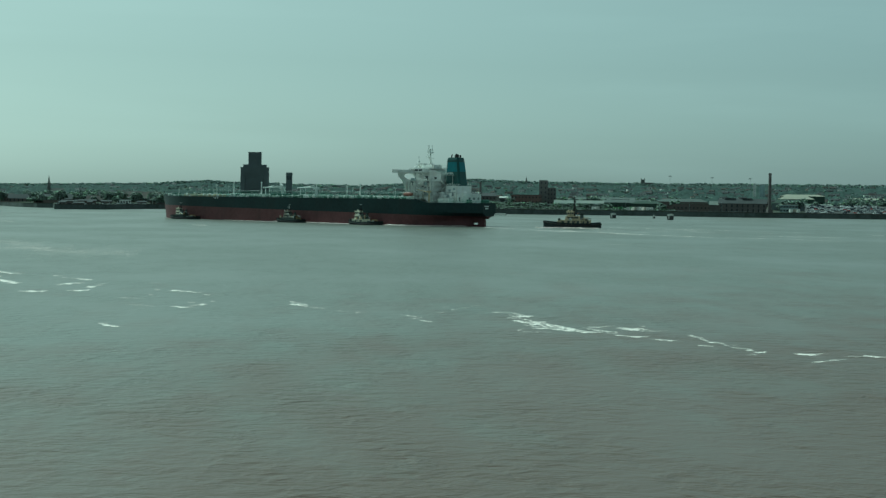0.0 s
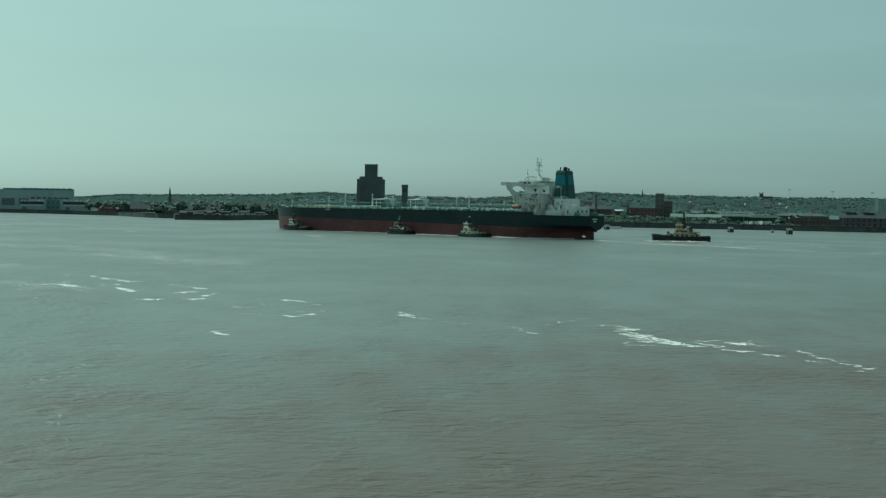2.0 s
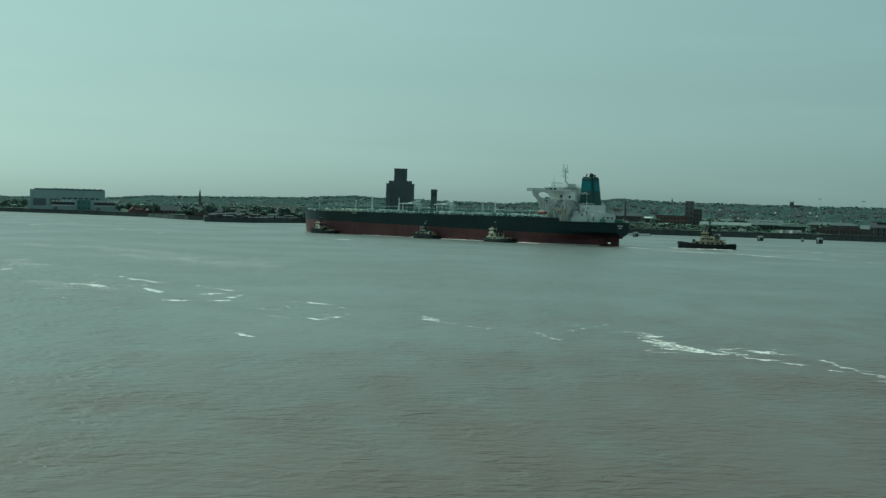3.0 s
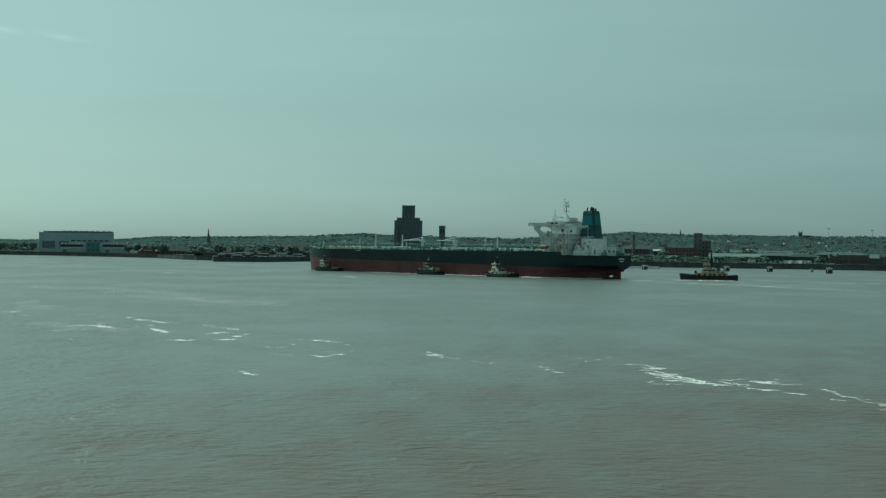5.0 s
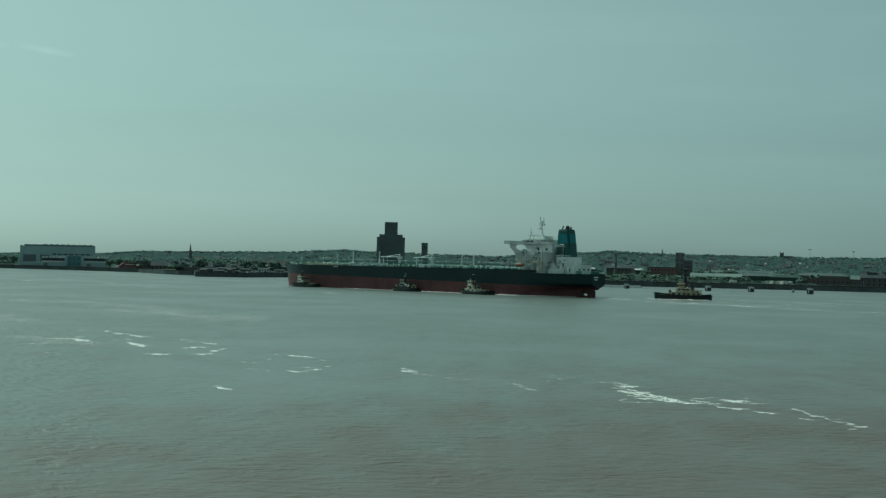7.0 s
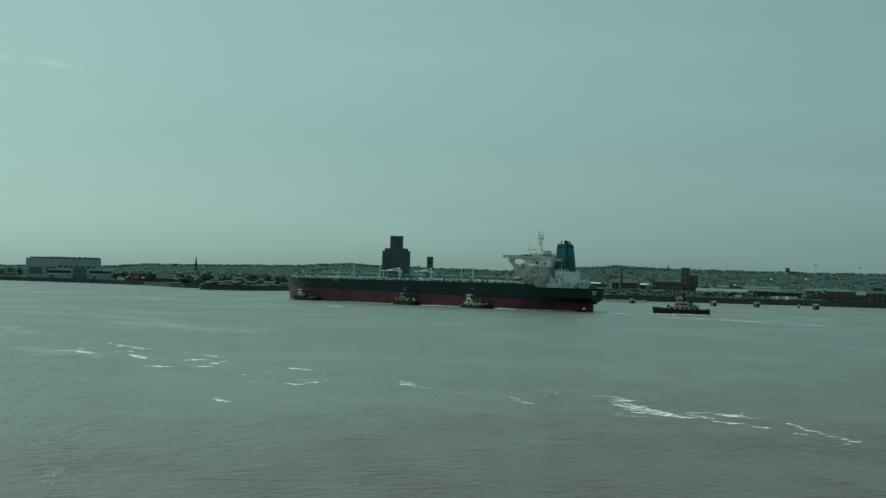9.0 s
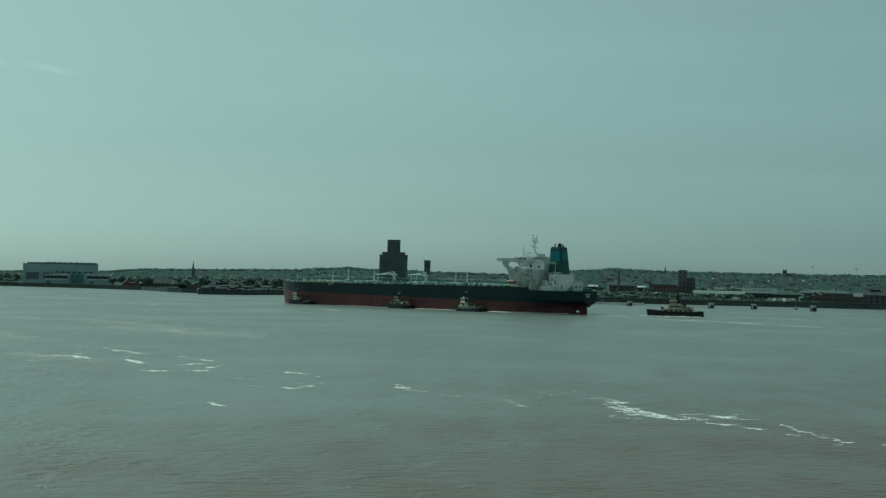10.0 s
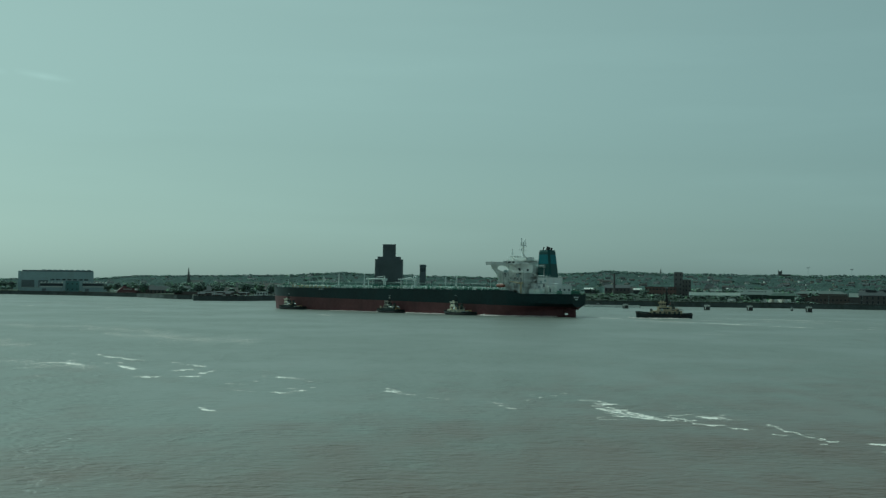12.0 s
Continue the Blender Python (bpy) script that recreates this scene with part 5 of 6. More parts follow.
def chimney(label, az, d, r0, r1, z0, z1, m):
    x, y = polar(az, d)
    t = thing("chimney", label, "chimney", pose(x, y, 0))
    part("shaft", made((rod, (0, 0, z0 - 2), (0, 0, z1 - 1.6), r0, r1, 14)), m, t)
    part("cap", made((rod, (0, 0, z1 - 1.6), (0, 0, z1 - 0.9), r1 + 0.25, r1 + 0.3, 14), (rod, (0, 0, z1 - 0.9), (0, 0, z1), r1, r1, 14)), m, t)
    part("plinth", made((box, 0, 0, z0 - 2, r0 * 2.6, r0 * 2.6, 5)), m, t)
    return t


def dolphin(az, d, w, ztop):
    x, y = polar(az, d)
    t = thing("mooring_dolphin", "concrete-capped timber mooring dolphin standing in the river", "mooring dolphin", pose(x, y, 0, 0, 0, -az), "mooring dolphins")
    for sx in (-1, 1):
        for sy in (-1, 1):
            part("pile", made((box, sx * w * 0.36, sy * w * 0.36, -5, w * 0.26, w * 0.26, ztop + 3.8)), TIMBER_WET, t)
    part("sheathing", made((box, w * 0.05, 0, -1.0, w * 0.74, w * 0.8, ztop + 0.1)), TIMBER_WET, t, "dark timber sheathing")
    part("cap", made((box, 0, 0, ztop - 1.3, w * 0.94, w * 1.0, 1.25)), CAP_WHITE, t, "pale concrete cap")
    part("ladder_panel", made((box, -w * 0.24, -w * 0.53, 0.6, w * 0.16, 0.12, ztop - 1.6)), RENDER_WHITE, t, "white marker strip")
    part("bollard", made((rod, (0, 0, ztop - 0.1), (0, 0, ztop + 0.5), 0.3), (rod, (0, 0, ztop + 0.4), (0, 0, ztop + 0.6), 0.45)), STEEL_GREY, t)
    part("fender", made((box, w * 0.2, -w * 0.56, -1, w * 0.5, 0.3, ztop - 0.2)), TIMBER_WET, t)
    return t


def lamp_mast(az, d, ztop):
    x, y = polar(az, d)
    z = land_z(az, d)
    t = thing("floodlight_mast", "tall thin floodlight mast with lamp ring", "floodlight mast", pose(x, y, 0), "floodlight masts")
    part("pole", made((rod, (0, 0, z - 1), (0, 0, ztop), 0.35, 0.14)), STEEL_GREY, t)
    part("lamp_head", made((rod, (0, 0, ztop - 0.4), (0, 0, ztop + 0.5), 2.2, 2.6, 8)), CLADDING_DARK, t)
    return t


build_hall()
sawtooth_shed("low grey workshop with white sawtooth rooflights by the hall", -12.61, 1715, 26, 14.6)
sawtooth_shed("low grey workshop with a row of white rooflights", -11.04, 1715, 28, 14.9)
building("workshop", "teal-clad workshop between the sawtooth sheds", "workshop", -11.85, 1722, 15, 20, 3, 15.0, TEAL_SHEET, CLADDING_DARK, group="shipyard workshops", cols=3, rows=2)
building("workshop", "long low grey shed below the hall doors", "workshop", -13.3, 1722, 24, 16, 3, 7.5, CLADDING, SHEET_PALE, group="shipyard workshops")
moored_ship()
spire()
building("terrace", "long brown brick riverside warehouse with slate roof", "warehouse", -7.35, 1500, 40, 16, 4, 12.4, BRICK_BROWN, SLATE, "gable", 5.0, 10, 2)
building("terrace", "brown brick riverside terrace beside the warehouse", "warehouse", -5.9, 1520, 34, 16, 4, 11.2, BRICK_BROWN, TILE_ROOF, "gable", 4.6, 8, 2)
building("terminal_building", "low brown brick terminal under a tiled roof", "building", -4.2, 1556, 36, 22, 5, 15.5, BRICK_BROWN, TILE_ROOF, "gable", 6.5, 8, 2)
building("shelter", "low pale flat-roofed shelter on the quay", "shelter", -4.85, 1478, 13, 8, 3.6, 7.6, RENDER_WHITE, SHEET_PALE, cols=5, rows=1, win=(1.6, 1.6))
building("shelter", "low cream quay shed with long roof", "shelter", -6.65, 1455, 21, 7, 3.6, 6.0, RENDER_CREAM, SHEET_CREAM)
building("shelter", "low brown quay shed with grey roof", "shelter", -7.5, 1470, 15, 7, 3.6, 6.6, BRICK_BROWN, SHEET_GREY)
building("office_block", "grey-brown riverside block with rows of windows", "building", -9.0, 1600, 26, 14, 4, 11.0, BRICK_BROWN, SLATE, cols=8, rows=2)
building("terrace", "dark brown brick quayside building among trees", "warehouse", -8.6, 1575, 24, 12, 4, 11.5, BRICK_BROWN, SLATE, "gable", 4.4, 6, 2)
building("terrace", "dark slate-roofed brick sheds by the landing place", "warehouse", -3.4, 1500, 26, 14, 4, 12.0, BRICK_DARK, SLATE, "saw", 2.4, 6, 2)
building("terrace", "dark brown brick block behind the quay", "warehouse", -5.0, 1620, 44, 14, 6, 16.0, BRICK_BROWN, SLATE, "gable", 5.0, 10, 2)
ventilation_tower()
second_tower()
building("warehouse", "dark brick works building beside a thin chimney", "factory", 8.77, 1440, 24, 20, 4, 18.6, BRICK_DARK, SLATE, "gable", 3.2, 7, 3)
chimney("thin dark brick works chimney", 8.65, 1434, 1.15, 0.85, 10, 29.0, BRICK_DARK)
building("warehouse", "long red brick riverside works", "factory", 10.4, 1415, 29, 18, 4, 17.0, BRICK_RED, SLATE, cols=9, rows=3)
building("brick_tower", "square brown brick tower of the works", "tower", 11.06, 1430, 8.2, 8, 4, 31.0, HOUSE_BRICK, CONCRETE, cols=2, rows=6, win=(0.9, 1.8))
building("brick_tower", "lower brown brick block of the works", "tower", 11.37, 1436, 8.5, 10, 4, 24.0, HOUSE_BRICK, CONCRETE, cols=3, rows=5, win=(0.9, 1.5))
building("shed", "small dark cabin under a bright white roof", "shed", 9.53, 1412, 7.2, 9, 9, 15.4, SLATE, CAP_WHITE, "gable", 1.3)
building("shed", "low dark shed with a bright white roof", "shed", 7.7, 1420, 9, 9, 9, 15.4, SLATE, CAP_WHITE, "gable", 1.4)
building("depot_shed", "very long depot shed with pale sheet roof", "shed", 12.42, 1392, 46, 26, 4, 12.6, SHEET_GREEN, SHEET_PALE, "gable", 2.8, 14, 1)
building("depot_shed", "pale-roofed depot shed beside the yard", "shed", 15.0, 1420, 30, 24, 4, 12.6, SHEET_GREEN, SHEET_GREEN, "hip", 2.4, 8, 1)
building("depot_shed", "grey-roofed depot shed in line with its neighbour", "shed", 14.2, 1432, 44, 26, 5, 13.4, SHEET_GREEN, SHEET_GREY, "gable", 2.6, 12, 1)
building("depot_shed", "low grey-green market shed behind the depot", "shed", 13.4, 1500, 60, 26, 6, 15.4, SHEET_GREEN, SHEET_GREY, "gable", 2.4)
building("depot_shed", "long dark-roofed works beside the yard", "shed", 16.3, 1470, 50, 22, 6, 14.8, BRICK_BROWN, SHEET_GREY, "hip", 2.6, 10, 1)
building("shed", "low brown market building with a dark roof", "shed", 14.0, 1500, 18, 12, 6, 13.2, HOUSE_BRICK, SLATE)
building("wall_block", "long dark brick yard building with a flat roof", "warehouse", 16.83, 1382, 42, 12, 3.6, 10.6, BRICK_BROWN, SHEET_GREEN, cols=12, rows=1)
wh = building("warehouse", "dark brick pumping station with slate roof and ridge vents", "warehouse", 18.57, 1370, 42.5, 18, 3.6, 15.8, BRICK_DARK, SLATE, "gable", 4.2, 9, 2, win=(1.3, 2.6))
for vx in (-11.5, 4.0):
    part("ridge_vent", made((box, vx, 0, 14.6, 8.6, 4.0, 1.7), (box, vx, 0, 16.3, 9.0, 4.6, 0.35)), SLATE, wh, "raised slate ridge vent")
building("annexe", "low brick annexe with pale sloping roof", "building", 17.55, 1372, 10, 12, 3.6, 13.6, BRICK_DARK, SHEET_PALE, "gable", 3.5)
chimney("tall tapering brown brick chimney by the pumping station", 19.56, 1365, 1.75, 1.25, 3.8, 39.2, BRICK_DARK)
building("flats", "white tower block of flats", "flats", 19.0, 1900, 3.8, 9, 14, 33.6, RENDER_WHITE, CONCRETE, cols=1, rows=7, win=(0.8, 0.7), group="tower blocks", below=6)
building("flats", "pale grey tower block of flats beside its white twin", "flats", 19.28, 1915, 6.5, 9, 14, 32.6, CLADDING, CONCRETE, cols=2, rows=7, win=(0.8, 0.7), group="tower blocks", below=6)
building("big_shed", "large cream-roofed distribution shed", "shed", 20.52, 1560, 36, 30, 8, 19.2, SHEET_GREEN, SHEET_CREAM, "hip", 3.4, below=6)
building("big_shed", "long low shed under a thin cream roof", "shed", 20.75, 1620, 46, 22, 9, 20.6, SHEET_GREEN, SHEET_CREAM, "hip", 1.8, below=6)
building("big_shed", "long green-roofed transport shed", "shed", 20.3, 1475, 34, 20, 5, 15.4, CLADDING_DARK, SHEET_GREEN, "hip", 3.6, below=4)
building("big_shed", "low pale-roofed warehouse behind the car park", "shed", 21.1, 1462, 44, 16, 6, 11.6, CLADDING_DARK, SHEET_PALE, "hip", 1.8, 10, 1, below=4)
building("office_block", "low pale office with a glazed front", "office", 20.27, 1400, 16, 10, 4, 10.8, CLADDING, CONCRETE, cols=6, rows=2, win=(2.0, 1.6))
building("big_shed", "distant long white shed roof among trees", "shed", 23.1, 1650, 42, 20, 8, 17.4, CLADDING_DARK, SHEET_CREAM, "hip", 2.0, below=6)
ridge_church()
ridge_spire()
for a, z in ((15.85, 48.0), (17.42, 46.0), (18.84, 45.0)):
    lamp_mast(a, 2400, z)
for a, d, w, z in ((9.08, 1194, 4.5, 3.6), (12.14, 1171, 4.7, 3.9), (13.73, 1175, 4.7, 3.9), (15.89, 1143, 4.9, 4.2)):
    dolphin(a, d, w, z)
dolphin(15.27, 1200, 2.0, 2.4)


# the landing stage behind the tanker's stern
def landing_stage():
    x, y = polar(8.3, 1260)
    t = thing("landing_stage", "low dark floating landing stage with pale fendering", "landing stage", pose(x, y, 0, 0, 0, -8))
    part("pontoon", made((box, 6, 0, -0.8, 47, 9, 2.0)), TIMBER_WET, t)
    part("deck", made((box, 0, 0, 1.2, 33.6, 8.6, 0.25)), SHEET_PALE, t)
    part("fender_strip", made((box, 6, -4.7, 0.2, 46, 0.5, 1.5)), RENDER_WHITE, t, "pale fender strip")
    part("bridge", made((box, -6, 30, 1.8, 3.0, 56, 0.5), (box, -7.4, 30, 2.3, 0.2, 56, 1.4), (box, -4.6, 30, 2.3, 0.2, 56, 1.4)), TIMBER_WET, t)
    for k in range(6):
        part("pile", made((rod, (-15 + k * 6, 3.6, -5), (-15 + k * 6, 3.6, 4.0), 0.4)), TIMBER_WET, t)
    return t


landing_stage()


def river_bank():
    """A rough planted bank that climbs from the quay to the works."""
    azs, fr = [6.6 + 0.03 * k for k in range(330)], [9, 13, 17, 21, 25, 29, 33, 37, 41, 46, 52, 58]
    verts, faces = [], []
    for a in azs:
        tall = float(np.interp(a, (6.6, 7.4, 11.0, 12.0, 13.2, 15.6, 16.5), (0, 6.6, 6.4, 3.6, 2.4, 1.8, 0)))
        for k in fr:
            u = (k - 9) / 49
            x, y = polar(a, shore(a) + k)
            lump = 0.9 * noise.noise((x * 0.14, y * 0.14, 2)) + 0.6 * noise.noise((x * 0.4, y * 0.4, 6)) if 0 < u < 1 else 0.0
            verts.append((x, y, land_z(a, shore(a) + k) - 0.15 + max(tall * (u ** 0.8) + lump * min(tall, 1.5), 0.0)))
    n = len(fr)
    for i in range(len(azs) - 1):
        for j in range(n - 1):
            k = i * n + j
            faces.append((k, k + n, k + n + 1, k + 1))
    me = bpy.data.meshes.new("ground_bank")
    me.from_pydata(verts, [], faces)
    me.materials.append(BANK)
    me.polygons.foreach_set("use_smooth", [True] * len(me.polygons))
    me.update()
    tagged(new("ground_bank", me), "rough green and brown planted bank above the quay", "bank", kind="structure")


river_bank()


# ---------------------------------------------------------------- parked vehicles
def build_car(label, paint):
    t = thing("car", label, "car", group="parked cars")
    bm = bmesh.new()
    prism(bm, [(-2.1, 0.35), (2.1, 0.35), (2.15, 0.75), (1.2, 0.95), (-1.9, 1.0), (-2.15, 0.8)], "y", -0.88, 0.88)
    part("body", bm, paint, t)
    bm = bmesh.new()
    prism(bm, [(-1.7, 0.97), (1.15, 0.94), (0.45, 1.42), (-1.2, 1.46)], "y", -0.76, 0.76)
    part("glasshouse", bm, PANE, t)
    part("roof", made((box, -0.38, 0, 1.43, 1.6, 1.45, 0.06)), paint, t)
    for x in (-1.3, 1.3):
        for y in (-0.8, 0.8):
            part("wheel", made((rod, (x, y - 0.1, 0.32), (x, y + 0.1, 0.32), 0.32, 0.32, 8)), RUBBER, t)
    return t


def build_truck(label, paint, long=8.0):
    t = thing("truck", label, "truck", group="parked trucks")
    part("box_body", made((box, -0.8, 0, 0.9, long, 2.5, 2.7)), paint, t)
    part("cab", made((box, long / 2 + 0.5, 0, 0.5, 2.0, 2.4, 2.3)), RENDER_WHITE, t)
    part("windscreen", made((box, long / 2 + 1.52, 0, 1.7, 0.06, 2.1, 0.9)), PANE, t)
    for x in (-long / 2 + 0.8, -long / 2 + 2.0, long / 2 + 0.4):
        for y in (-1.1, 1.1):
            part("wheel", made((rod, (x, y - 0.15, 0.5), (x, y + 0.15, 0.5), 0.5, 0.5, 8)), RUBBER, t)
    return t


PAINTS = [surface("car_paint_" + n, c, 0.25, amount=0.06) for n, c in (("white", (0.75, 0.75, 0.74)), ("silver", (0.45, 0.47, 0.48)), ("red", (0.40, 0.03, 0.03)), ("dark", (0.03, 0.035, 0.05)))]
cars = [build_car(f"{n} saloon car parked on the quayside", p) for n, p in zip(("white", "silver", "red", "dark blue"), PAINTS)]
rnd = random.Random(11)
first = [True] * 4


def park_z(d):
    """Height of the sloping car park."""
    return 3.9 + (d - 1338) * 0.058


park = bmesh.new()
ramp = [[park.verts.new((*polar(20.85 + 0.35 * k, d), zz)) for k in range(11)] for d, zz in ((1338, 2.6), (1338, park_z(1338)), (1446, park_z(1446)), (1446, 2.0))]
for lo, hi in zip(ramp, ramp[1:]):
    for k in range(10):
        park.faces.new((lo[k], lo[k + 1], hi[k + 1], hi[k]))
tagged(new("pavement_car_park", mesh_of("pavement_car_park", park, surface("car_park_asphalt", (0.07, 0.07, 0.068), 0.9, coarse=0.05, fine=1.0, amount=0.3))), "sloping grey asphalt car park above the river wall", "car park", kind="structure")
for row, d in enumerate((1345, 1358, 1371, 1385, 1399, 1413, 1427, 1440)):
    for k in range(26):
        a = 21.0 + k * 0.118 + rnd.uniform(-0.02, 0.02)
        if rnd.random() < 0.36 or a > 24.2:
            continue
        i = rnd.choice((0, 0, 0, 0, 1, 1, 1, 1, 3, 3, 3, 3, 3, 2))
        x, y = polar(a, d)
        m = pose(x, y, park_z(d) + 0.03, 0, 0, -a + rnd.choice((90, -90)) + rnd.uniform(-14, 14) + 30)
        if first[i]:
            cars[i].matrix_basis, first[i] = m, False
        else:
            copy_thing(cars[i], m)
trucks = [build_truck("white box truck parked by the depot", RENDER_WHITE, 3.6), build_truck("green trailer truck in the depot yard", surface("green_trailer", (0.07, 0.20, 0.07), 0.5), 7.0), build_truck("cream box truck in the depot yard", RENDER_CREAM, 4.4)]
for k, (a, d, i) in enumerate(((13.15, 1352, 0), (14.02, 1358, 1), (14.42, 1360, 1), (14.3, 1346, 0), (14.52, 1346, 2), (14.70, 1346, 0), (14.90, 1349, 2), (15.05, 1347, 0), (15.16, 1353, 0), (13.0, 1350, 0), (14.8, 1362, 0), (14.98, 1364, 2), (20.35, 1352, 0), (20.5, 1356, 2), (20.62, 1350, 0))):
    x, y = polar(a, d)
    m = pose(x, y, land_z(a, d) + 0.02, 0, 0, -a + (70 if k % 2 else 108) + (k * 29 % 31) - 15)
    if k in (0, 1, 4):
        trucks[i].matrix_basis = m
    else:
        copy_thing(trucks[i], m)


# ---------------------------------------------------------------- houses on the slope
def build_house(label, wall_m, roof_m, w):
    t = thing("house", label, "house", group="hillside houses")
    part("wall", made((box, 0, 0, -2, w, 7, 6.4)), wall_m, t)
    bm = bmesh.new()
    prism(bm, [(-4.0, 4.3), (0, 6.6), (4.0, 4.3)], "x", -w / 2 - 0.3, w / 2 + 0.3)
    part("roof", bm, roof_m, t)
    part("chimney_stack", made((box, w / 2 - 1, 0, 5.4, 0.8, 1.0, 2.2)), HOUSE_BRICK, t)
    for x in (-w / 4, w / 4):
        for z in (1.0, 3.4):
            part("window", made((box, x, -3.53, z - 0.3, 1.3, 0.1, 1.1)), PANE, t)
    return t


def hillside():
    protos = [build_house("white rendered house with slate roof on the wooded slope", RENDER_WHITE, SLATE, 10), build_house("brown brick house with tiled roof on the wooded slope", HOUSE_BRICK, TILE_ROOF, 12),
              build_house("cream rendered house with tiled roof on the wooded slope", RENDER_CREAM, TILE_ROOF, 9), build_house("brown brick terrace house with slate roof on the slope", HOUSE_BRICK, SLATE, 14)]
    r = random.Random(5)
    placed = 0
    while placed < 330:
        a = r.uniform(-14, 24)
        if r.random() > (1.0 if a > 3 else 0.4):
            continue
        d = r.uniform(1650, 2900)
        i = r.choice((0, 0, 1, 2, 2, 3, 3))
        m = spot(a, d, 2.6, r.uniform(-35, 35)) @ Matrix.Scale(r.uniform(0.65, 0.95), 4)
        if placed < 4:
            protos[placed].matrix_basis = m
        else:
            copy_thing(protos[i], m)
        placed += 1


hillside()


# ---------------------------------------------------------------- trees
ICO = bmesh.new()
bmesh.ops.create_icosphere(ICO, subdivisions=1, radius=1.0)
ICO_V = np.array([v.co[:] for v in ICO.verts])
ICO_F = np.array([[v.index for v in f.verts] for f in ICO.faces])
ICO.free()


def clumps(name, centres, radii, squash, material, seed, rough=0.28):
    """Leaf clumps: jagged little lumps in one mesh."""
    r = np.random.default_rng(seed)
    n = len(centres)
    v = ICO_V[None] * (1 + r.uniform(-rough, rough, (n, len(ICO_V), 1)))
    v = v * np.asarray(radii)[:, None, None] * np.array((1, 1, squash)) + np.asarray(centres)[:, None, :]
    f = ICO_F[None] + (np.arange(n) * len(ICO_V))[:, None, None]
    me = bpy.data.meshes.new(name)
    me.from_pydata(v.reshape(-1, 3).tolist(), [], f.reshape(-1, 3).tolist())
    me.materials.append(material)
    me.update()
    me.polygons.foreach_set("use_smooth", [True] * len(me.polygons))
    return me


CANOPY = surface("woodland_canopy", (0.058, 0.083, 0.075), 0.95, coarse=0.012, fine=0.10, amount=0.5)
CANOPY.node_tree.nodes["Principled BSDF"].inputs["Specular IOR Level"].default_value = 0.05


def far_woods():
    """A closed canopy over the slope, broken by clearings, with standing tree heads on it."""
    azs = [-20 + 0.052 * i for i in range(925)]
    ds = [1600 + 14 * j for j in range(124)]
    verts, faces = [], []
    for a in azs:
        for d in ds:
            x, y = polar(a, d)
            cover = noise.noise((a * 0.55, d * 0.004, 3)) + 0.30 + 0.5 * max((d - 2700) / 500, 0)
            if a < -9.9 and d < 1900:
                cover = -1
            rise = min(max(cover * 9, -1.2), 1.0)
            bump = noise.noise((x * 0.09, y * 0.06, 1)) * 3.0 + noise.noise((x * 0.16, y * 0.10, 5)) * 3.0 + noise.noise((x * 0.42, y * 0.15, 9)) * 2.2
            verts.append((x, y, land_z(a, d) + 4.3 * rise + (bump if rise > 0 else 0) - 0.6))
    n = len(ds)
    for i in range(len(azs) - 1):
        for j in range(n - 1):
            k = i * n + j
            faces.append((k, k + n, k + n + 1, k + 1))
    me = bpy.data.meshes.new("woodland_canopy")
    me.from_pydata(verts, [], faces)
    me.materials.append(CANOPY)
    me.polygons.foreach_set("use_smooth", [True] * len(me.polygons))
    me.update()
    tagged(new("woodland_canopy", me), "closed green woodland canopy on the far slope", "trees", kind="stuff")
    r = random.Random(21)
    for band, (lo, hi, count, size) in enumerate(((1600, 2100, 700, 3.2), (2100, 2750, 1300, 3.4), (2900, 3330, 4600, 3.5))):
        centres, radii = [], []
        for k in range(count):
            a = r.uniform(-20, 28)
            d = r.uniform(lo, hi)
            if -14.1 < a < -9.9 and d < 1940:
                continue
            if band < 2 and a > 2.5 and noise.noise((a * 0.8, d * 0.005, 7)) > 0.12 and r.random() < 0.75:
                continue                    # streets and gardens between the trees
            s = size * r.uniform(0.5, 1.15)
            x, y = polar(a, d)
            z, rise = land_z(a, d) + (2.0 if band == 2 else 1.9), (1.35 if band == 2 else 0.95)
            for j in range(7):
                centres.append((x + r.uniform(-1.2, 1.2) * s, y + r.uniform(-1, 1) * s, z + s * r.uniform(0.15, rise)))
                radii.append(s * r.uniform(0.32, 0.62))
        tagged(new("woodland", clumps("woodland", centres, radii, 0.55, LEAF_FAR, 31 + band, 0.2)), "green tree heads standing on the wooded slope", "trees", kind="stuff")


far_woods()


def bank_scrub():
    """Low scrub and brambles on the planted bank."""
    r = random.Random(40)
    for name, label, leaf, count in (("scrub", "dark low scrub on the bank above the quay", LEAF_SCRUB, 420), ("bramble", "green brambles on the bank above the quay", LEAF_SCRUB, 90)):
        centres, radii = [], []
        for k in range(count):
            a, far = r.uniform(7.0, 16.2), r.uniform(11, 55)
            tall = float(np.interp(a, (6.6, 7.4, 11.0, 12.0, 13.2, 15.6, 16.5), (0, 6.6, 6.4, 3.6, 2.4, 1.8, 0)))
            x, y = polar(a, shore(a) + far)
            z = land_z(a, shore(a) + far) + tall * ((far - 9) / 49) ** 0.8
            s = r.uniform(0.6, 1.9)
            for j in range(4):
                centres.append((x + r.uniform(-1.6, 1.6) * s, y + r.uniform(-1, 1) * s, z + r.uniform(-0.1, 0.5) * s))
                radii.append(s * r.uniform(0.4, 0.8))
        tagged(new(name, clumps(name, centres, radii, 0.6, leaf, 51)), label, "shrubs", kind="stuff")


bank_scrub()


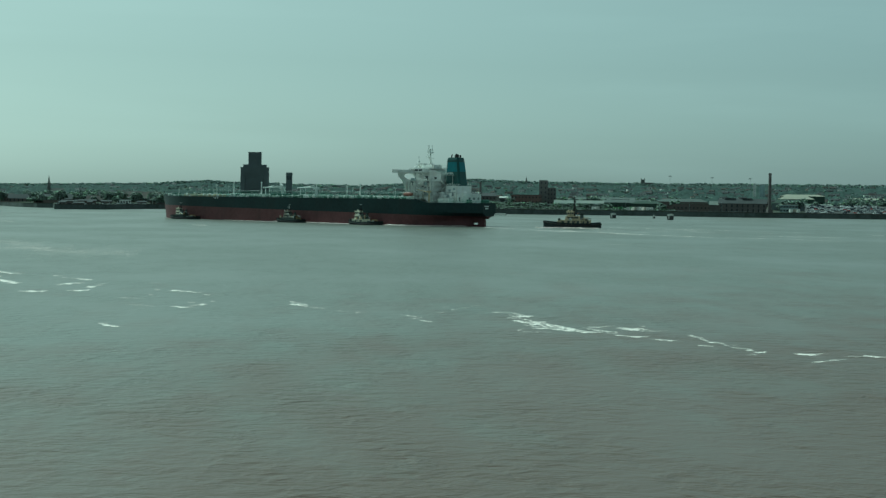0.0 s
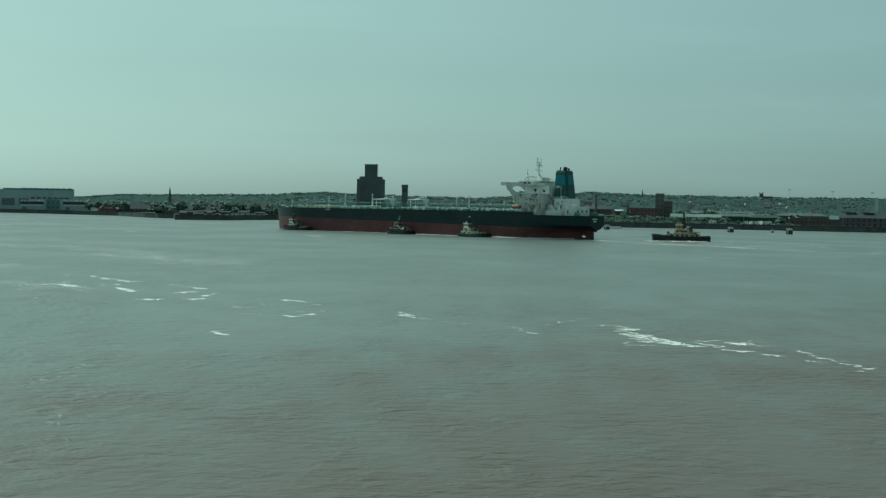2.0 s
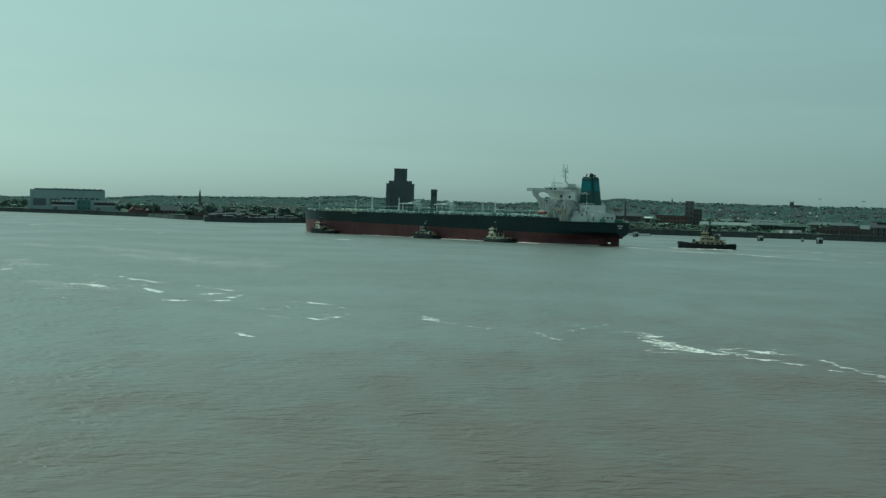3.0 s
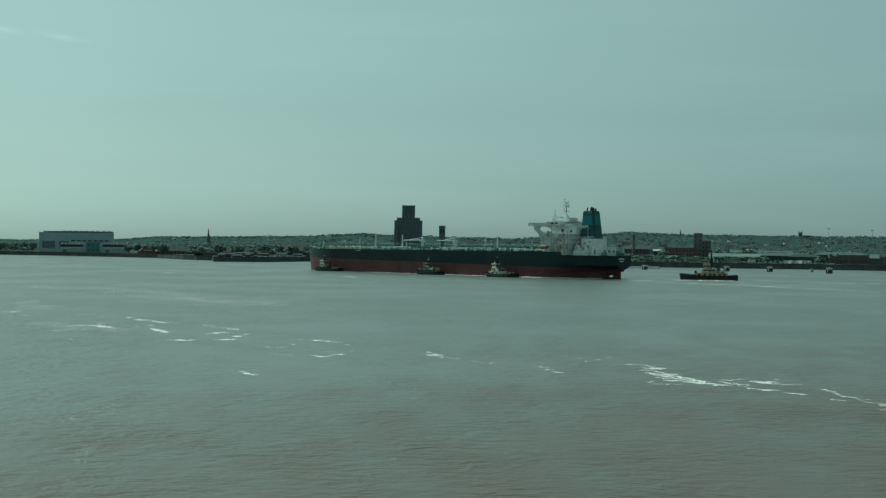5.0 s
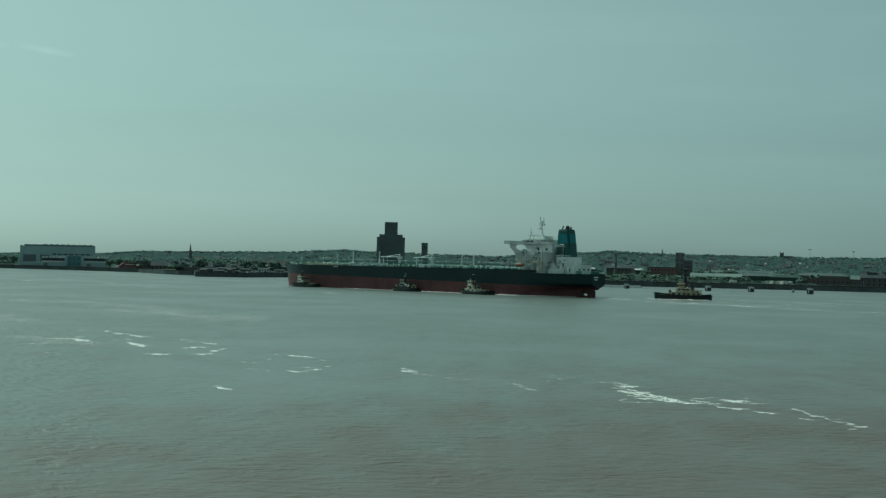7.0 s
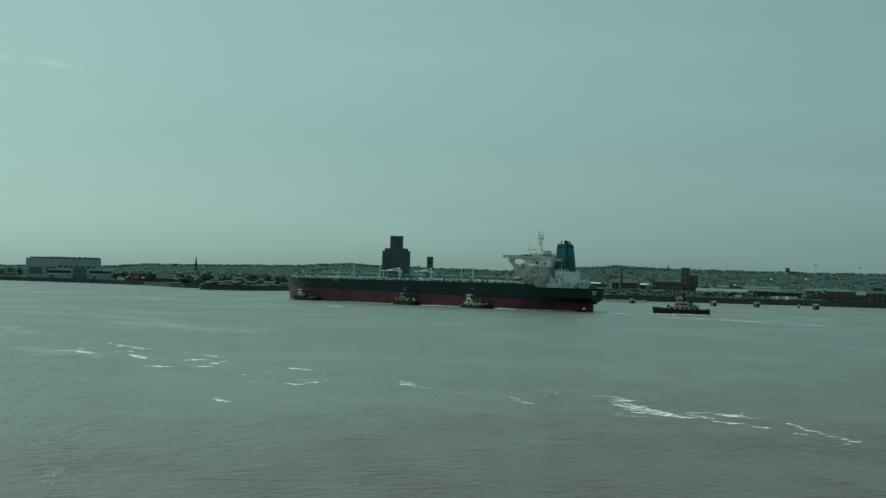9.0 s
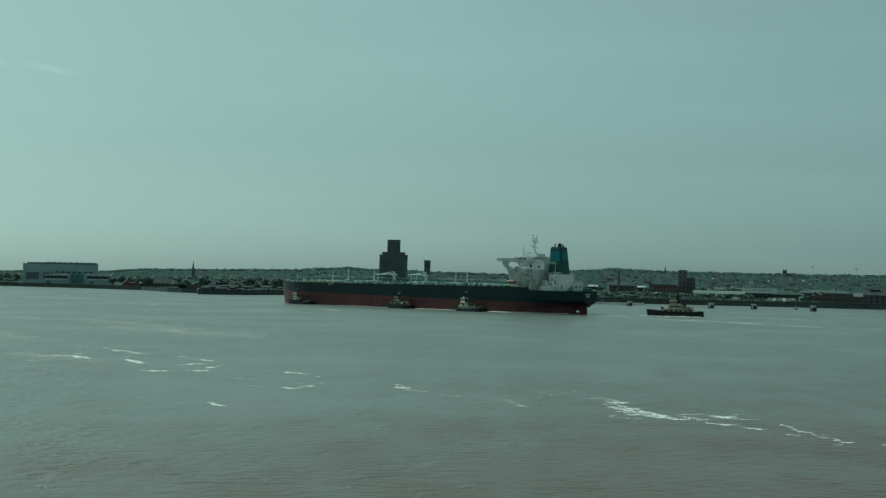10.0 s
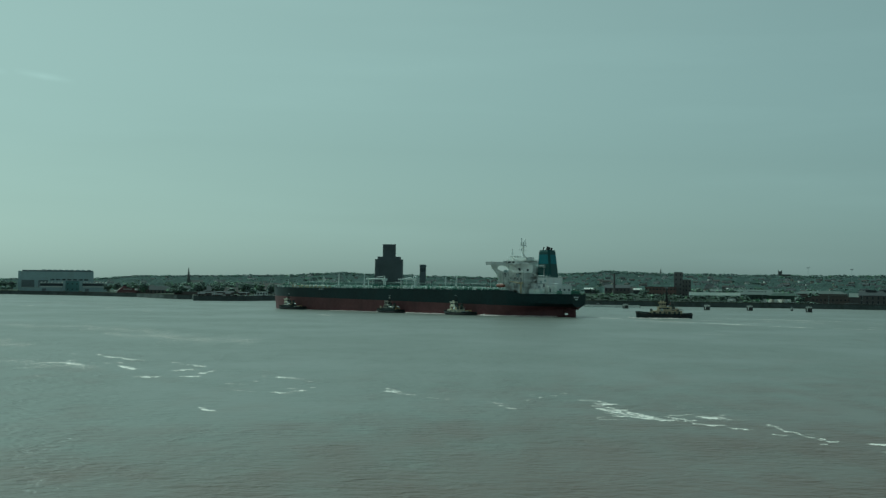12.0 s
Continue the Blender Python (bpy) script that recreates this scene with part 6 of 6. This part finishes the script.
def build_tree(label, seed, leaf, h, spread):
    r = random.Random(seed)
    t = thing("tree", label, "tree", group="riverside trees")
    bm = made((rod, (0, 0, -0.6), (0, 0, h * 0.55), h * 0.035, h * 0.02, 7))
    ends = []
    for k in range(6):
        a = k * 1.05 + r.uniform(-0.3, 0.3)
        e = (math.cos(a) * spread * 0.55, math.sin(a) * spread * 0.55, h * r.uniform(0.55, 0.8))
        rod(bm, (0, 0, h * r.uniform(0.25, 0.45)), e, h * 0.014, h * 0.006, 5)
        ends.append(e)
    part("trunk", bm, BARK, t)
    centres, radii = [], []
    for k in range(110):
        e = r.choice(ends)
        centres.append((e[0] + r.gauss(0, spread * 0.28), e[1] + r.gauss(0, spread * 0.28), max(e[2] + r.gauss(0.3, h * 0.13), h * 0.22)))
        radii.append(spread * r.uniform(0.15, 0.32))
    crown = new("crown", clumps("crown", centres, radii, 0.85, leaf, seed))
    crown.parent = t
    return t


tree_kinds = [build_tree("broad green riverside tree", 1, LEAF, 8.0, 4.2), build_tree("tall dark green riverside tree", 2, LEAF_DARK, 10.0, 3.8), build_tree("low bushy green riverside tree", 3, LEAF, 5.0, 3.8)]
r_ = random.Random(8)
placed = 0
for lo, hi, dlo, dhi, count in ((-9.3, -8.6, 1570, 1640, 8), (-8.2, -3.2, 1545, 1620, 44), (-8.3, -3.4, 1478, 1498, 34), (-8.4, -3.0, 1600, 1700, 46), (-10.6, -9.0, 1640, 1700, 14), (-16.5, -13.95, 1745, 1900, 40), (3.2, 10.4, 1375, 1460, 26), (9.6, 16.0, 1366, 1386, 16), (11.6, 17.2, 1430, 1560, 46), (19.7, 24.4, 1455, 1640, 60), (-3, 4, 1480, 1560, 10)):
    for k in range(count):
        a, d = r_.uniform(lo, hi), r_.uniform(dlo, dhi)
        i = 2 if dhi == 1386 else r_.choice((0, 1, 2, 2))
        m = spot(a, d, 0, r_.uniform(0, 360))
        if placed < 3:
            tree_kinds[placed].matrix_basis = m
        else:
            copy_thing(tree_kinds[i], m)
        placed += 1


# ---------------------------------------------------------------- clutter on the old pier
def lamp_post(az, d):
    x, y = polar(az, d)
    t = thing("lamp_post", "thin grey quayside lamp post", "lamp post", pose(x, y, land_z(az, d), 0, 0, -az), "quay lamp posts")
    part("pole", made((rod, (0, 0, -0.3), (0, 0, 8.5), 0.12, 0.07)), STEEL_GREY, t)
    part("arm", made((rod, (0, 0, 8.4), (0, -1.6, 8.8), 0.06)), STEEL_GREY, t)
    part("lamp_head", made((box, 0, -1.8, 8.7, 0.35, 0.8, 0.16)), CLADDING_DARK, t)


for a in (-7.2, -6.6, -6.05, -5.4, -4.6, -3.8, 9.4, 10.6, 11.8, 13.0, 14.2, 15.4, 16.6, 17.8, 19.9, 21.0, 22.2, 23.4):
    lamp_post(a, shore(a) + 9)
for a, d, w, h in ((-7.1, 1352, 6, 3.2), (-6.5, 1356, 9, 2.6), (-6.1, 1350, 4, 3.6), (-6.85, 1372, 14, 4.0), (-6.2, 1392, 16, 4.4), (-5.5, 1452, 10, 3.4), (-4.2, 1468, 9, 3.0)):
    building("hut", "small weathered brown hut on the old pier", "hut", a, d, w, 5, 3.9, 3.9 + h, BRICK_BROWN, SLATE, "gable", 1.2, 2, 1, win=(0.9, 0.9), group="pier huts")
for k in range(16):
    a = -7.25 + k * 0.21
    d = shore(a) + 14 + (k * 37 % 11)
    copy_thing(cars[(0, 1, 3, 1, 0)[k % 5]], pose(*polar(a, d), land_z(a, d) + 0.02, 0, 0, -a + (k * 53 % 40) - 20))


def fence(az0, az1, n):
    """A post-and-rail fence along the top of the river wall."""
    t = thing("fence", "dark iron railing along the river wall", "fence", None, "quay railings")
    pts = [V((*polar(az0 + (az1 - az0) * k / n, shore(az0 + (az1 - az0) * k / n) + 2.2), land_z(az0 + (az1 - az0) * k / n, shore(az0 + (az1 - az0) * k / n)))) for k in range(n + 1)]
    for p in pts:
        part("post", made((rod, p, p + V((0, 0, 1.3)), 0.09, 0.09, 5)), STEEL_GREY, t)
    for h in (0.65, 1.25):
        out = V((math.sin(radians((az0 + az1) / 2)), math.cos(radians((az0 + az1) / 2)), 0))
        bm = bmesh.new()
        loft(bm, [[p + V((0, 0, h)) + out * 0.06 * math.cos(k * math.pi / 3) + V((0, 0, 0.06 * math.sin(k * math.pi / 3))) for k in range(6)] for p in pts], closed=True)
        part("rail", bm, STEEL_GREY, t)


for a in (9, 11, 13, 15, 17, 19, 21):
    fence(a, a + 1.9, 18)
fence(-12.3, -9.6, 20)


# ---------------------------------------------------------------- foam and wakes
drifting = []
FOAM_RND = random.Random(77)


def foam_mesh(length, turn, spread, density, seed, coarse=1.0):
    """A ragged streak of froth: flat lobed rafts strung along a wavering line, with flecks round them."""
    r = random.Random(seed)
    verts, faces = [], []
    cx, sx = math.cos(radians(turn)), math.sin(radians(turn))

    def raft(x, y, rx, ry):
        n = 10
        base = len(verts)
        for i in range(n):
            a = 2 * math.pi * i / n
            k = r.uniform(0.5, 1.2)
            verts.append((x + math.cos(a) * rx * k, y + math.sin(a) * ry * k, 0.012))
        verts.append((x, y, 0.012 + min(rx, ry) * 0.10))
        for i in range(n):
            faces.append((base + i, base + (i + 1) % n, base + n))
    n = max(int((length + spread) * (1.6 + 3.4 * density)), 8)
    wob = [r.uniform(-1, 1) for _ in range(5)]
    for k in range(n):
        u = (k + r.random()) / n
        taper = math.sin(math.pi * min(max(u, 0.04), 0.96)) ** 0.5
        off = sum(w * math.sin((i + 1) * 2.3 * u + w * 5) for i, w in enumerate(wob)) * spread * 0.06 + r.gauss(0, spread * (0.07 + 0.10 * density)) * taper
        x, y = (u - 0.5) * length * cx - off * sx * 0.3, (u - 0.5) * length * sx + off
        s = r.uniform(0.25, 0.74) ** 1.35 * (0.4 + 0.6 * density) * taper * coarse
        raft(x, y, s * 2.1, s * spread * 0.055)
    for k in range(int(n * 0.5)):
        u = r.random() - 0.5
        s = r.uniform(0.08, 0.26)
        raft(u * length * 1.15 * cx + r.gauss(0, 0.4), u * length * 1.15 * sx + r.gauss(0, spread * 0.35), s, s * 1.6)
    me = bpy.data.meshes.new("foam")
    me.from_pydata(verts, [], faces)
    me.materials.append(FOAM)
    me.update()
    return me


def foam_streak(x, y, length, turn, spread, density):
    """A streak of drifting foam on the river at the clip's start."""
    ob = new("foam_streak", foam_mesh(max(length, 1.2), turn, spread * 1.5, density, len(drifting) + 5, max(y / 420, 1.0) * (min(0.6 + length / 22, 1.1) if x > 0 else 1.3)))
    tagged(ob, "ragged streak of white foam drifting on the river", "foam", kind="stuff")
    drifting.append((ob, x, y))


foam_streak(-28.2, 800.4, 12.5, -46, 8, 0.7)
foam_streak(-234.1, 966.0, 8.5, 35, 8, 0.6)
foam_streak(-173.0, 923.9, 7.6, 32, 8, 0.4)
foam_streak(-238.8, 1086.3, 8.2, 38, 8, 0.3)
foam_streak(-135.2, 850.2, 14.1, -50, 8, 0.3)
foam_streak(-101.1, 384.0, 6.4, 8, 4, 0.8)
foam_streak(128.8, 801.4, 34.1, -55, 7, 0.8)
foam_streak(152.4, 744.2, 50.6, -50, 6, 0.8)
foam_streak(178.0, 705.3, 43.3, -64, 6, 0.8)
foam_streak(197.3, 668.7, 39.5, -60, 5, 0.7)
foam_streak(220.2, 648.3, 26.9, -14, 5, 0.6)
foam_streak(243.1, 626.9, 41.3, -61, 5, 0.5)
foam_streak(134.5, 557.4, 19.9, -42, 5, 0.35)
foam_streak(234.7, 801.4, 107.8, -40, 9, 0.25)
foam_streak(124.8, 650.8, 8.8, -40, 4, 0.3)


def foam_stroke(x0, y0, x1, y1, wide, density):
    """A thin drifting line of froth from one point to another, in the place it has at the start."""
    r = random.Random(len(drifting) * 7 + 3)
    cx, cy = (x0 + x1) / 2, (y0 + y1) / 2
    verts, faces = [], []
    step = 0.0016 * cy
    least = cy * cy * 1.6e-5
    n = int(max(math.hypot(x1 - x0, (y1 - y0) * 0.15) / step * (1.2 + 2.2 * density), 6) * max(1.0, wide * 0.3 / least))
    bend = r.uniform(-0.5, 0.5) * wide
    for k in range(n):
        u = (k + r.random()) / n
        thin = math.sin(math.pi * min(max(u, 0.06), 0.94)) ** 0.6
        x = x0 + (x1 - x0) * u - cx + r.gauss(0, step * 0.5)
        y = y0 + (y1 - y0) * u - cy + bend * math.sin(math.pi * u) + r.gauss(0, wide * 0.26) * thin
        rx = step * r.uniform(0.5, 1.9) * (0.5 + 0.5 * density)
        ry = min(wide, least * 3.3) * r.uniform(0.20, 0.52) * thin * (0.4 + 0.6 * density)
        base = len(verts)
        for i in range(8):
            a, j = math.pi * i / 4, r.uniform(0.6, 1.2)
            verts.append((x + math.cos(a) * rx * j, y + math.sin(a) * ry * j, 0.012))
        verts.append((x, y, 0.03))
        faces += [(base + i, base + (i + 1) % 8, base + 8) for i in range(8)]
    me = bpy.data.meshes.new("foam")
    me.from_pydata(verts, [], faces)
    me.materials.append(FOAM)
    me.update()
    ob = new("foam_streak", me)
    tagged(ob, "thin ragged line of white foam drifting on the river", "foam", kind="stuff")
    drifting.append((ob, cx, cy))


foam_stroke(-99.8, 381.6, -99.7, 391.2, 4.9, 0.60)
foam_stroke(-93.2, 368.7, -91.5, 366.3, 2.7, 0.30)
foam_stroke(-72.1, 307.5, -67.6, 310.7, 1.9, 0.35)
foam_stroke(-71.8, 326.6, -66.6, 328.1, 3.5, 0.90)
foam_stroke(-66.6, 328.1, -61.5, 320.7, 5.2, 0.80)
foam_stroke(-67.9, 334.6, -66.0, 337.5, 3.7, 0.50)
foam_stroke(-73.6, 366.4, -72.0, 364.1, 2.7, 0.30)
foam_stroke(-66.9, 365.7, -64.7, 360.8, 4.4, 0.50)
foam_stroke(-63.0, 356.0, -58.2, 352.2, 4.2, 0.70)
foam_stroke(-57.8, 349.7, -53.5, 338.7, 4.9, 0.60)
foam_stroke(-54.3, 343.3, -50.8, 339.5, 2.9, 0.30)
foam_stroke(-55.2, 329.0, -53.8, 327.1, 3.6, 0.60)
foam_stroke(-52.2, 318.9, -48.6, 309.7, 4.9, 1.00)
foam_stroke(-49.0, 309.6, -47.0, 308.1, 4.7, 1.00)
foam_stroke(-42.8, 283.9, -38.3, 285.0, 2.7, 0.95)
foam_stroke(-62.4, 284.3, -61.0, 283.0, 1.6, 0.30)
foam_stroke(-58.6, 332.6, -56.1, 324.3, 2.1, 0.30)
foam_stroke(-43.4, 334.6, -41.8, 332.7, 2.8, 0.50)
foam_stroke(-40.9, 328.5, -36.4, 323.1, 1.8, 0.25)
foam_stroke(-36.8, 323.0, -33.9, 317.5, 3.4, 0.70)
foam_stroke(-38.4, 302.6, -34.5, 309.3, 3.9, 0.90)
foam_stroke(-32.4, 296.8, -30.5, 299.0, 3.7, 0.90)
foam_stroke(-30.7, 300.8, -30.1, 306.6, 2.3, 0.60)
foam_stroke(-34.2, 285.9, -30.9, 288.4, 2.7, 0.90)
foam_stroke(-23.6, 268.0, -19.6, 266.0, 1.4, 0.35)
foam_stroke(-20.6, 252.3, -16.2, 248.1, 1.2, 0.20)
foam_stroke(-20.4, 309.0, -19.3, 309.3, 1.6, 0.25)
foam_stroke(-18.4, 289.6, -17.7, 289.8, 1.7, 0.40)
foam_stroke(-19.0, 276.6, -18.0, 273.7, 1.5, 0.25)
foam_stroke(-15.6, 286.9, -12.5, 284.3, 2.7, 0.80)
foam_stroke(-12.5, 284.3, -10.4, 281.6, 2.0, 0.60)
foam_stroke(-9.0, 275.7, -8.1, 275.9, 2.5, 0.60)
foam_stroke(-7.1, 260.3, -6.3, 260.4, 1.3, 0.30)
foam_stroke(-13.1, 248.7, -10.4, 246.8, 2.5, 0.90)
foam_stroke(-10.9, 256.8, -9.5, 257.1, 1.6, 0.60)
foam_stroke(-8.9, 252.0, -8.2, 254.7, 2.7, 0.90)
foam_stroke(-10.4, 248.0, -8.7, 252.1, 1.6, 0.60)
foam_stroke(-21.5, 217.7, -20.1, 214.2, 2.3, 0.70)
foam_stroke(-20.7, 214.1, -18.5, 211.7, 1.9, 0.90)
foam_stroke(6.2, 260.3, 7.9, 256.6, 2.2, 0.40)
foam_stroke(6.4, 252.5, 8.5, 250.4, 3.7, 1.00)
foam_stroke(7.8, 249.0, 11.5, 244.9, 1.5, 0.40)
foam_stroke(13.4, 240.6, 15.1, 237.5, 1.1, 0.35)
foam_stroke(16.0, 235.5, 17.5, 237.9, 1.1, 0.35)
foam_stroke(23.3, 232.4, 25.2, 228.6, 1.3, 0.50)
foam_stroke(24.2, 225.4, 25.5, 227.6, 1.3, 0.50)
foam_stroke(25.0, 222.6, 26.5, 219.9, 1.6, 0.60)
foam_stroke(29.5, 235.7, 30.7, 238.1, 1.1, 0.30)
foam_stroke(31.8, 247.5, 32.9, 248.9, 1.2, 0.35)
foam_stroke(32.2, 241.7, 33.3, 244.2, 1.5, 0.50)
foam_stroke(35.1, 246.9, 35.5, 245.8, 1.2, 0.40)
foam_stroke(37.0, 250.9, 38.2, 252.3, 1.3, 0.30)
foam_stroke(38.0, 237.2, 41.1, 236.6, 1.1, 0.40)
foam_stroke(41.3, 236.7, 42.1, 231.5, 1.8, 0.70)
foam_stroke(41.0, 230.3, 43.3, 230.7, 3.5, 0.85)
foam_stroke(39.3, 226.9, 40.8, 225.2, 1.7, 0.70)
foam_stroke(39.2, 222.0, 41.0, 219.5, 2.0, 0.90)
foam_stroke(40.5, 219.4, 43.6, 219.9, 2.4, 0.90)
foam_stroke(39.3, 214.6, 41.4, 212.3, 1.5, 0.50)
foam_stroke(42.8, 217.9, 44.4, 212.8, 2.3, 0.70)
foam_stroke(39.7, 209.4, 43.4, 207.5, 2.2, 0.60)
foam_stroke(44.0, 212.7, 45.3, 206.9, 2.6, 0.95)
foam_stroke(43.2, 206.6, 46.2, 205.4, 2.5, 1.00)
foam_stroke(45.3, 202.9, 48.0, 203.2, 1.7, 0.90)
foam_stroke(36.6, 205.6, 38.3, 208.4, 1.1, 0.40)
foam_stroke(37.1, 204.1, 41.1, 203.8, 0.8, 0.35)
foam_stroke(48.5, 211.6, 50.5, 211.9, 1.5, 0.50)
foam_stroke(50.7, 212.0, 52.6, 213.1, 1.1, 0.40)
foam_stroke(52.2, 209.6, 53.9, 210.7, 1.1, 0.40)
foam_stroke(52.4, 207.1, 55.6, 209.3, 2.5, 0.85)
foam_stroke(56.3, 212.0, 57.1, 213.0, 0.9, 0.30)
foam_stroke(48.8, 202.6, 50.2, 201.2, 0.8, 0.35)
foam_stroke(49.5, 198.8, 51.3, 196.8, 1.6, 0.90)
foam_stroke(50.9, 196.7, 53.1, 197.0, 1.9, 1.00)
foam_stroke(55.1, 205.1, 57.9, 205.5, 0.8, 0.35)
foam_stroke(53.2, 194.1, 54.5, 192.8, 1.4, 0.80)
foam_stroke(54.4, 192.8, 55.5, 191.5, 1.2, 0.80)
foam_stroke(59.4, 197.9, 60.3, 195.8, 1.9, 0.80)
foam_stroke(59.9, 195.7, 59.8, 190.0, 1.2, 0.75)
foam_stroke(59.5, 189.3, 60.9, 188.1, 1.5, 0.90)
foam_stroke(60.7, 188.0, 60.4, 184.6, 0.9, 0.60)
foam_stroke(57.0, 186.2, 58.3, 184.4, 1.0, 0.50)
foam_stroke(60.3, 183.3, 61.9, 181.6, 0.8, 0.50)
foam_stroke(61.8, 181.6, 61.8, 177.9, 1.3, 0.85)
foam_stroke(61.5, 186.1, 62.5, 186.3, 0.7, 0.30)
foam_stroke(61.4, 177.8, 63.2, 178.1, 1.2, 0.80)
foam_stroke(59.7, 174.6, 60.9, 174.8, 1.0, 0.60)
foam_stroke(66.2, 175.6, 68.5, 175.0, 2.0, 1.00)
foam_stroke(68.8, 175.6, 70.2, 175.6, 0.8, 0.40)
foam_stroke(65.1, 166.6, 67.1, 167.8, 0.9, 0.70)
foam_stroke(67.1, 167.8, 69.9, 169.5, 0.7, 0.50)
foam_stroke(71.4, 173.1, 73.6, 172.4, 0.6, 0.40)
foam_stroke(73.9, 173.0, 76.0, 171.7, 1.5, 0.85)
foam_stroke(76.0, 171.7, 77.5, 169.9, 1.0, 0.60)
# thin spent froth round the streaks
foam_stroke(39.1, 221.0, 45.9, 207.8, 6.9, 0.30)
foam_stroke(40.3, 233.3, 43.0, 214.3, 6.6, 0.25)
foam_stroke(52.2, 210.5, 55.8, 207.6, 5.1, 0.30)
foam_stroke(47.1, 209.7, 50.6, 203.6, 5.0, 0.20)


def slick_sheen(x0, y0, x1, y1, wide, count):
    """A long faint band of pale flecks that stands in for the sheen of smooth slicks."""
    r = random.Random(count + int(x0))
    cx, cy = (x0 + x1) / 2, (y0 + y1) / 2
    verts, faces = [], []
    for k in range(count):
        u = r.random()
        sway = math.sin(u * 9 + x0) * wide * 0.5
        x, y = x0 + (x1 - x0) * u - cx + r.gauss(0, 0.8), y0 + (y1 - y0) * u - cy + sway + r.gauss(0, wide * (0.35 + 0.5 * math.sin(u * 17) ** 2))
        rx, ry = r.uniform(0.12, 0.45), r.uniform(0.08, 0.34)
        base = len(verts)
        for i in range(5):
            a = 2 * math.pi * i / 5
            verts.append((x + math.cos(a) * rx * r.uniform(0.5, 1.2), y + math.sin(a) * ry, 0.012))
        faces.append(tuple(range(base, base + 5)))
    me = bpy.data.meshes.new("slick_sheen")
    me.from_pydata(verts, [], faces)
    me.materials.append(FOAM)
    me.update()
    ob = new("slick_sheen", me)
    tagged(ob, "faint band of pale flecks standing in for slick sheen on the stream", "foam", kind="stuff")
    drifting.append((ob, cx, cy))


slick_sheen(-107.9, 563.9, -34.5, 434.7, 24, 5200)
slick_sheen(-150.4, 579.7, -107.9, 563.9, 16, 1800)
slick_sheen(-113.2, 441.7, -95.2, 402.6, 12, 1000)
slick_sheen(-92.9, 503.1, -60.8, 469.2, 10, 1200)
slick_sheen(-81.6, 334.0, -57.2, 309.1, 7, 600)
# pale bands of old wake astern of the tugs
for k in range(22):
    u = k / 21
    foam_streak(150 + 190 * u + FOAM_RND.uniform(-14, 14), 742 - 60 * u + FOAM_RND.uniform(-40, 60), FOAM_RND.uniform(8, 22), FOAM_RND.uniform(-55, -25), FOAM_RND.uniform(4, 8), FOAM_RND.uniform(0.12, 0.3))


def hull_wash():
    """Low rolls of broken white water along the tanker's port side."""
    rows = []
    r = random.Random(3)
    for a, b, gap, tall in ((118, 62, 2.0, 0.20), (52, 6, 0.35, 0.26), (6, -40, 0.2, 0.34), (-40, -84, 0.2, 0.34), (-84, -124, 0.15, 0.50)):
        centres, radii = [], []
        x = a
        while x > b:
            y = max(tanker_half(x, 0.3), 0.5) + 0.5 + r.uniform(0, 0.9)
            centres.append((x, y, 0.0))
            radii.append(tall * r.uniform(0.5, 1.5))
            x -= gap * r.uniform(0.3, 1.6)
        ob = new("hull_wash", clumps("hull_wash", centres, radii, 0.8, FOAM_DENSE, int(a + 200)))
        tagged(ob, "low roll of white wash along the tanker's waterline", "foam", kind="stuff")
        rows.append((ob, (0, 0, 0), 0))
    return rows


wash = hull_wash()


def tug_wash():
    """Broken water pushed out beside the tug astern."""
    r = random.Random(13)
    centres, radii = [], []
    for k in range(150):
        u = r.uniform(-1, 1)
        centres.append((u * 17 + 2, 5.6 + abs(r.gauss(0, 5.5)) * (1.1 - abs(u)) + 2.0 * u * u, -0.02))
        radii.append(r.uniform(0.35, 1.1))
    ob = new("tug_wash", clumps("tug_wash", centres, radii, 0.42, FOAM_DENSE, 9))
    tagged(ob, "broken white wash beside the working tug", "foam", kind="stuff")
    return ob


stern_wash = tug_wash()


# ---------------------------------------------------------------- what moves
def tanker_pose(t):
    s = t / 12
    return pose(35.198 - 18.446 * s - 1.559 * s * s, 918.2 + 34.158 * s - 2.009 * s * s, 0, 0, 0, 133.586 - 0.522 * s + 0.266 * s * s)


def motions():
    times = [0, 2, 4, 6, 8, 10, 12]
    walk(tanker, [(t, tanker_pose(t)) for t in times])
    for tug, x, y, turn in ((tug_bow, 84, 29.0, 4), (tug_mid, -11, 29.4, 0), (tug_aft, -71, 29.8, -3)):
        walk(tug, [(t, tanker_pose(t) @ pose(x, y, 0, 0, 0, turn)) for t in times])
    walk(tug_stern, [(t, pose(176.4 - 17.6 * t / 12, 818 + 36 * t / 12, 0, 0, 0, 168)) for t in times])
    walk(stern_wash, [(t, pose(176.4 - 17.6 * t / 12, 818 + 36 * t / 12, 0, 0, 0, 168)) for t in times])
    for ob, at, turn in wash:
        walk(ob, [(t, tanker_pose(t) @ pose(*at, 0, 0, turn)) for t in times])
    walk(water, [(t, pose(-6.5 * t / 12, 10.0 * t / 12, 0)) for t in (0, 12)])
    for ob, x, y in drifting:
        walk(ob, [(t, pose(x - 6.5 * t / 12, y * (1 + 0.042 * t / 12), 0.02)) for t in (0, 12)])


motions()
